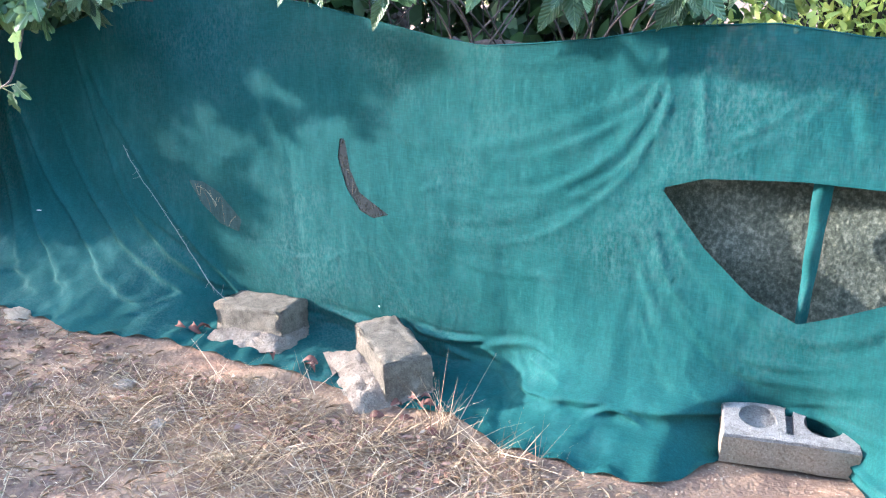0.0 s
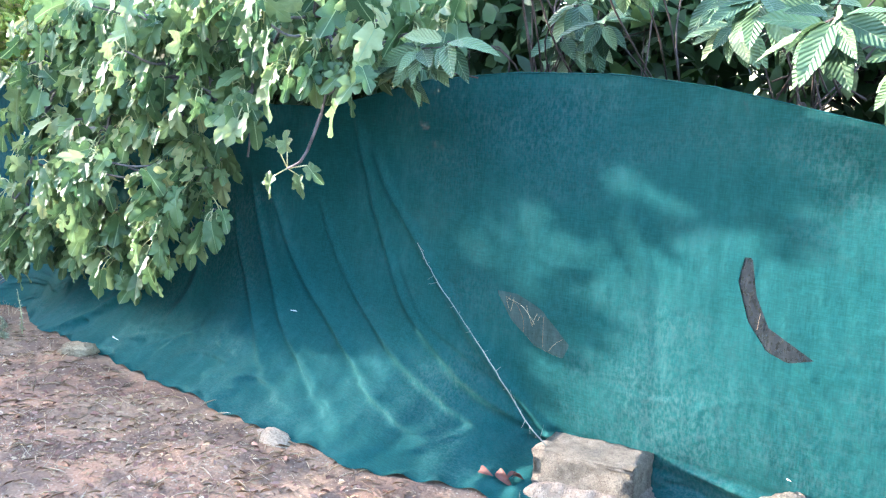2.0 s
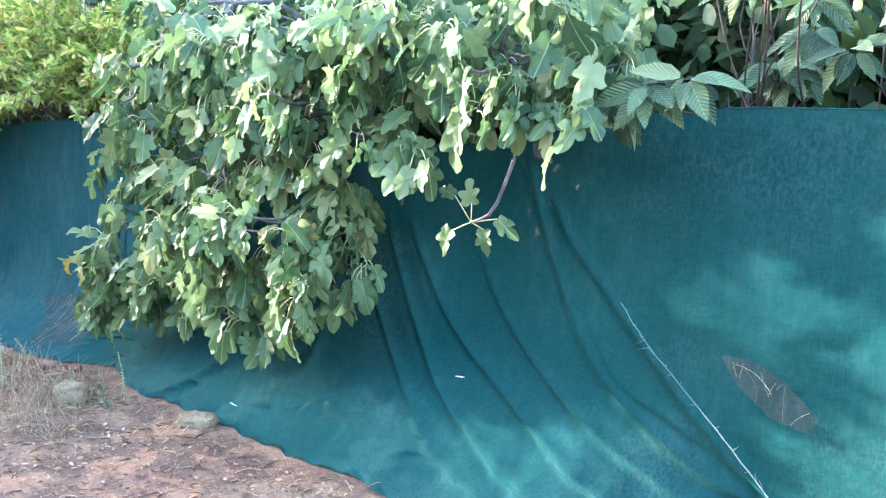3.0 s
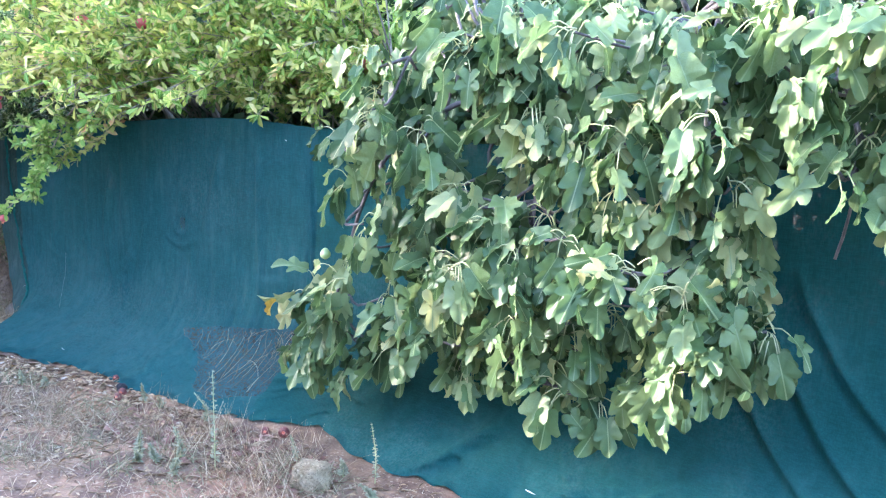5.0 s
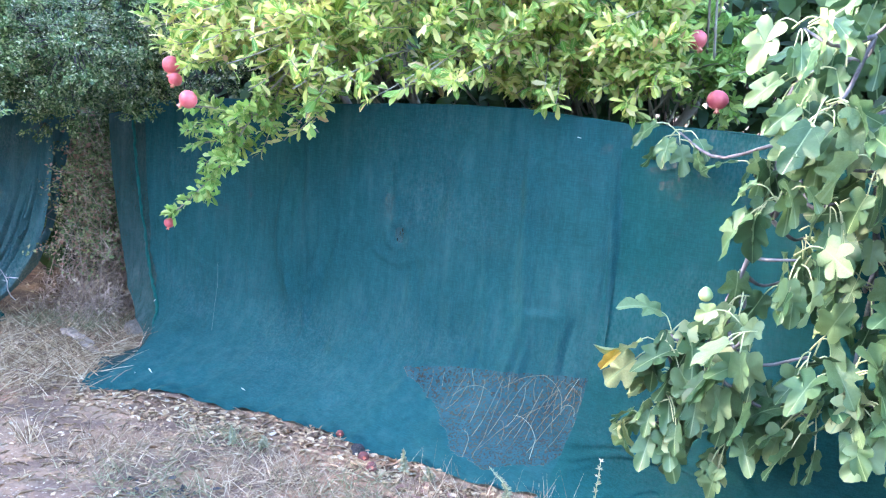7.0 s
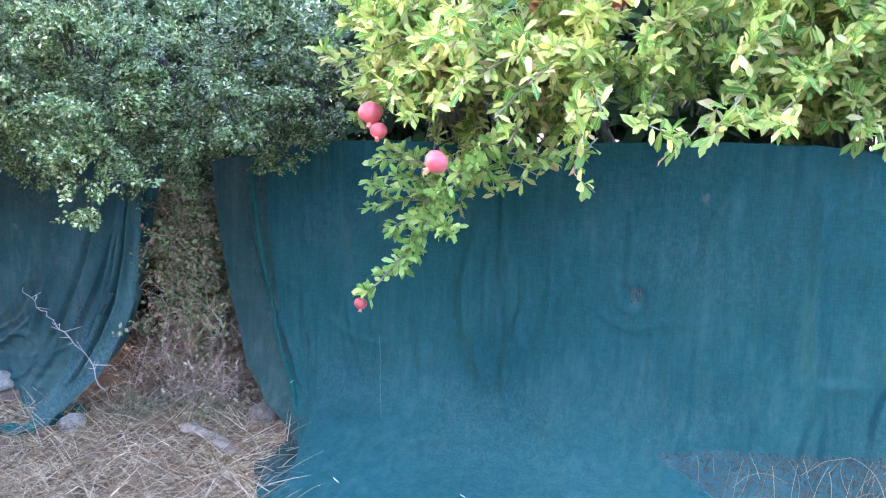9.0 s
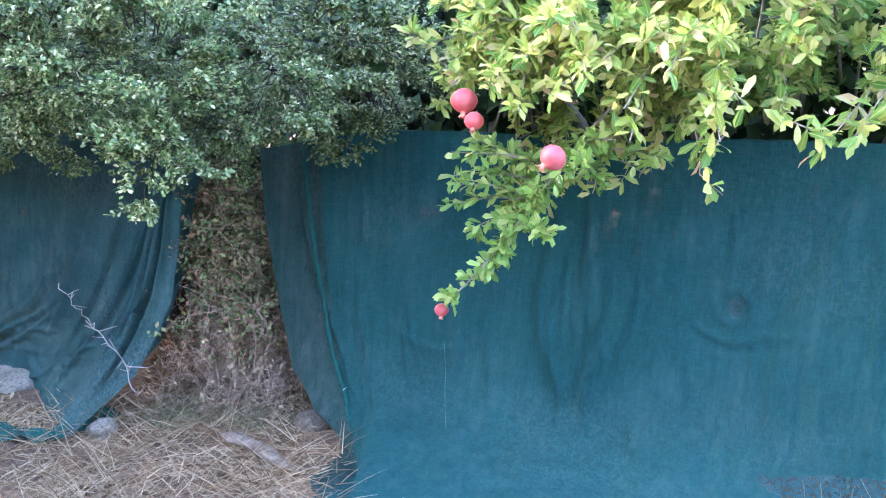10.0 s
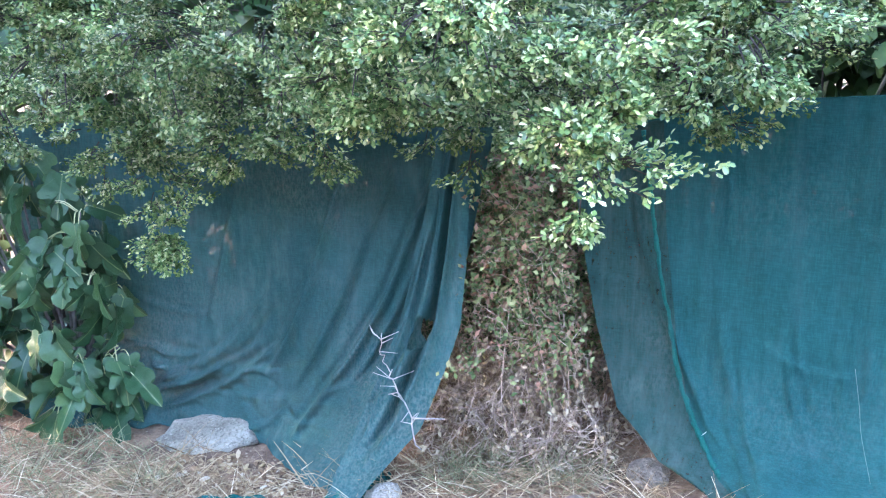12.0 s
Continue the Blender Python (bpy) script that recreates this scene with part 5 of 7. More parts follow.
def pomegranate_fruit(tree, at, r, lean=(0, 0, -1), skin=None):
    """A fruit with its crown, hung from its stalk."""
    m = Matrix.Translation(at) @ Vector(lean).to_track_quat("Z", "Y").to_matrix().to_4x4()
    bm = bmesh.new()
    bmesh.ops.create_uvsphere(bm, u_segments=20, v_segments=14, radius=r)
    for v in bm.verts:
        a = math.atan2(v.co.y, v.co.x)
        k = 1 + 0.035 * math.cos(6 * a) * (1 - abs(v.co.z) / r) - 0.04 * max(v.co.z / r, 0)
        v.co.x *= k
        v.co.y *= k
        v.co.z *= 0.92
    for f in bm.faces:
        f.smooth = True
    body = part("fruit", bm, skin or POM_SKIN, tree, "ripe red pomegranate", m=m)
    bm = bmesh.new()
    n, rings = 12, []
    for h, w in ((0.86, 0.26), (1.02, 0.20), (1.22, 0.30)):
        rings.append([bm.verts.new((math.cos(6.283 * i / n) * w * r, math.sin(6.283 * i / n) * w * r, r * (h + (0.14 if h > 1.1 and i % 2 else 0)))) for i in range(n)])
    for a, b in zip(rings, rings[1:]):
        for i in range(n):
            bm.faces.new((a[i], a[(i + 1) % n], b[(i + 1) % n], b[i]))
    bm.faces.new(list(reversed(rings[1])))
    part("fruit_crown", bm, POM_CROWN, body, m=m)


def pom_leaves(rng, stem, mats, per, size, start=0.1):
    """Whorls of slim leaves along a stem."""
    n = len(stem)
    for k in range(per):
        u = rng.uniform(start, 1) * (n - 1)
        i = min(int(u), n - 2)
        p = stem[i] + (stem[i + 1] - stem[i]) * (u - i)
        d = unit(stem[i + 1] - stem[i])
        for _ in range(rng.integers(2, 6)):
            side = unit(rng.normal(0, 1, 3) + (0, -0.3, 0.2))
            ray = unit(side * 0.9 + d * 0.6)
            up = unit(np.array((0.05, -0.5, 0.8)) + rng.normal(0, 0.45, 3))
            mats.append(leaf_matrix(p + rng.normal(0, 0.006, 3), ray, up, rng.uniform(*size), rng.normal(0, 0.3)))


def pomegranate_tree():
    rng = np.random.default_rng(55)
    tree = thing("pomegranate_tree", (-7.9, 0.7, 0.07), "pomegranate tree with yellowing leaves and red fruit over the net", "tree")
    for k, (x, lean) in enumerate([(-7.9, -0.4), (-7.75, 0.35), (-8.1, -0.7), (-7.6, 0.7)]):
        limb(tree, "trunk", [(x, 0.7, 0.05), (x + lean * 0.3, 0.62, 0.8), (x + lean * 1.1, 0.5, 1.55)], 0.035, 0.02, POM_BARK, 12, 7, 80 + k)
    yellow, green, twigs = [], [], Tubes()
    roots = np.array([(-8.4, 0.5, 1.5), (-7.4, 0.5, 1.5), (-8.9, 0.4, 1.5), (-6.9, 0.5, 1.55), (-7.9, 0.6, 1.6)])

    def spray(end, arch, per, bag, size=(0.040, 0.078)):
        end = np.array(end)
        r = roots[np.argmin(((roots - end) ** 2).sum(1))] + rng.normal(0, 0.08, 3)
        mid = (r + end) / 2 + (0, 0, arch)
        c = spline([r, mid, end], 14)
        twigs.add(c, 0.007, 0.0022, 4)
        pom_leaves(rng, c, bag, per, size, 0.25)
        for _ in range(3):
            i = rng.integers(5, 13)
            e2 = c[i] + unit(rng.normal(0, 1, 3) + (0, -0.5, 0.1)) * rng.uniform(0.08, 0.2)
            c2 = spline([c[i], e2], 6)
            twigs.add(c2, 0.003, 0.0016, 4)
            pom_leaves(rng, c2, bag, per // 4, size)

    # leafy front of the crown
    for _ in range(105):
        x = rng.uniform(-9.05, -6.75)
        front = np.interp(x, [-9.1, -8.4, -7.6, -6.7], [-0.62, -0.85, -0.42, -0.05])
        z = rng.uniform(1.52, 2.15)
        spray((x, front + rng.uniform(0.0, 0.45), z), rng.uniform(0.05, 0.25), 34, yellow)
    for _ in range(46):
        spray((rng.uniform(-9.0, -6.6), rng.uniform(-0.75, 0.2), rng.uniform(2.1, 2.8)), 0.2, 30, yellow)
    for _ in range(34):
        x = rng.uniform(-9.0, -6.5)
        spray((x, rng.uniform(0.15, 0.8), rng.uniform(1.45, 2.2)), 0.15, 34, green)
    for e in [(-8.10, -0.57, 1.42), (-7.80, -0.55, 1.50), (-7.72, -0.5, 1.53), (-7.55, -0.45, 1.56), (-8.3, -0.7, 1.50), (-7.2, -0.15, 1.52), (-6.95, -0.08, 1.52), (-6.85, -0.05, 1.6), (-8.95, -0.6, 1.66), (-9.02, -0.6, 1.74), (-8.9, -0.62, 1.62), (-8.66, -0.24, 1.19), (-8.50, -0.26, 1.26), (-8.40, -0.28, 1.31), (-8.78, -0.30, 1.12), (-8.3, -0.3, 1.36), (-8.58, -0.3, 1.3), (-8.5, -0.82, 1.62), (-8.6, -0.78, 1.72), (-8.7, -0.75, 1.66), (-8.4, -0.85, 1.68), (-8.8, -0.7, 1.78), (-8.3, -0.82, 1.6), (-8.2, -0.8, 1.7), (-8.45, -0.8, 1.8), (-8.62, -0.76, 1.56), (-8.75, -0.68, 1.62), (-8.0, -0.7, 1.62), (-7.9, -0.68, 1.56), (-8.05, -0.72, 1.52)]:
        spray(e, 0.2, 26, yellow)
    # the long hanging branch with green leaves
    single = []
    hang = spline([(-8.1, 0.2, 1.70), (-8.3, -0.15, 1.72), (-8.48, -0.34, 1.52), (-8.60, -0.39, 1.34), (-8.70, -0.42, 1.18), (-8.79, -0.49, 1.03), (-8.88, -0.57, 0.91), (-8.915, -0.57, 0.875)], 34)
    twigs.add(hang, 0.006, 0.003, 6)
    pom_leaves(rng, hang[12:30], single, 44, (0.042, 0.066))
    for i, e in [(14, (-8.78, -0.78, 1.42)), (17, (-8.84, -0.72, 1.30)), (16, (-8.55, -0.78, 1.30)), (20, (-8.50, -0.74, 1.17)), (22, (-8.66, -0.72, 1.06)), (12, (-8.38, -0.82, 1.42)), (13, (-8.45, -0.86, 1.36)), (24, (-8.74, -0.66, 0.99)), (15, (-8.82, -0.7, 1.46)), (12, (-8.3, -0.78, 1.50)), (15, (-8.96, -0.62, 1.30)), (17, (-8.92, -0.64, 1.20)), (13, (-8.33, -0.64, 1.33)), (12, (-8.22, -0.62, 1.38)), (12, (-8.14, -0.60, 1.43)), (17, (-8.56, -0.72, 1.24)), (14, (-8.9, -0.66, 1.40)), (19, (-8.83, -0.64, 1.12))]:
        e = np.array(e) + (-0.08, 0.25, -0.02)
        c = spline([hang[i], (hang[i] + e) / 2 + (0, 0, 0.02), e], 8)
        twigs.add(c, 0.004, 0.002, 4)
        pom_leaves(rng, c, single, 12, (0.04, 0.062))
    c = spline([(-8.06, -0.5, 1.52), (-8.12, -0.56, 1.42), (-8.04, -0.57, 1.35)], 6)
    twigs.add(c, 0.003, 0.002, 4)
    pom_leaves(rng, c, single, 4, (0.05, 0.075))
    for e, d in [((-8.90, -0.575, 0.90), (-0.8, -0.2, 0.15)), ((-8.9, -0.575, 0.9), (-0.1, -0.5, 0.6)), ((-8.9, -0.575, 0.89), (0.4, -0.3, 0.5))]:
        single.insert(0, leaf_matrix(np.array(e), d, (0, -0.6, 0.8), 0.05))
    place_leaves(tree, "leaf", [small_leaf(0.40, 0.3), small_leaf(0.34, 0.5), small_leaf(0.44, 0.1)], single, POM_GREEN_ONE, POM_GREEN)
    cloud("yellow_foliage", small_leaf(0.33), yellow, POM_LEAF, "stuff", tree, "yellow-green small leaves")
    cloud("foliage", small_leaf(0.34), green, POM_GREEN, "stuff", tree, "green small leaves")
    part("twig_mass", twigs.mesh("twig_mass", POM_BARK), None, tree, "thin grey-brown twigs", "stuff")
    for at, r, lean in [((-8.86, -0.60, 1.575), 0.043, (0.1, -0.35, -0.9)), ((-8.815, -0.62, 1.515), 0.031, (0.1, -0.5, -0.7)), ((-8.48, -0.85, 1.452), 0.038, (-0.5, -0.5, -0.55)), ((-8.925, -0.57, 0.85), 0.025, (0.1, -0.35, -0.8)), ((-6.64, 0.08, 1.572), 0.040, (0.1, -0.3, -0.9)), ((-6.80, 0.28, 1.80), 0.042, (0.4, -0.3, -0.8)), ((-6.87, 0.28, 1.79), 0.038, (-0.3, -0.3, -0.8)), ((-8.35, -0.35, 1.98), 0.04, (0, -0.3, -0.9)), ((-8.1, -0.15, 1.98), 0.036, (0, -0.3, -0.9))]:
        pomegranate_fruit(tree, at, r, lean)


pomegranate_tree()


def dense_bush():
    """The dense small-leaved evergreen that hangs over the gap."""
    rng = np.random.default_rng(91)
    tree = thing("evergreen_bush", (-10.4, 0.9, 0.0), "dense evergreen bush with small glossy leaves overhanging the nets", "bush")
    for k, (x, y) in enumerate([(-10.2, 0.8), (-10.7, 0.9), (-9.8, 0.9), (-11.3, 0.8)]):
        limb(tree, "trunk", [(x, y, 0.0), (x + 0.05, y - 0.1, 0.9), (x - 0.1, y - 0.5, 1.8)], 0.05, 0.025, DARK_BARK, 10, 7, 100 + k)
    # lobes at (-11.5, -0.95, 2.45) and (-12.4, -0.8, 2.3): unseen, added to shade those below
    lobes = [(-9.82, -0.98, 1.62, 0.30, 0.20, 0.34), (-9.80, -1.02, 1.36, 0.16, 0.14, 0.18), (-10.12, -1.02, 1.75, 0.32, 0.22, 0.30), (-9.55, -0.60, 1.72, 0.30, 0.3, 0.30), (-9.64, -0.12, 1.50, 0.22, 0.20, 0.24), (-9.40, -0.42, 1.76, 0.24, 0.28, 0.28), (-10.45, -0.85, 1.68, 0.34, 0.24, 0.30), (-10.50, -0.78, 1.46, 0.16, 0.14, 0.16), (-10.85, -0.70, 1.72, 0.36, 0.26, 0.36), (-11.3, -0.70, 1.72, 0.36, 0.28, 0.38), (-11.75, -0.65, 1.68, 0.40, 0.28, 0.40), (-11.25, -0.36, 1.32, 0.24, 0.20, 0.26), (-11.62, -0.40, 1.14, 0.18, 0.15, 0.24), (-11.60, -0.39, 0.90, 0.09, 0.09, 0.15), (-11.95, -0.30, 1.30, 0.28, 0.2, 0.3), (-12.4, -0.5, 1.6, 0.5, 0.3, 0.45), (-10.95, -0.35, 1.36, 0.22, 0.2, 0.22), (-10.05, -0.30, 1.42, 0.28, 0.22, 0.24), (-10.35, -0.25, 1.36, 0.26, 0.2, 0.22), (-10.6, 0.1, 1.6, 0.6, 0.4, 0.4), (-9.7, 0.2, 1.75, 0.5, 0.4, 0.4), (-11.5, 0.1, 1.6, 0.7, 0.4, 0.5), (-10.2, -0.7, 2.15, 0.7, 0.4, 0.3), (-11.4, -0.5, 2.15, 0.8, 0.4, 0.3), (-12.9, -0.4, 1.4, 0.4, 0.3, 0.4), (-11.5, -0.95, 2.45, 0.9, 0.6, 0.28), (-12.4, -0.8, 2.3, 0.6, 0.5, 0.3), (-10.25, 0.42, 1.15, 0.5, 0.22, 0.36), (-10.25, 0.5, 0.6, 0.5, 0.2, 0.5), (-11.4, 0.4, 0.9, 0.7, 0.2, 0.5)]
    at, tips, ups, sizes, twigs = [], [], [], [], Tubes()
    for k, (cx, cy, cz, rx, ry, rz) in enumerate(lobes):
        snug = 0.88 if k < 19 else 0.98
        c, r = np.array((cx, cy, cz)), np.array((rx * snug, ry, rz * (snug + 0.12)))
        area = r[0] * r[2] + r[0] * r[1] + r[1] * r[2]
        # tufts over the lobe, each a shelf of shoots that leaves gaps to the next
        for _ in range(int(area * (96 if k < 19 else 120)) + 5):
            d = unit(rng.normal(0, 1, 3) + (0, -0.35, 0.1))
            heart = c + d * r * rng.uniform(0.62, 1.02)
            wide = rng.uniform(0.05, 0.10)
            out = unit(d * (1, 1, 0.5) + np.array((0, -0.2, 0.1)))
            twigs.add([c + (heart - c) * 0.6, c + (heart - c) * 0.8 + (0, 0, 0.01), heart], 0.003, 0.0018, 4)
            n = rng.integers(13, 22)
            e = rng.normal(0, 1, (n, 3))
            e /= np.linalg.norm(e, axis=1, keepdims=True)
            end = heart + (e * (1.25, 1.0, 0.55) + out * 0.45) * wide * rng.uniform(0.5, 1.15, (n, 1))
            ray = end - (heart - out * wide * 0.6)
            ray /= np.linalg.norm(ray, axis=1, keepdims=True)
            for q in end[::2]:
                twigs.add([heart - out * wide * 0.5, q], 0.0018, 0.001, 3)
            per = 17
            back = rng.beta(1.0, 1.7, (n, per, 1)) * 0.07
            p = end[:, None] - ray[:, None] * back + rng.normal(0, 0.007, (n, per, 3))
            t = rng.normal(0, 0.8, (n, per, 3)) + ray[:, None] * 1.1
            u = np.array((0.0, -0.35, 0.9)) + rng.normal(0, 0.28, (n, per, 3))
            at.append(p.reshape(-1, 3))
            tips.append(t.reshape(-1, 3))
            ups.append(u.reshape(-1, 3))
            sizes.append(rng.uniform(0.012, 0.024, n * per))
    mats = leaf_matrices(np.vstack(at), np.vstack(tips), np.vstack(ups), np.concatenate(sizes))
    cloud("foliage", round_leaf(), mats, BUSH_LEAF, "stuff", tree, "small glossy green leaves")
    part("twig_mass", twigs.mesh("twig_mass", DARK_BARK), None, tree, "", "stuff")


dense_bush()


def bramble():
    """Dry brush that fills the gap between the nets: leafy above, bare tangled twigs below."""
    rng = np.random.default_rng(13)
    ob = thing("bramble", (-10.2, 0.15, -0.05), "tangle of dry stems and small olive leaves in the gap", "bush")
    stems, canes, olive, tan = Tubes(), Tubes(), [], []

    def fits(c):
        lo = -10.50 - 0.3 * np.clip(0.35 - c[:, 2], 0, 0.35) / 0.35
        hi = np.interp(c[:, 2], [0.0, 0.26, 0.94, 1.3], [-9.80, -9.93, -10.09, -10.14])
        return not np.any(((c[:, 0] < lo) | (c[:, 0] > hi)) & (c[:, 1] < 0.14))

    def walk_twig(p, d, steps, length):
        out = [p]
        for _ in range(steps):
            d = unit(d + rng.normal(0, 0.55, 3))
            p = p + d * length
            out.append(p)
        return np.array(out)

    made = 0
    while made < 2000:
        z = 1.12 * rng.random() ** 1.25
        p = np.array((rng.uniform(-10.85, -9.85), rng.uniform(-0.2 + 0.12 * z, 0.5), z - 0.06))
        c = walk_twig(p, (rng.normal(0, 0.6), rng.normal(-0.15, 0.4), 0.55 if z > 0.4 else rng.normal(0.1, 0.5)), rng.integers(4, 8), rng.uniform(0.025, 0.06))
        if not fits(c):
            continue
        made += 1
        stems.add(c, rng.uniform(0.0012, 0.0032), 0.0008, 4)
        bag = olive if z > rng.uniform(0.38, 0.62) else tan
        for q in c[1:]:
            for _ in range(rng.integers(4, 8) if bag is olive else rng.integers(0, 2)):
                bag.append(leaf_matrix(q + rng.normal(0, 0.016, 3), rng.normal(0, 1, 3), unit(np.array((0, -0.5, 0.8)) + rng.normal(0, 0.5, 3)), rng.uniform(0.014, 0.034)))
    made = 0
    while made < 7:
        x = rng.uniform(-10.55, -9.95)
        c = spline([(x, rng.uniform(-0.2, 0.0), 0.0), (x + rng.normal(0.05, 0.10), rng.uniform(-0.22, -0.1), 0.3), (x + rng.normal(0.10, 0.22), rng.uniform(-0.2, 0.0), rng.uniform(0.5, 0.85))], 9)
        if fits(c):
            canes.add(c, rng.uniform(0.0018, 0.003), 0.0012, 5)
            made += 1
    part("stem_mass", stems.mesh("stem_mass", DRY_STEM), None, ob, "dry pinkish-brown twigs", "stuff")
    part("cane_mass", canes.mesh("cane_mass", DRY_STEM), None, ob, "long bleached canes", "stuff")
    cloud("foliage", tiny_leaf(0.6), olive, BRAMBLE_LEAF, "stuff", ob, "small olive and brown leaves")
    cloud("dry_foliage", tiny_leaf(0.5), tan, STRAW_GREY, "stuff", ob, "shrivelled tan leaves")


bramble()


def thorn_twig():
    """The bleached thorny twig that stands before the old net."""
    rng = np.random.default_rng(8)
    t = Tubes()
    main = spline([(-10.56, -0.34, 0.10), (-10.58, -0.42, 0.30), (-10.56, -0.55, 0.48), (-10.53, -0.66, 0.60), (-10.49, -0.80, 0.74)], 22)
    main[1:] += rng.normal(0, 0.006, main[1:].shape)
    t.add(main, 0.0030, 0.0014, 5)
    for i in range(3, 22, 1):
        if 13 < i < 18:
            continue
        for s in (-1, 1):
            if rng.random() < 0.6:
                e = main[i] + (s * rng.uniform(0.012, 0.075), rng.normal(0, 0.025), rng.normal(0.015, 0.025))
                t.add([main[i], e], 0.002, 0.0009, 4)
    t.add([main[4], main[4] + (0.13, 0, 0.02)], 0.004, 0.002, 4)
    ob = part("thorny_twig", t.mesh("thorny_twig", DEAD_TWIG), None, None, "bleached dead thorny twig standing in dry grass")
    tagged(ob, category="twig")


thorn_twig()


def back_tree(x, y, h, w, material, seed, low=0.6, leaves=5200, size=(0.05, 0.09)):
    """A tree of the orchard behind the nets, or of the unseen row added for shade."""
    rng = np.random.default_rng(seed)
    tree = thing("leafy_tree", (x, y, float(ground_z(x, y))), "leafy dark green tree of the orchard or the added shade row", "tree", "trees behind the nets")
    z0 = float(ground_z(x, y))
    limb(tree, "trunk", [(x, y, z0), (x + 0.05, y, z0 + h * 0.3), (x - 0.05, y, z0 + h * 0.6)], 0.05, 0.03, DARK_BARK, 8, 7, seed)
    tw, mats = Tubes(), []
    for _ in range(leaves // 40):
        d = unit(rng.normal(0, 1, 3))
        c = np.array((x, y, low + (h - low) * 0.55)) + d * np.array((w, w * 0.8, (h - low) * 0.55)) * rng.uniform(0.45, 1.1)
        tw.add([(x, y, z0 + h * 0.45), (np.array((x, y, h * 0.5)) + c) / 2 + (0, 0, 0.1), c], 0.012, 0.003, 4)
        for _ in range(40):
            mats.append(leaf_matrix(c + rng.normal(0, 0.13, 3), rng.normal(0, 1, 3) + (0, 0, -0.4), unit(np.array((0, -0.4, 0.9)) + rng.normal(0, 0.5, 3)), rng.uniform(*size)))
    cloud("crown", small_leaf(0.45), mats, material, "stuff", tree)
    part("branch_mass", tw.mesh("branch_mass", DARK_BARK), None, tree, "", "stuff")


for k, (x, y, h, w) in enumerate([(-2.2, 2.0, 3.0, 1.1), (-3.7, 2.2, 4.6, 1.2), (-5.2, 2.4, 5.2, 1.3), (-6.8, 2.6, 5.2, 1.3), (-8.3, 2.5, 5.3, 1.3), (-9.8, 2.6, 5.2, 1.3), (-11.4, 2.4, 5.3, 1.3), (-13.0, 2.2, 5.2, 1.3), (-14.6, 2.0, 5.2, 1.4)]):
    back_tree(x, y, h, w, BACK_LEAF, 200 + k, 0.3)
# unseen row past the left end, added to keep low sun off nets and blocks
for k, (x, y, h) in enumerate([(-15.4, -0.6, 4.2), (-15.3, -1.5, 4.4), (-15.5, -2.5, 4.5), (-15.7, -3.4, 4.4), (-16.7, -1.2, 4.6), (-16.9, -2.9, 4.6), (-15.6, -4.4, 2.2), (-15.7, -5.2, 2.4), (-15.8, -6.0, 2.6)]):
    back_tree(x, y, h, 1.1, BACK_LEAF, 260 + k, 0.0, 6000, (0.09, 0.16))
back_tree(-0.35, 1.15, 2.0, 0.6, BACK_YELLOW, 230, 0.5, 9000, (0.04, 0.07))
for k, (x, y, h, w) in enumerate([(6, 26, 4, 2.5), (-2, 34, 5, 3), (14, 30, 4.5, 3), (24, 40, 5, 3.5), (-14, 24, 5, 3)]):
    back_tree(x, y, h, w, BACK_LEAF, 240 + k, 0.5, 2600, (0.25, 0.45))


def hedge():
    """Undergrowth that closes the view behind the nets."""
    rng = np.random.default_rng(301)
    plant = thing("undergrowth", (-8.0, 1.3, 0.0), "dark leafy undergrowth behind the nets", "bush")
    mats, tw = [], Tubes()
    for k in range(1600):
        x, y = rng.uniform(-15, -1.1) if k < 1090 or k >= 1250 else rng.uniform(-4.2, -1.1), rng.uniform(0.75, 1.7)
        z = rng.uniform(0.05 if k < 1250 else 1.3, 2.3)
        c = np.array((x, y, z))
        if rng.random() < 0.4:
            tw.add([(x + rng.normal(0, 0.1), y, float(ground_z(x, y))), c], 0.008, 0.003, 4)
        for _ in range(26):
            mats.append(leaf_matrix(c + rng.normal(0, 0.12, 3), rng.normal(0, 1, 3) + (0, 0, -0.4), np.array((0, -0.5, 0.8)) + rng.normal(0, 0.5, 3), rng.uniform(0.11, 0.18)))
    cloud("foliage", small_leaf(0.5), mats, BACK_LEAF, "stuff", plant, "dark green leaves")
    part("stem_mass", tw.mesh("stem_mass", DARK_BARK), None, plant, "", "stuff")


hedge()


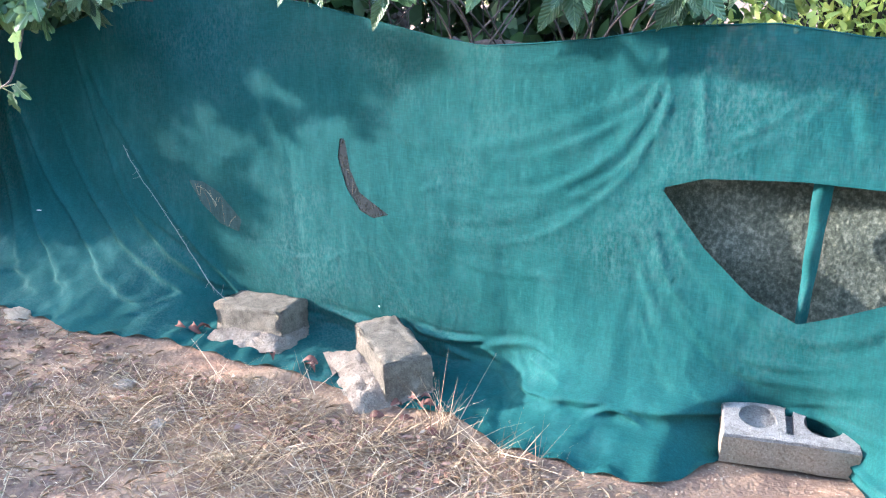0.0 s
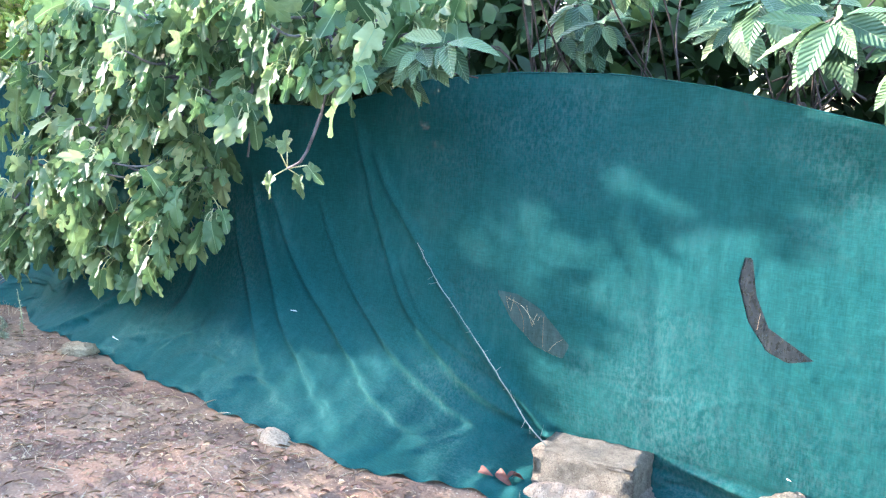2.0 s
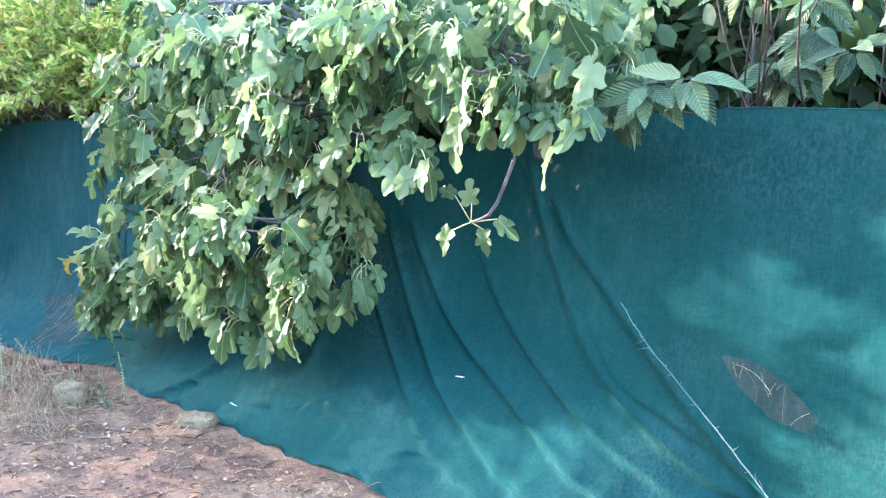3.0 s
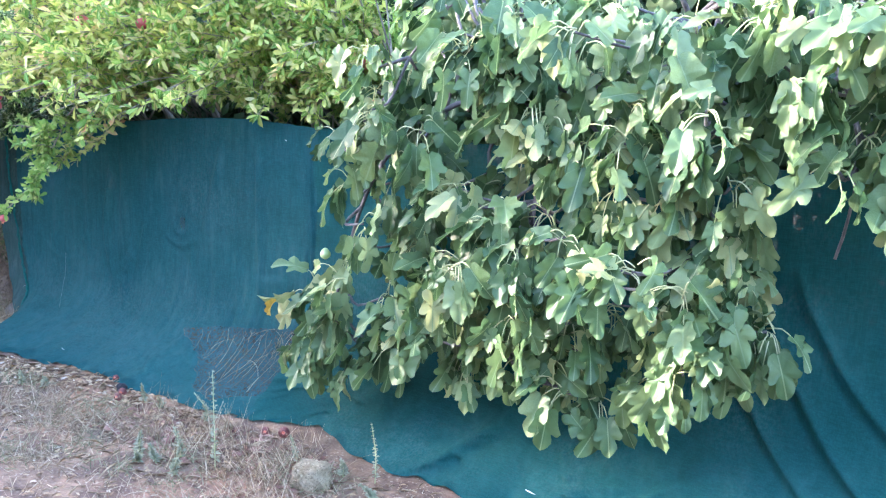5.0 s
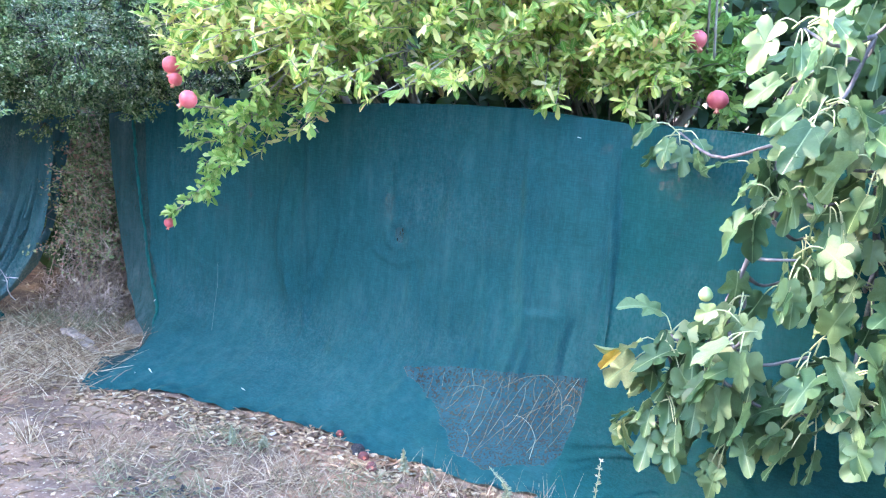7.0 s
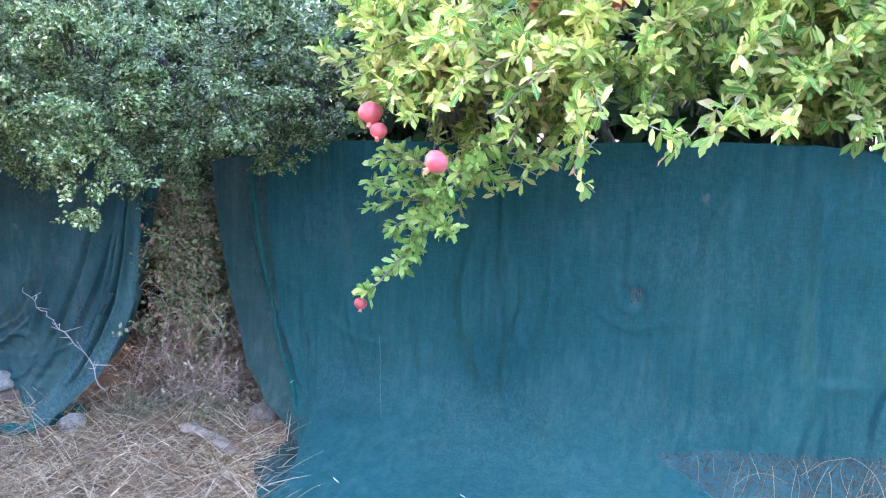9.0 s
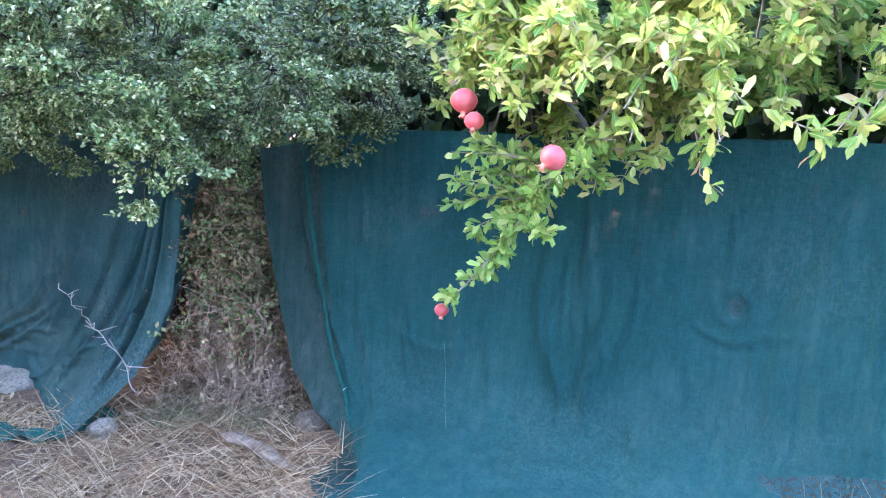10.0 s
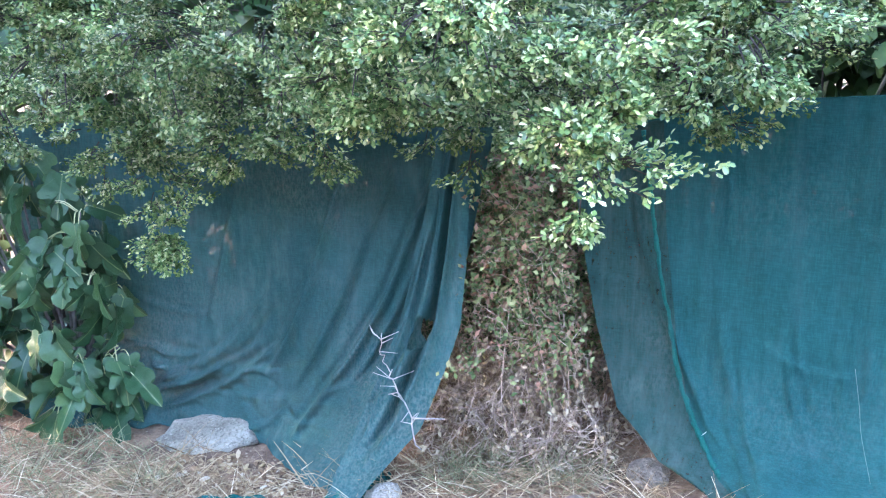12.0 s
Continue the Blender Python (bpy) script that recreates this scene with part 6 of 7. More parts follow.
# ---- blocks, stones, loose things ----
def rough_block(name, size, m, material, label, seed, mortar=None):
    """A worn concrete block with chipped edges, on a lip of old mortar."""
    rng = np.random.default_rng(seed)
    bm = bmesh.new()
    bmesh.ops.create_cube(bm, size=1.0)
    bmesh.ops.scale(bm, vec=size, verts=bm.verts)
    bmesh.ops.bevel(bm, geom=bm.edges[:], offset=0.007, segments=2, affect="EDGES")
    bmesh.ops.subdivide_edges(bm, edges=bm.edges[:], cuts=9, use_grid_fill=True)
    for v in bm.verts:
        p = v.co * 24 + Vector((seed * 7.0, 0, 0))
        v.co += v.normal * (noise.noise(p * 0.6) * 0.010 + noise.noise(p * 1.3) * 0.006 + noise.noise(p * 3.1) * 0.005)
        v.co.z += size[2] / 2
    for f in bm.faces:
        f.smooth = True
    top = thing(name, m.translation, label, "block")
    part("body", bm, material, top, m=m)
    if mortar:
        (mx, my), (ox, oy) = mortar
        bm = bmesh.new()
        bmesh.ops.create_grid(bm, x_segments=26, y_segments=18, size=0.5)
        kill = []
        for v in bm.verts:
            u, w = v.co.x, v.co.y
            a = math.atan2(w, u)
            edge = 0.5 + 0.10 * noise.noise(Vector((math.cos(a) * 2.2, math.sin(a) * 2.2, seed)))
            r = max(abs(u), abs(w)) / edge
            v.co = Vector((u * mx + ox, w * my + oy, 0.060 * max(0.0, 1 - r ** 5) + 0.022 * noise.noise(Vector((u * 9, w * 9, seed))) + 0.008 * noise.noise(Vector((u * 31, w * 31, seed))) - 0.004))
            if r > 1.08:
                kill.append(v)
        bmesh.ops.delete(bm, geom=kill, context="VERTS")
        for f in bm.faces:
            f.smooth = True
        part("mortar", bm, MORTAR, top, "crumbling pale mortar stuck to the base", m=m)
    return top


rough_block("concrete_block", (0.40, 0.20, 0.165), pose(-2.655, -0.09, 0.035, 2, -2, 6), CONCRETE, "grey concrete block holding down the net hem", 3, ((0.47, 0.31), (0.02, -0.03)))
rough_block("concrete_block", (0.43, 0.195, 0.175), pose(-1.835, -0.155, 0.04, 3, 3, -35), CONCRETE, "grey concrete block holding down the net hem", 5, ((0.52, 0.36), (-0.02, -0.05)))


def hollow_block():
    """The pale block with round cells in its upper face."""
    m = pose(-0.315, -0.015, 0.096, 17, 2, 19)
    top = thing("hollow_block", m.translation, "pale hollow concrete block with two round cells holding the net", "block")
    length, depth, high = 0.41, 0.20, 0.125
    bm = bmesh.new()

    def loop(pts, z):
        return [bm.verts.new((x, y, z)) for x, y in pts]

    def ring(cx, cy, rx, ry, n=24, start=0.0, end=6.2832):
        return [(cx + rx * math.cos(start + (end - start) * i / n), cy + ry * math.sin(start + (end - start) * i / n)) for i in range(n)]

    rng = np.random.default_rng(4)
    rect = []
    for a, b in (((-1, -1), (1, -1)), ((1, -1), (1, 1)), ((1, 1), (-1, 1)), ((-1, 1), (-1, -1))):
        for i in range(12):
            k = i / 12
            x, y = (a[0] + (b[0] - a[0]) * k) * length / 2, (a[1] + (b[1] - a[1]) * k) * depth / 2
            rect.append((x * 0.985 + rng.normal(0, 0.0015), y * 0.985 + rng.normal(0, 0.0015)))
    cells = [ring(-0.098, 0.0, 0.058, 0.052), ring(0.105, 0.0, 0.060, 0.055), [(-0.012, -0.06), (0.012, -0.065), (0.016, 0.06), (-0.010, 0.055)]]
    depths = [0.012, 0.085, 0.022]
    mats = {}
    up = loop(rect, high)
    low = loop([(x * 1.02, y * 1.02) for x, y in rect], high - 0.012)
    foot = loop([(x * 1.02, y * 1.02) for x, y in rect], 0.0)
    edges = [bm.edges.new((up[i], up[(i + 1) % len(up)])) for i in range(len(up))]
    holes = []
    for c in cells:
        l = loop(c, high)
        edges += [bm.edges.new((l[i], l[(i + 1) % len(l)])) for i in range(len(l))]
        holes.append(l)
    bmesh.ops.triangle_fill(bm, edges=edges, use_beauty=True)
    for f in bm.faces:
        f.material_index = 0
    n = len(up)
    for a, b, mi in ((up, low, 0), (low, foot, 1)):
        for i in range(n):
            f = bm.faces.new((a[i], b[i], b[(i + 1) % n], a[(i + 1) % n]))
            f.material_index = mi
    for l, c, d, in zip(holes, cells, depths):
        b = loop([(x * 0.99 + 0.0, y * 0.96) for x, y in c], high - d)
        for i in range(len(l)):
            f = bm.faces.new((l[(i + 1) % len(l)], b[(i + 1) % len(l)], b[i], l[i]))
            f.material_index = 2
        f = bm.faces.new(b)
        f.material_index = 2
    bmesh.ops.recalc_face_normals(bm, faces=bm.faces)
    me = bpy.data.meshes.new("body")
    bm.to_mesh(me)
    bm.free()
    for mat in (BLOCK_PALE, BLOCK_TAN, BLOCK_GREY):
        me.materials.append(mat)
    part("body", me, None, top, m=m)


hollow_block()


def stone(name, at, size, rot, material, label, seed, flat=1.0):
    """A broken stone half sunk in the earth."""
    bm = bmesh.new()
    bmesh.ops.create_icosphere(bm, subdivisions=3, radius=0.5)
    for v in bm.verts:
        d = v.co.normalized()
        cut = max(abs(d.x), abs(d.y), abs(d.z))
        r = 0.5 * (0.80 + 0.20 / cut) * (1 + 0.28 * noise.noise(d * 2.1 + Vector((seed, 0, 0))) + 0.08 * noise.noise(d * 6 + Vector((0, seed, 0))))
        v.co = Vector((d.x * r * size[0], d.y * r * size[1], d.z * r * size[2]))
    for f in bm.faces:
        f.smooth = f.normal.z < 0.2
    z = float(ground_z(at[0], at[1])) + size[2] * 0.22
    ob = part(name, bm, material, None, label, m=pose(at[0], at[1], z, rot[0], rot[1], rot[2]))
    tagged(ob, category="stone")


stone("stone", (-6.20, -0.85), (0.17, 0.15, 0.13), (0, 0, 20), ROCK, "lichen-spotted ochre stone on bare earth", 2)
stone("stone", (-5.46, -0.62), (0.19, 0.15, 0.08), (0, 0, 40), ROCK, "flat ochre stone beside the net hem", 5)
stone("stone", (-3.86, -0.61), (0.22, 0.11, 0.045), (0, 4, -15), BLOCK_TAN, "flat pale stone lying against the net hem", 8)
stone("stone", (-10.66, -0.47), (0.13, 0.10, 0.10), (10, 0, 30), WHITE_ROCK, "small white stone in straw", 11)
stone("slab_stone", (-11.66, -0.24), (0.46, 0.26, 0.10), (10, -6, 12), GREY_SLAB, "broad grey slab of stone in dry grass", 14)
stone("stone", (-9.76, -0.10), (0.15, 0.12, 0.12), (0, 0, 10), MORTAR, "brown stone under the net edge", 17)
stone("stone", (-2.75, -0.80), (0.09, 0.07, 0.04), (0, 0, 10), MORTAR, "small pale stone on the earth", 19)
stone("stone", (-2.35, -0.95), (0.07, 0.06, 0.03), (0, 0, 60), MORTAR, "small pale stone on the earth", 20)
stone("stone", (-7.72, -0.66), (0.05, 0.05, 0.06), (0, 0, 0), ASH, "small dark stone at the hem", 22)


def plank():
    """A split, rotten length of wood, half buried."""
    bm = bmesh.new()
    rings, n = [], 40
    for i in range(n):
        u = i / (n - 1)
        w = 0.036 * (1 - 0.35 * u) * (1 + 0.25 * noise.noise(Vector((u * 6, 0, 0)))) * min(1, 6 * u + 0.25, 9 * (1 - u) + 0.2)
        ring = []
        for s in range(12):
            a = 6.2832 * s / 12
            k = 1 + 0.30 * noise.noise(Vector((math.cos(a) * 2, math.sin(a) * 2, u * 5))) + 0.14 * noise.noise(Vector((math.cos(a) * 7, math.sin(a) * 7, u * 3)))
            ring.append(bm.verts.new(((u - 0.5) * 0.47, math.cos(a) * w * k + 0.012 * math.sin(5 * u), math.sin(a) * w * k * 0.55 + 0.008 * math.sin(4 * u + 1))))
        rings.append(ring)
    for a, b in zip(rings, rings[1:]):
        for s in range(12):
            bm.faces.new((a[s], a[(s + 1) % 12], b[(s + 1) % 12], b[s]))
    bm.faces.new(list(reversed(rings[0])))
    bm.faces.new(rings[-1])
    bmesh.ops.recalc_face_normals(bm, faces=bm.faces)
    ob = part("plank", bm, WOOD, None, "weathered split piece of wood half buried in straw", m=pose(-9.78, -0.43, float(ground_z(-9.78, -0.43)) + 0.028, 8, 6, -4))
    tagged(ob, category="wood")


plank()


def string():
    t = Tubes()
    c = spline([(-3.52, -0.13, 0.88), (-3.42, -0.14, 0.76), (-3.25, -0.15, 0.60), (-3.05, -0.17, 0.42), (-2.90, -0.18, 0.27), (-2.82, -0.16, 0.19)], 30)
    rng = np.random.default_rng(6)
    c += rng.normal(0, 0.0012, c.shape)
    t.add(c, 0.0016, 0.0024, 5)
    for i in range(1, 29):
        for _ in range(1):
            t.add([c[i], c[i] + rng.normal(0, 0.016, 3)], 0.0012, 0.0006, 3)
    tagged(part("string", t.mesh("string", STRING), None, None, "frayed grey string hanging down the net"), category="string")


string()


def fallen_fruit():
    for at, r, skin, lab in [((-7.66, -0.70), 0.035, POM_OLD, "rotten dark pomegranate on the ground"), ((-7.55, -0.80), 0.032, POM_OLD, "split dry pomegranate on the ground"), ((-6.85, -0.66), 0.030, POM_OLD, "fallen brown pomegranate on the ground"), ((-6.72, -0.60), 0.034, POM_OLD, "fallen brown pomegranate on the ground"), ((-6.62, -0.58), 0.04, POM_OLD, "fallen brown pomegranate on the ground"), ((-7.86, -0.60), 0.026, POM_OLD, "fallen red pomegranate at the hem"), ((-6.95, -0.95), 0.03, POM_OLD, "fallen brown pomegranate on the ground")]:
        x, y = at
        z = float(ground_z(x, y)) + r * 0.45
        r *= 0.66
        top = thing("fallen_pomegranate", (x, y, z), lab, "fruit", "fallen pomegranates")
        pomegranate_fruit(top, (x, y, z), r, (0.5, -0.6, 0.3), skin)


fallen_fruit()


# ---- ground cover ----
def blades(name, places, mat, label, category, lean=(0, 0), height=(0.05, 0.2), per=18, spread=0.05, width=0.0022, seed=1, kind="stuff", flat=0.0):
    """Dry or green blades in tufts, as one mesh."""
    rng = np.random.default_rng(seed)
    v, f = [], []
    for x, y in places:
        for _ in range(per):
            px, py = x + rng.normal(0, spread), y + rng.normal(0, spread)
            z = float(ground_z(px, py)) - 0.004
            h = rng.uniform(*height)
            a = rng.uniform(0, 6.283)
            tilt = rng.uniform(0.1, 0.9) + flat
            d = np.array((math.cos(a) + lean[0], math.sin(a) + lean[1], 0)) * math.sin(min(tilt, 1.5)) + np.array((0, 0, math.cos(min(tilt, 1.5))))
            d = unit(d)
            s = unit(cross(d, (math.sin(a * 3), math.cos(a * 3), 0.3))) * width * rng.uniform(0.6, 1.4)
            b = len(v)
            p = np.array((px, py, z))
            droop = rng.uniform(0.0, 0.35)
            for k in range(4):
                u = k / 3
                q = p + d * h * u + np.array((0, 0, -droop * h * u * u))
                q[2] = max(q[2], z + 0.004)
                w = 1 - 0.85 * u
                v.append(q - s * w)
                v.append(q + s * w)
            for k in range(3):
                f.append((b + 2 * k, b + 2 * k + 1, b + 2 * k + 3, b + 2 * k + 2))
    ob = part(name, raw_mesh(name, v, f, mat), None, None, label, kind)
    tagged(ob, category=category)
    return ob


def field(poly, n, seed):
    return scatter(poly, n, np.random.default_rng(seed))


def clumps(poly, centres, per, spread, seed):
    """Places gathered round random centres."""
    rng = np.random.default_rng(seed)
    return np.vstack([c + rng.normal(0, spread, (per, 2)) * (1.5, 0.7) for c in scatter(poly, centres, rng)])


def flakes(name, places, mat, label, size, seed, flat=0.35, shape=0.45):
    """Small fallen pieces lying on the earth."""
    rng = np.random.default_rng(seed)
    mats = []
    for x, y in places:
        up = unit(np.array((0, 0, 1)) + rng.normal(0, flat, 3))
        mats.append(leaf_matrix(np.array((x, y, float(ground_z(x, y)) + 0.006)), rng.normal(0, 1, 3) * (1, 1, 0.15), up, rng.uniform(*size)))
    ob = cloud(name, small_leaf(shape, 0.8), mats, mat, "stuff", None, label)
    tagged(ob, category="litter")


BAND = [(-0.6, -0.45), (-2.4, -0.5), (-4.0, -0.62), (-6.2, -0.6), (-8.2, -0.62), (-9.6, -0.95), (-9.6, -2.0), (0.8, -2.2), (0.8, -0.3)]
blades("dry_grass", field([(-1.2, -0.50), (-2.6, -0.55), (-3.2, -0.75), (-3.2, -1.6), (-0.6, -1.7), (-0.6, -0.6)], 300, 1), STRAW, "short pale dry grass on tan earth", "grass", height=(0.03, 0.14), per=16, spread=0.05, width=0.0016, seed=2, flat=0.35)
blades("dry_grass", clumps([(-6.1, -0.80), (-8.2, -0.90), (-8.6, -1.6), (-5.6, -1.5), (-5.6, -0.9)], 20, 12, 0.10, 3), STRAW_GREY, "withered grey-brown grass in clumps", "grass", height=(0.04, 0.17), per=17, spread=0.045, width=0.0015, seed=4, flat=0.3)
blades("dry_grass", clumps([(-6.2, -0.80), (-8.2, -0.90), (-8.6, -1.6), (-5.8, -1.4)], 12, 8, 0.09, 75), GREEN_DRY, "olive-grey withered grass in clumps", "grass", height=(0.04, 0.15), per=16, spread=0.04, width=0.0015, seed=76, flat=0.3)
blades("dry_grass", field([(-3.4, -0.75), (-5.6, -0.75), (-5.6, -1.5), (-3.4, -1.6)], 34, 5), STRAW_GREY, "sparse withered grass on bare earth", "grass", height=(0.03, 0.10), per=10, spread=0.05, width=0.0014, seed=6, flat=0.3)
blades("dry_grass", field([(-0.9, -0.50), (-2.5, -0.55), (-2.7, -0.80), (-2.4, -1.15), (-0.6, -1.4)], 150, 51), STRAW, "long wispy dry grass tangled on the earth", "grass", height=(0.12, 0.34), per=11, spread=0.05, width=0.0015, seed=52, flat=0.55)
blades("straw", field([(-9.5, -0.25), (-10.0, -0.05), (-10.7, -0.15), (-11.2, -0.5), (-12.6, -0.5), (-12.9, -1.5), (-9.3, -1.7), (-9.2, -0.95)], 520, 7), STRAW, "thick mat of pale dry straw", "straw", height=(0.06, 0.28), per=22, spread=0.08, width=0.0023, seed=8, flat=0.6)
blades("dry_grass", field([(-10.85, -0.22), (-9.78, -0.12), (-9.72, 0.35), (-10.9, 0.35)], 40, 9), STRAW, "tangled dry grass in the gap", "grass", height=(0.08, 0.22), per=12, spread=0.06, width=0.0018, seed=10, flat=0.4)
blades("dry_grass", field([(-10.95, 0.15), (-10.1, 0.15), (-10.1, 0.8), (-10.95, 0.8)], 70, 91), STRAW_GREY, "tall dry grass behind the gap", "grass", height=(0.15, 0.5), per=16, spread=0.07, width=0.002, seed=92)
blades("dry_grass", field([(1.0, 0.25), (-1.2, 0.25), (-1.2, 1.2), (1.0, 1.2)], 90, 15), STRAW_GREY, "dry grass behind the mesh", "grass", lean=(0, 1.0), height=(0.3, 0.9), per=14, spread=0.08, width=0.002, seed=16)
blades("dry_grass", field([(-11.5, -0.55), (-12.3, -0.30), (-12.6, -0.7), (-11.7, -0.95)], 46, 71), GREEN_DRY, "grey-green withering grass on straw", "grass", height=(0.06, 0.2), per=20, spread=0.05, width=0.0016, seed=72, flat=0.3)
blades("dry_grass", field([(-10.55, -0.28), (-10.0, -0.22), (-9.9, -0.05), (-10.5, -0.05)], 40, 73), GREEN_DRY, "fine grey-green grass under the dry brush", "grass", height=(0.08, 0.24), per=20, spread=0.05, width=0.0014, seed=74, flat=0.2)
blades("grass_tuft", [(-8.75, -1.45), (-8.72, -1.42)], STRAW, "pale dry grass tuft on bare earth", "grass", height=(0.10, 0.24), per=26, spread=0.02, width=0.0016, seed=17, kind="")
blades("grass_tuft", [(-1.42, -0.42), (-1.38, -0.45), (-1.45, -0.40)], STRAW, "bleached dry grass tuft at the net hem", "grass", lean=(0.3, 0.2), height=(0.15, 0.38), per=11, spread=0.02, width=0.0015, seed=18, kind="")
blades("grass_tuft", [(-2.08, -0.46)], STRAW, "thin dry grass stems at the net hem", "grass", height=(0.12, 0.25), per=8, spread=0.03, width=0.0014, seed=19, kind="")
blades("grass_tuft", [(-6.52, -0.50), (-6.50, -0.52)], STRAW, "curled dry grass tuft at the hem", "grass", height=(0.06, 0.14), per=14, spread=0.025, width=0.0014, seed=20, kind="")

flakes("leaf_litter", field(BAND, 9000, 21), LITTER, "scattered tan leaf scraps on the earth", (0.010, 0.034), 22)
flakes("leaf_litter", field([(-6.9, -0.60), (-8.3, -0.62), (-9.3, -0.88), (-9.0, -1.05), (-7.9, -0.85), (-6.9, -0.85)], 1500, 23), LITTER, "yellow fallen leaves along the net hem", (0.018, 0.045), 24)
flakes("leaf_litter", field([(-1.0, -0.48), (-2.6, -0.55), (-2.6, -0.82), (-1.0, -0.9)], 420, 25), RED_LITTER, "reddish brown fallen leaves by the blocks", (0.02, 0.055), 26, 0.5, 0.36)
flakes("leaf_litter", field([(-6.2, -0.62), (-7.4, -0.68), (-7.4, -1.1), (-6.0, -1.1)], 420, 27), RED_LITTER, "dark reddish fallen leaves on the earth", (0.025, 0.07), 28, 0.5, 0.4)
flakes("leaf_litter", field([(-11.2, -0.30), (-11.7, -0.42), (-11.6, -0.75), (-10.9, -0.62)], 700, 29), LITTER, "orange-tan dead leaves on the straw", (0.02, 0.05), 30, 0.5)
flakes("leaf_litter", field([(-9.5, -0.35), (-9.9, -0.30), (-9.9, -0.6), (-9.4, -0.8)], 320, 31), LITTER, "orange-tan dead leaves by the plank", (0.02, 0.045), 32, 0.5)


flakes("straw_bits", field(BAND, 3400, 35), STRAW, "thin bits of dry straw on the earth", (0.025, 0.08), 36, 0.25, 0.07)
flakes("straw_bits", field(BAND, 2300, 37), STRAW_GREY, "thin dark bits of dead stems on the earth", (0.03, 0.10), 38, 0.3, 0.06)
flakes("leaf_litter", field([(-2.6, -0.6), (-5.2, -0.7), (-5.2, -1.5), (-2.6, -1.5)], 900, 39), RED_LITTER, "dark reddish leaf scraps on the earth", (0.015, 0.045), 40, 0.4, 0.45)
blades("dry_weed", field([(-6.35, -0.62), (-7.3, -0.72), (-7.4, -1.15), (-6.2, -1.1)], 46, 41), STRAW, "pale dry weed stalks in clumps", "grass", height=(0.08, 0.24), per=12, spread=0.035, width=0.0015, seed=42)


def dead_leaves():
    """Curled red-brown leaves caught on the net round the blocks."""
    rng = np.random.default_rng(19)
    meshes = []
    for _ in range(4):
        v, f, uv = long_leaf(rng, 0.42, 7, 4)
        v = v * (1, 1, 1) + np.c_[0 * v[:, 0], 0 * v[:, 0], 1.6 * v[:, 0] ** 2 + 0.25 * np.sin(3 * v[:, 1])]
        meshes.append(raw_mesh("dead_leaf", v, f, DEAD_LEAF, smooth=True))
    spots = [(-1.62, -0.30), (-1.55, -0.34), (-1.57, -0.26), (-1.50, -0.33), (-1.66, -0.40), (-1.60, -0.44), (-1.45, -0.38), (-1.72, -0.46), (-2.16, -0.26), (-2.20, -0.30), (-2.98, -0.24), (-2.92, -0.27), (-2.88, -0.22), (-3.04, -0.28), (-2.42, -0.28), (-1.40, -0.46), (-1.30, -0.50)]
    for k, (x, y) in enumerate(spots):
        at = np.array((x, y, float(ground_z(x, y)) + 0.028 - 0.03 * (y < -0.42)))
        m = leaf_matrix(at, rng.normal(0, 1, 3) * (1, 0.7, 0.15), unit(np.array((0, -0.4, 1)) + rng.normal(0, 0.35, 3)), rng.uniform(0.045, 0.09))
        ob = part("dead_leaf", meshes[k % 4], None, None, "curled reddish-brown dead leaf lying on the net hem", m=Matrix(m.tolist()))
        tagged(ob, category="leaf", group="dead leaves by the blocks")


dead_leaves()


def weed(at, h, seed, leaf=0.03):
    """A grey-green weed with one feathery spike."""
    rng = np.random.default_rng(seed)
    x, y = at
    z = float(ground_z(x, y))
    plant = thing("weed", (x, y, z), "grey-green feathery weed at the net hem", "plant", "weeds")
    t, mats = Tubes(), []
    c = spline([(x, y, z), (x + rng.normal(0, 0.01), y, z + h * 0.5), (x + rng.normal(0, 0.02), y - 0.01, z + h)], 18)
    t.add(c, 0.003, 0.0012, 4)
    for i in range(2, 18):
        for _ in range(9):
            d = unit(rng.normal(0, 1, 3) * (1, 1, 0.5) + (0, 0, 0.5))
            mats.append(leaf_matrix(c[i], d, (0, -0.6, 0.8), leaf * rng.uniform(0.5, 1) * (1.15 - i / 22)))
    part("stem", t.mesh("stem", STEM), None, plant)
    cloud("foliage", tiny_leaf(0.4), mats, WEED_LEAF, "stuff", plant)


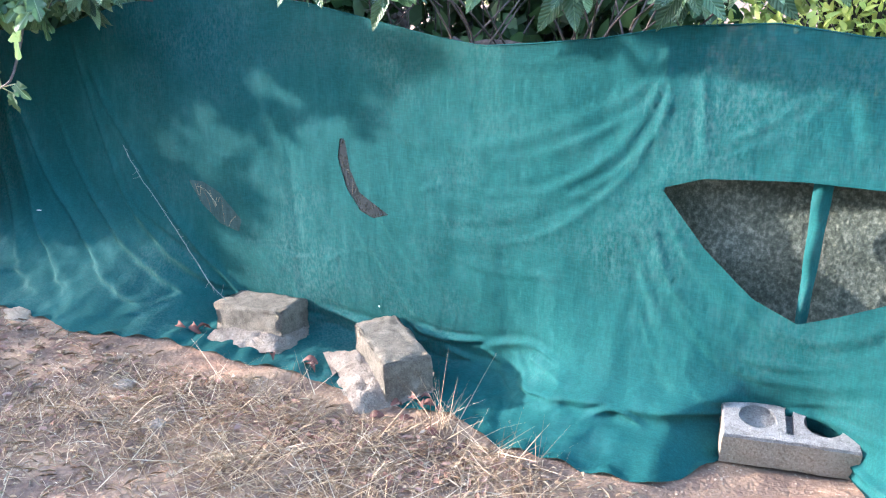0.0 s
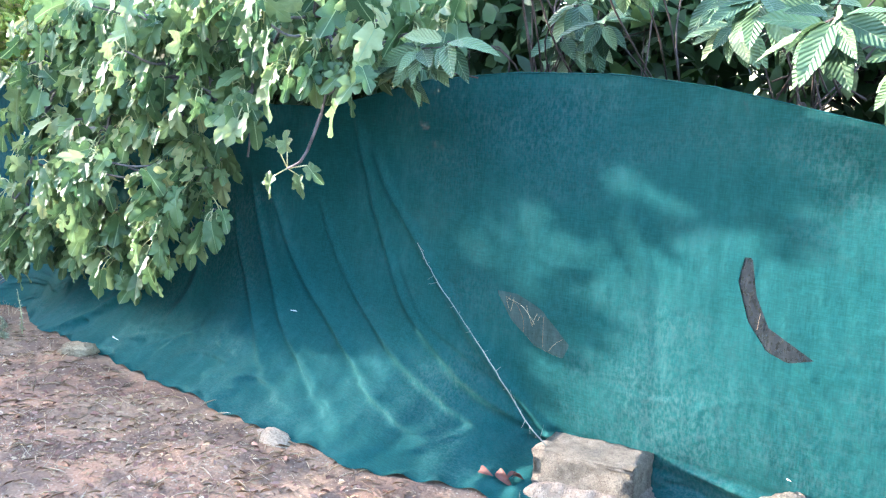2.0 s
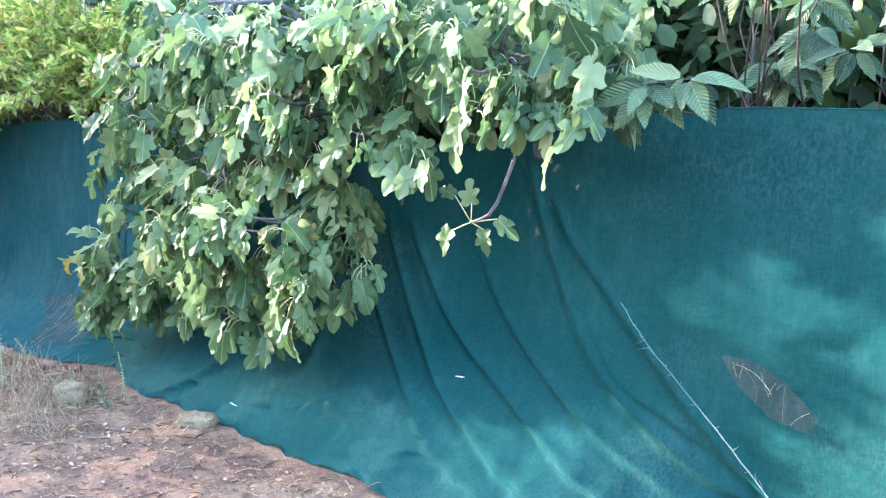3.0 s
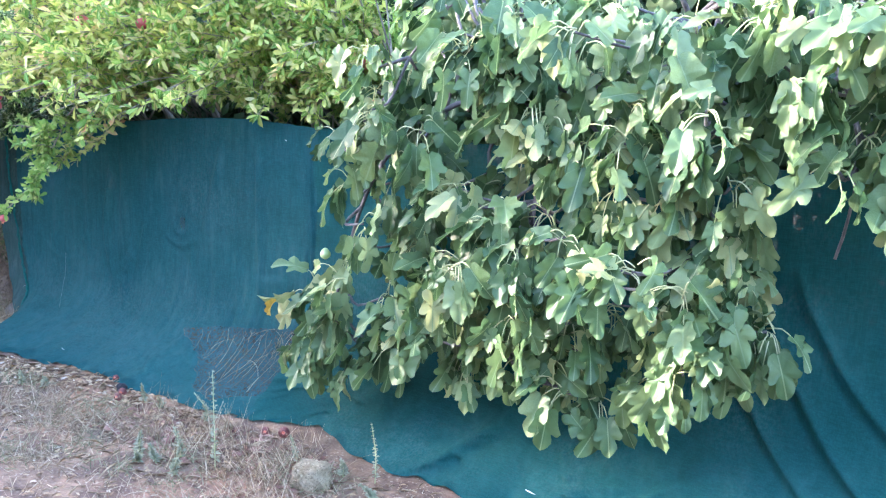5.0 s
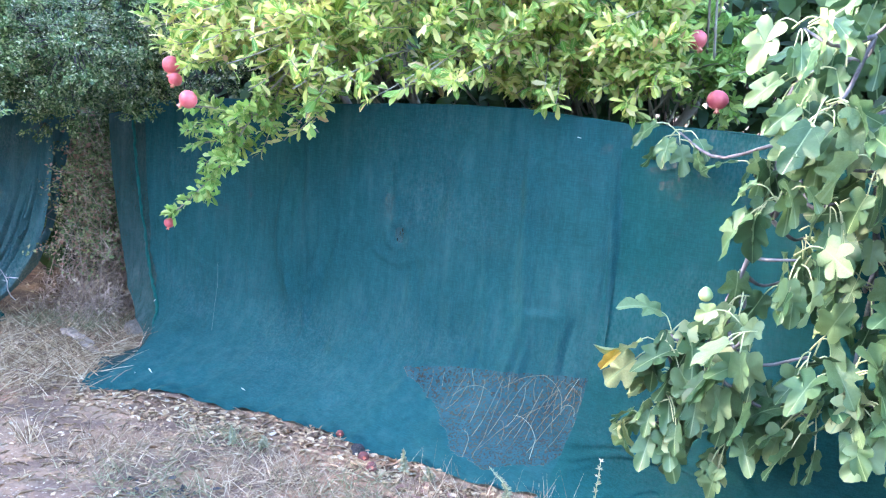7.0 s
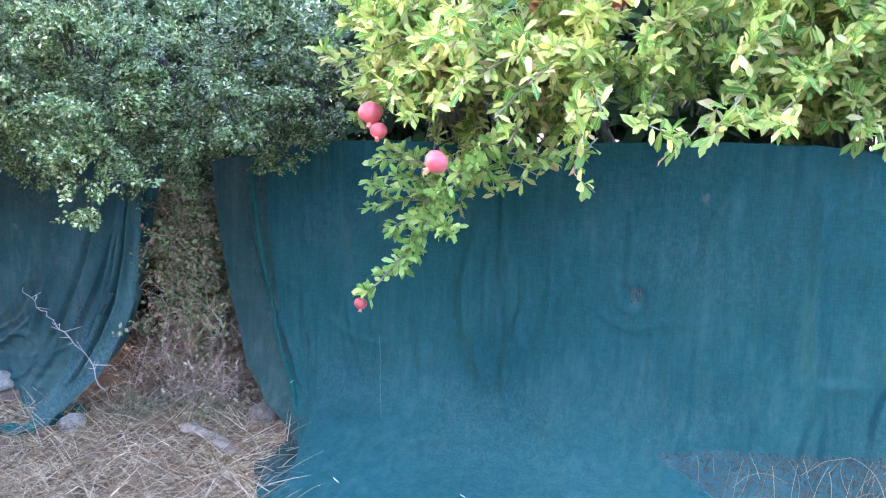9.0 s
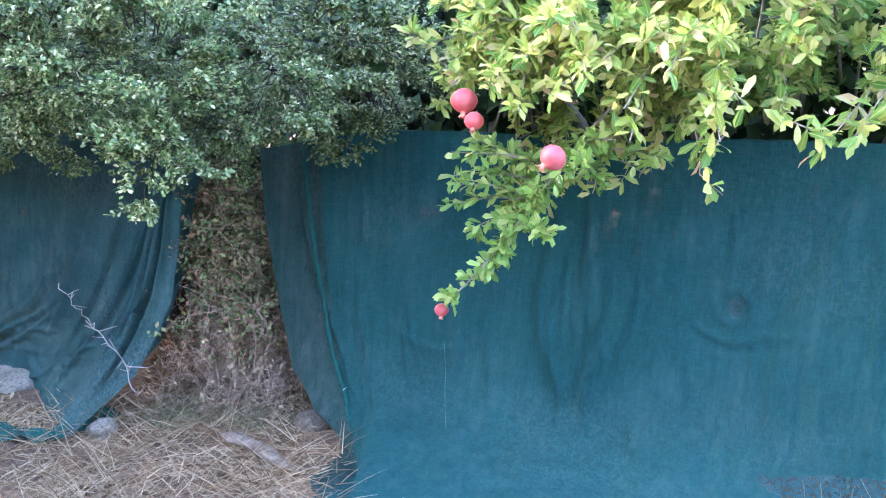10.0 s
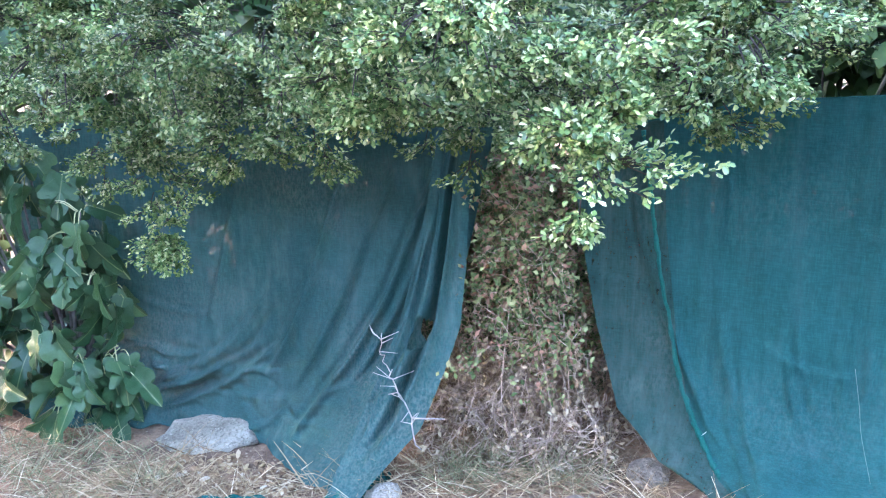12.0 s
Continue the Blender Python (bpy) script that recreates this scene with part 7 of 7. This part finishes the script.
weed((-6.60, -1.00), 0.44, 1, 0.034)
weed((-6.02, -0.66), 0.26, 2, 0.024)
weed((-7.05, -0.68), 0.14, 3)
weed((-7.45, -0.72), 0.10, 4)
weed((-6.75, -1.05), 0.15, 5, 0.035)
weed((-6.9, -1.15), 0.12, 6, 0.035)
weed((-8.1, -0.98), 0.09, 7)
weed((-6.4, -0.72), 0.12, 8)
for k, (x, y) in enumerate([(-6.72, -1.10), (-6.66, -1.16), (-6.80, -1.14), (-6.84, -1.20), (-7.36, -0.70), (-6.16, -0.70), (-5.92, -0.80), (-8.0, -0.92)]):
    weed((x, y), 0.05 + 0.015 * (k % 3), 20 + k, 0.034)


def ash_patch():
    """Charred bits on the bare path."""
    rng = np.random.default_rng(3)
    places = np.c_[rng.normal(-7.75, 0.13, 420), rng.normal(-1.48, 0.06, 420)]
    flakes("charred_bits", places, ASH, "blackened burnt scraps on the earth", (0.012, 0.04), 33, 0.3, 0.6)


ash_patch()


def net_flecks():
    """Pale scraps caught on the net."""
    rng = np.random.default_rng(44)
    mats = []
    for x, y, z, s in [(-4.2, -0.24, 0.48, 0.05), (-5.32, -0.40, 0.13, 0.12), (-5.4, -0.42, 0.12, 0.05), (-7.13, -0.02, 1.385, 0.03), (-9.0, -0.62, 0.10, 0.04), (-9.08, -0.66, 0.09, 0.03), (-9.58, -0.13, 0.24, 0.025), (-8.5, -0.5, 0.10, 0.03), (-5.7, -0.45, 0.12, 0.04), (-1.95, -0.08, 0.30, 0.03)]:
        mats.append(leaf_matrix(np.array((x, y, z)), rng.normal(0, 1, 3) * (1, 0.2, 0.5), (0, -0.9, 0.4), s))
    for m in mats:
        m[:3, 0] *= 0.25
    thread = Tubes().add(spline([(-9.123, -0.075, 0.54), (-9.10, -0.10, 0.42), (-9.087, -0.13, 0.334), (-9.05, -0.19, 0.2)], 16), 0.0007, 0.0006, 4)
    tagged(part("thread", thread.mesh("thread", STRING), None, None, "thin pale loose thread hanging on the net"), category="thread")
    ob = cloud("pale_scraps", small_leaf(0.5), mats, FLECK, "stuff", None, "pale dry scraps caught on the net")
    tagged(ob, category="litter")


net_flecks()
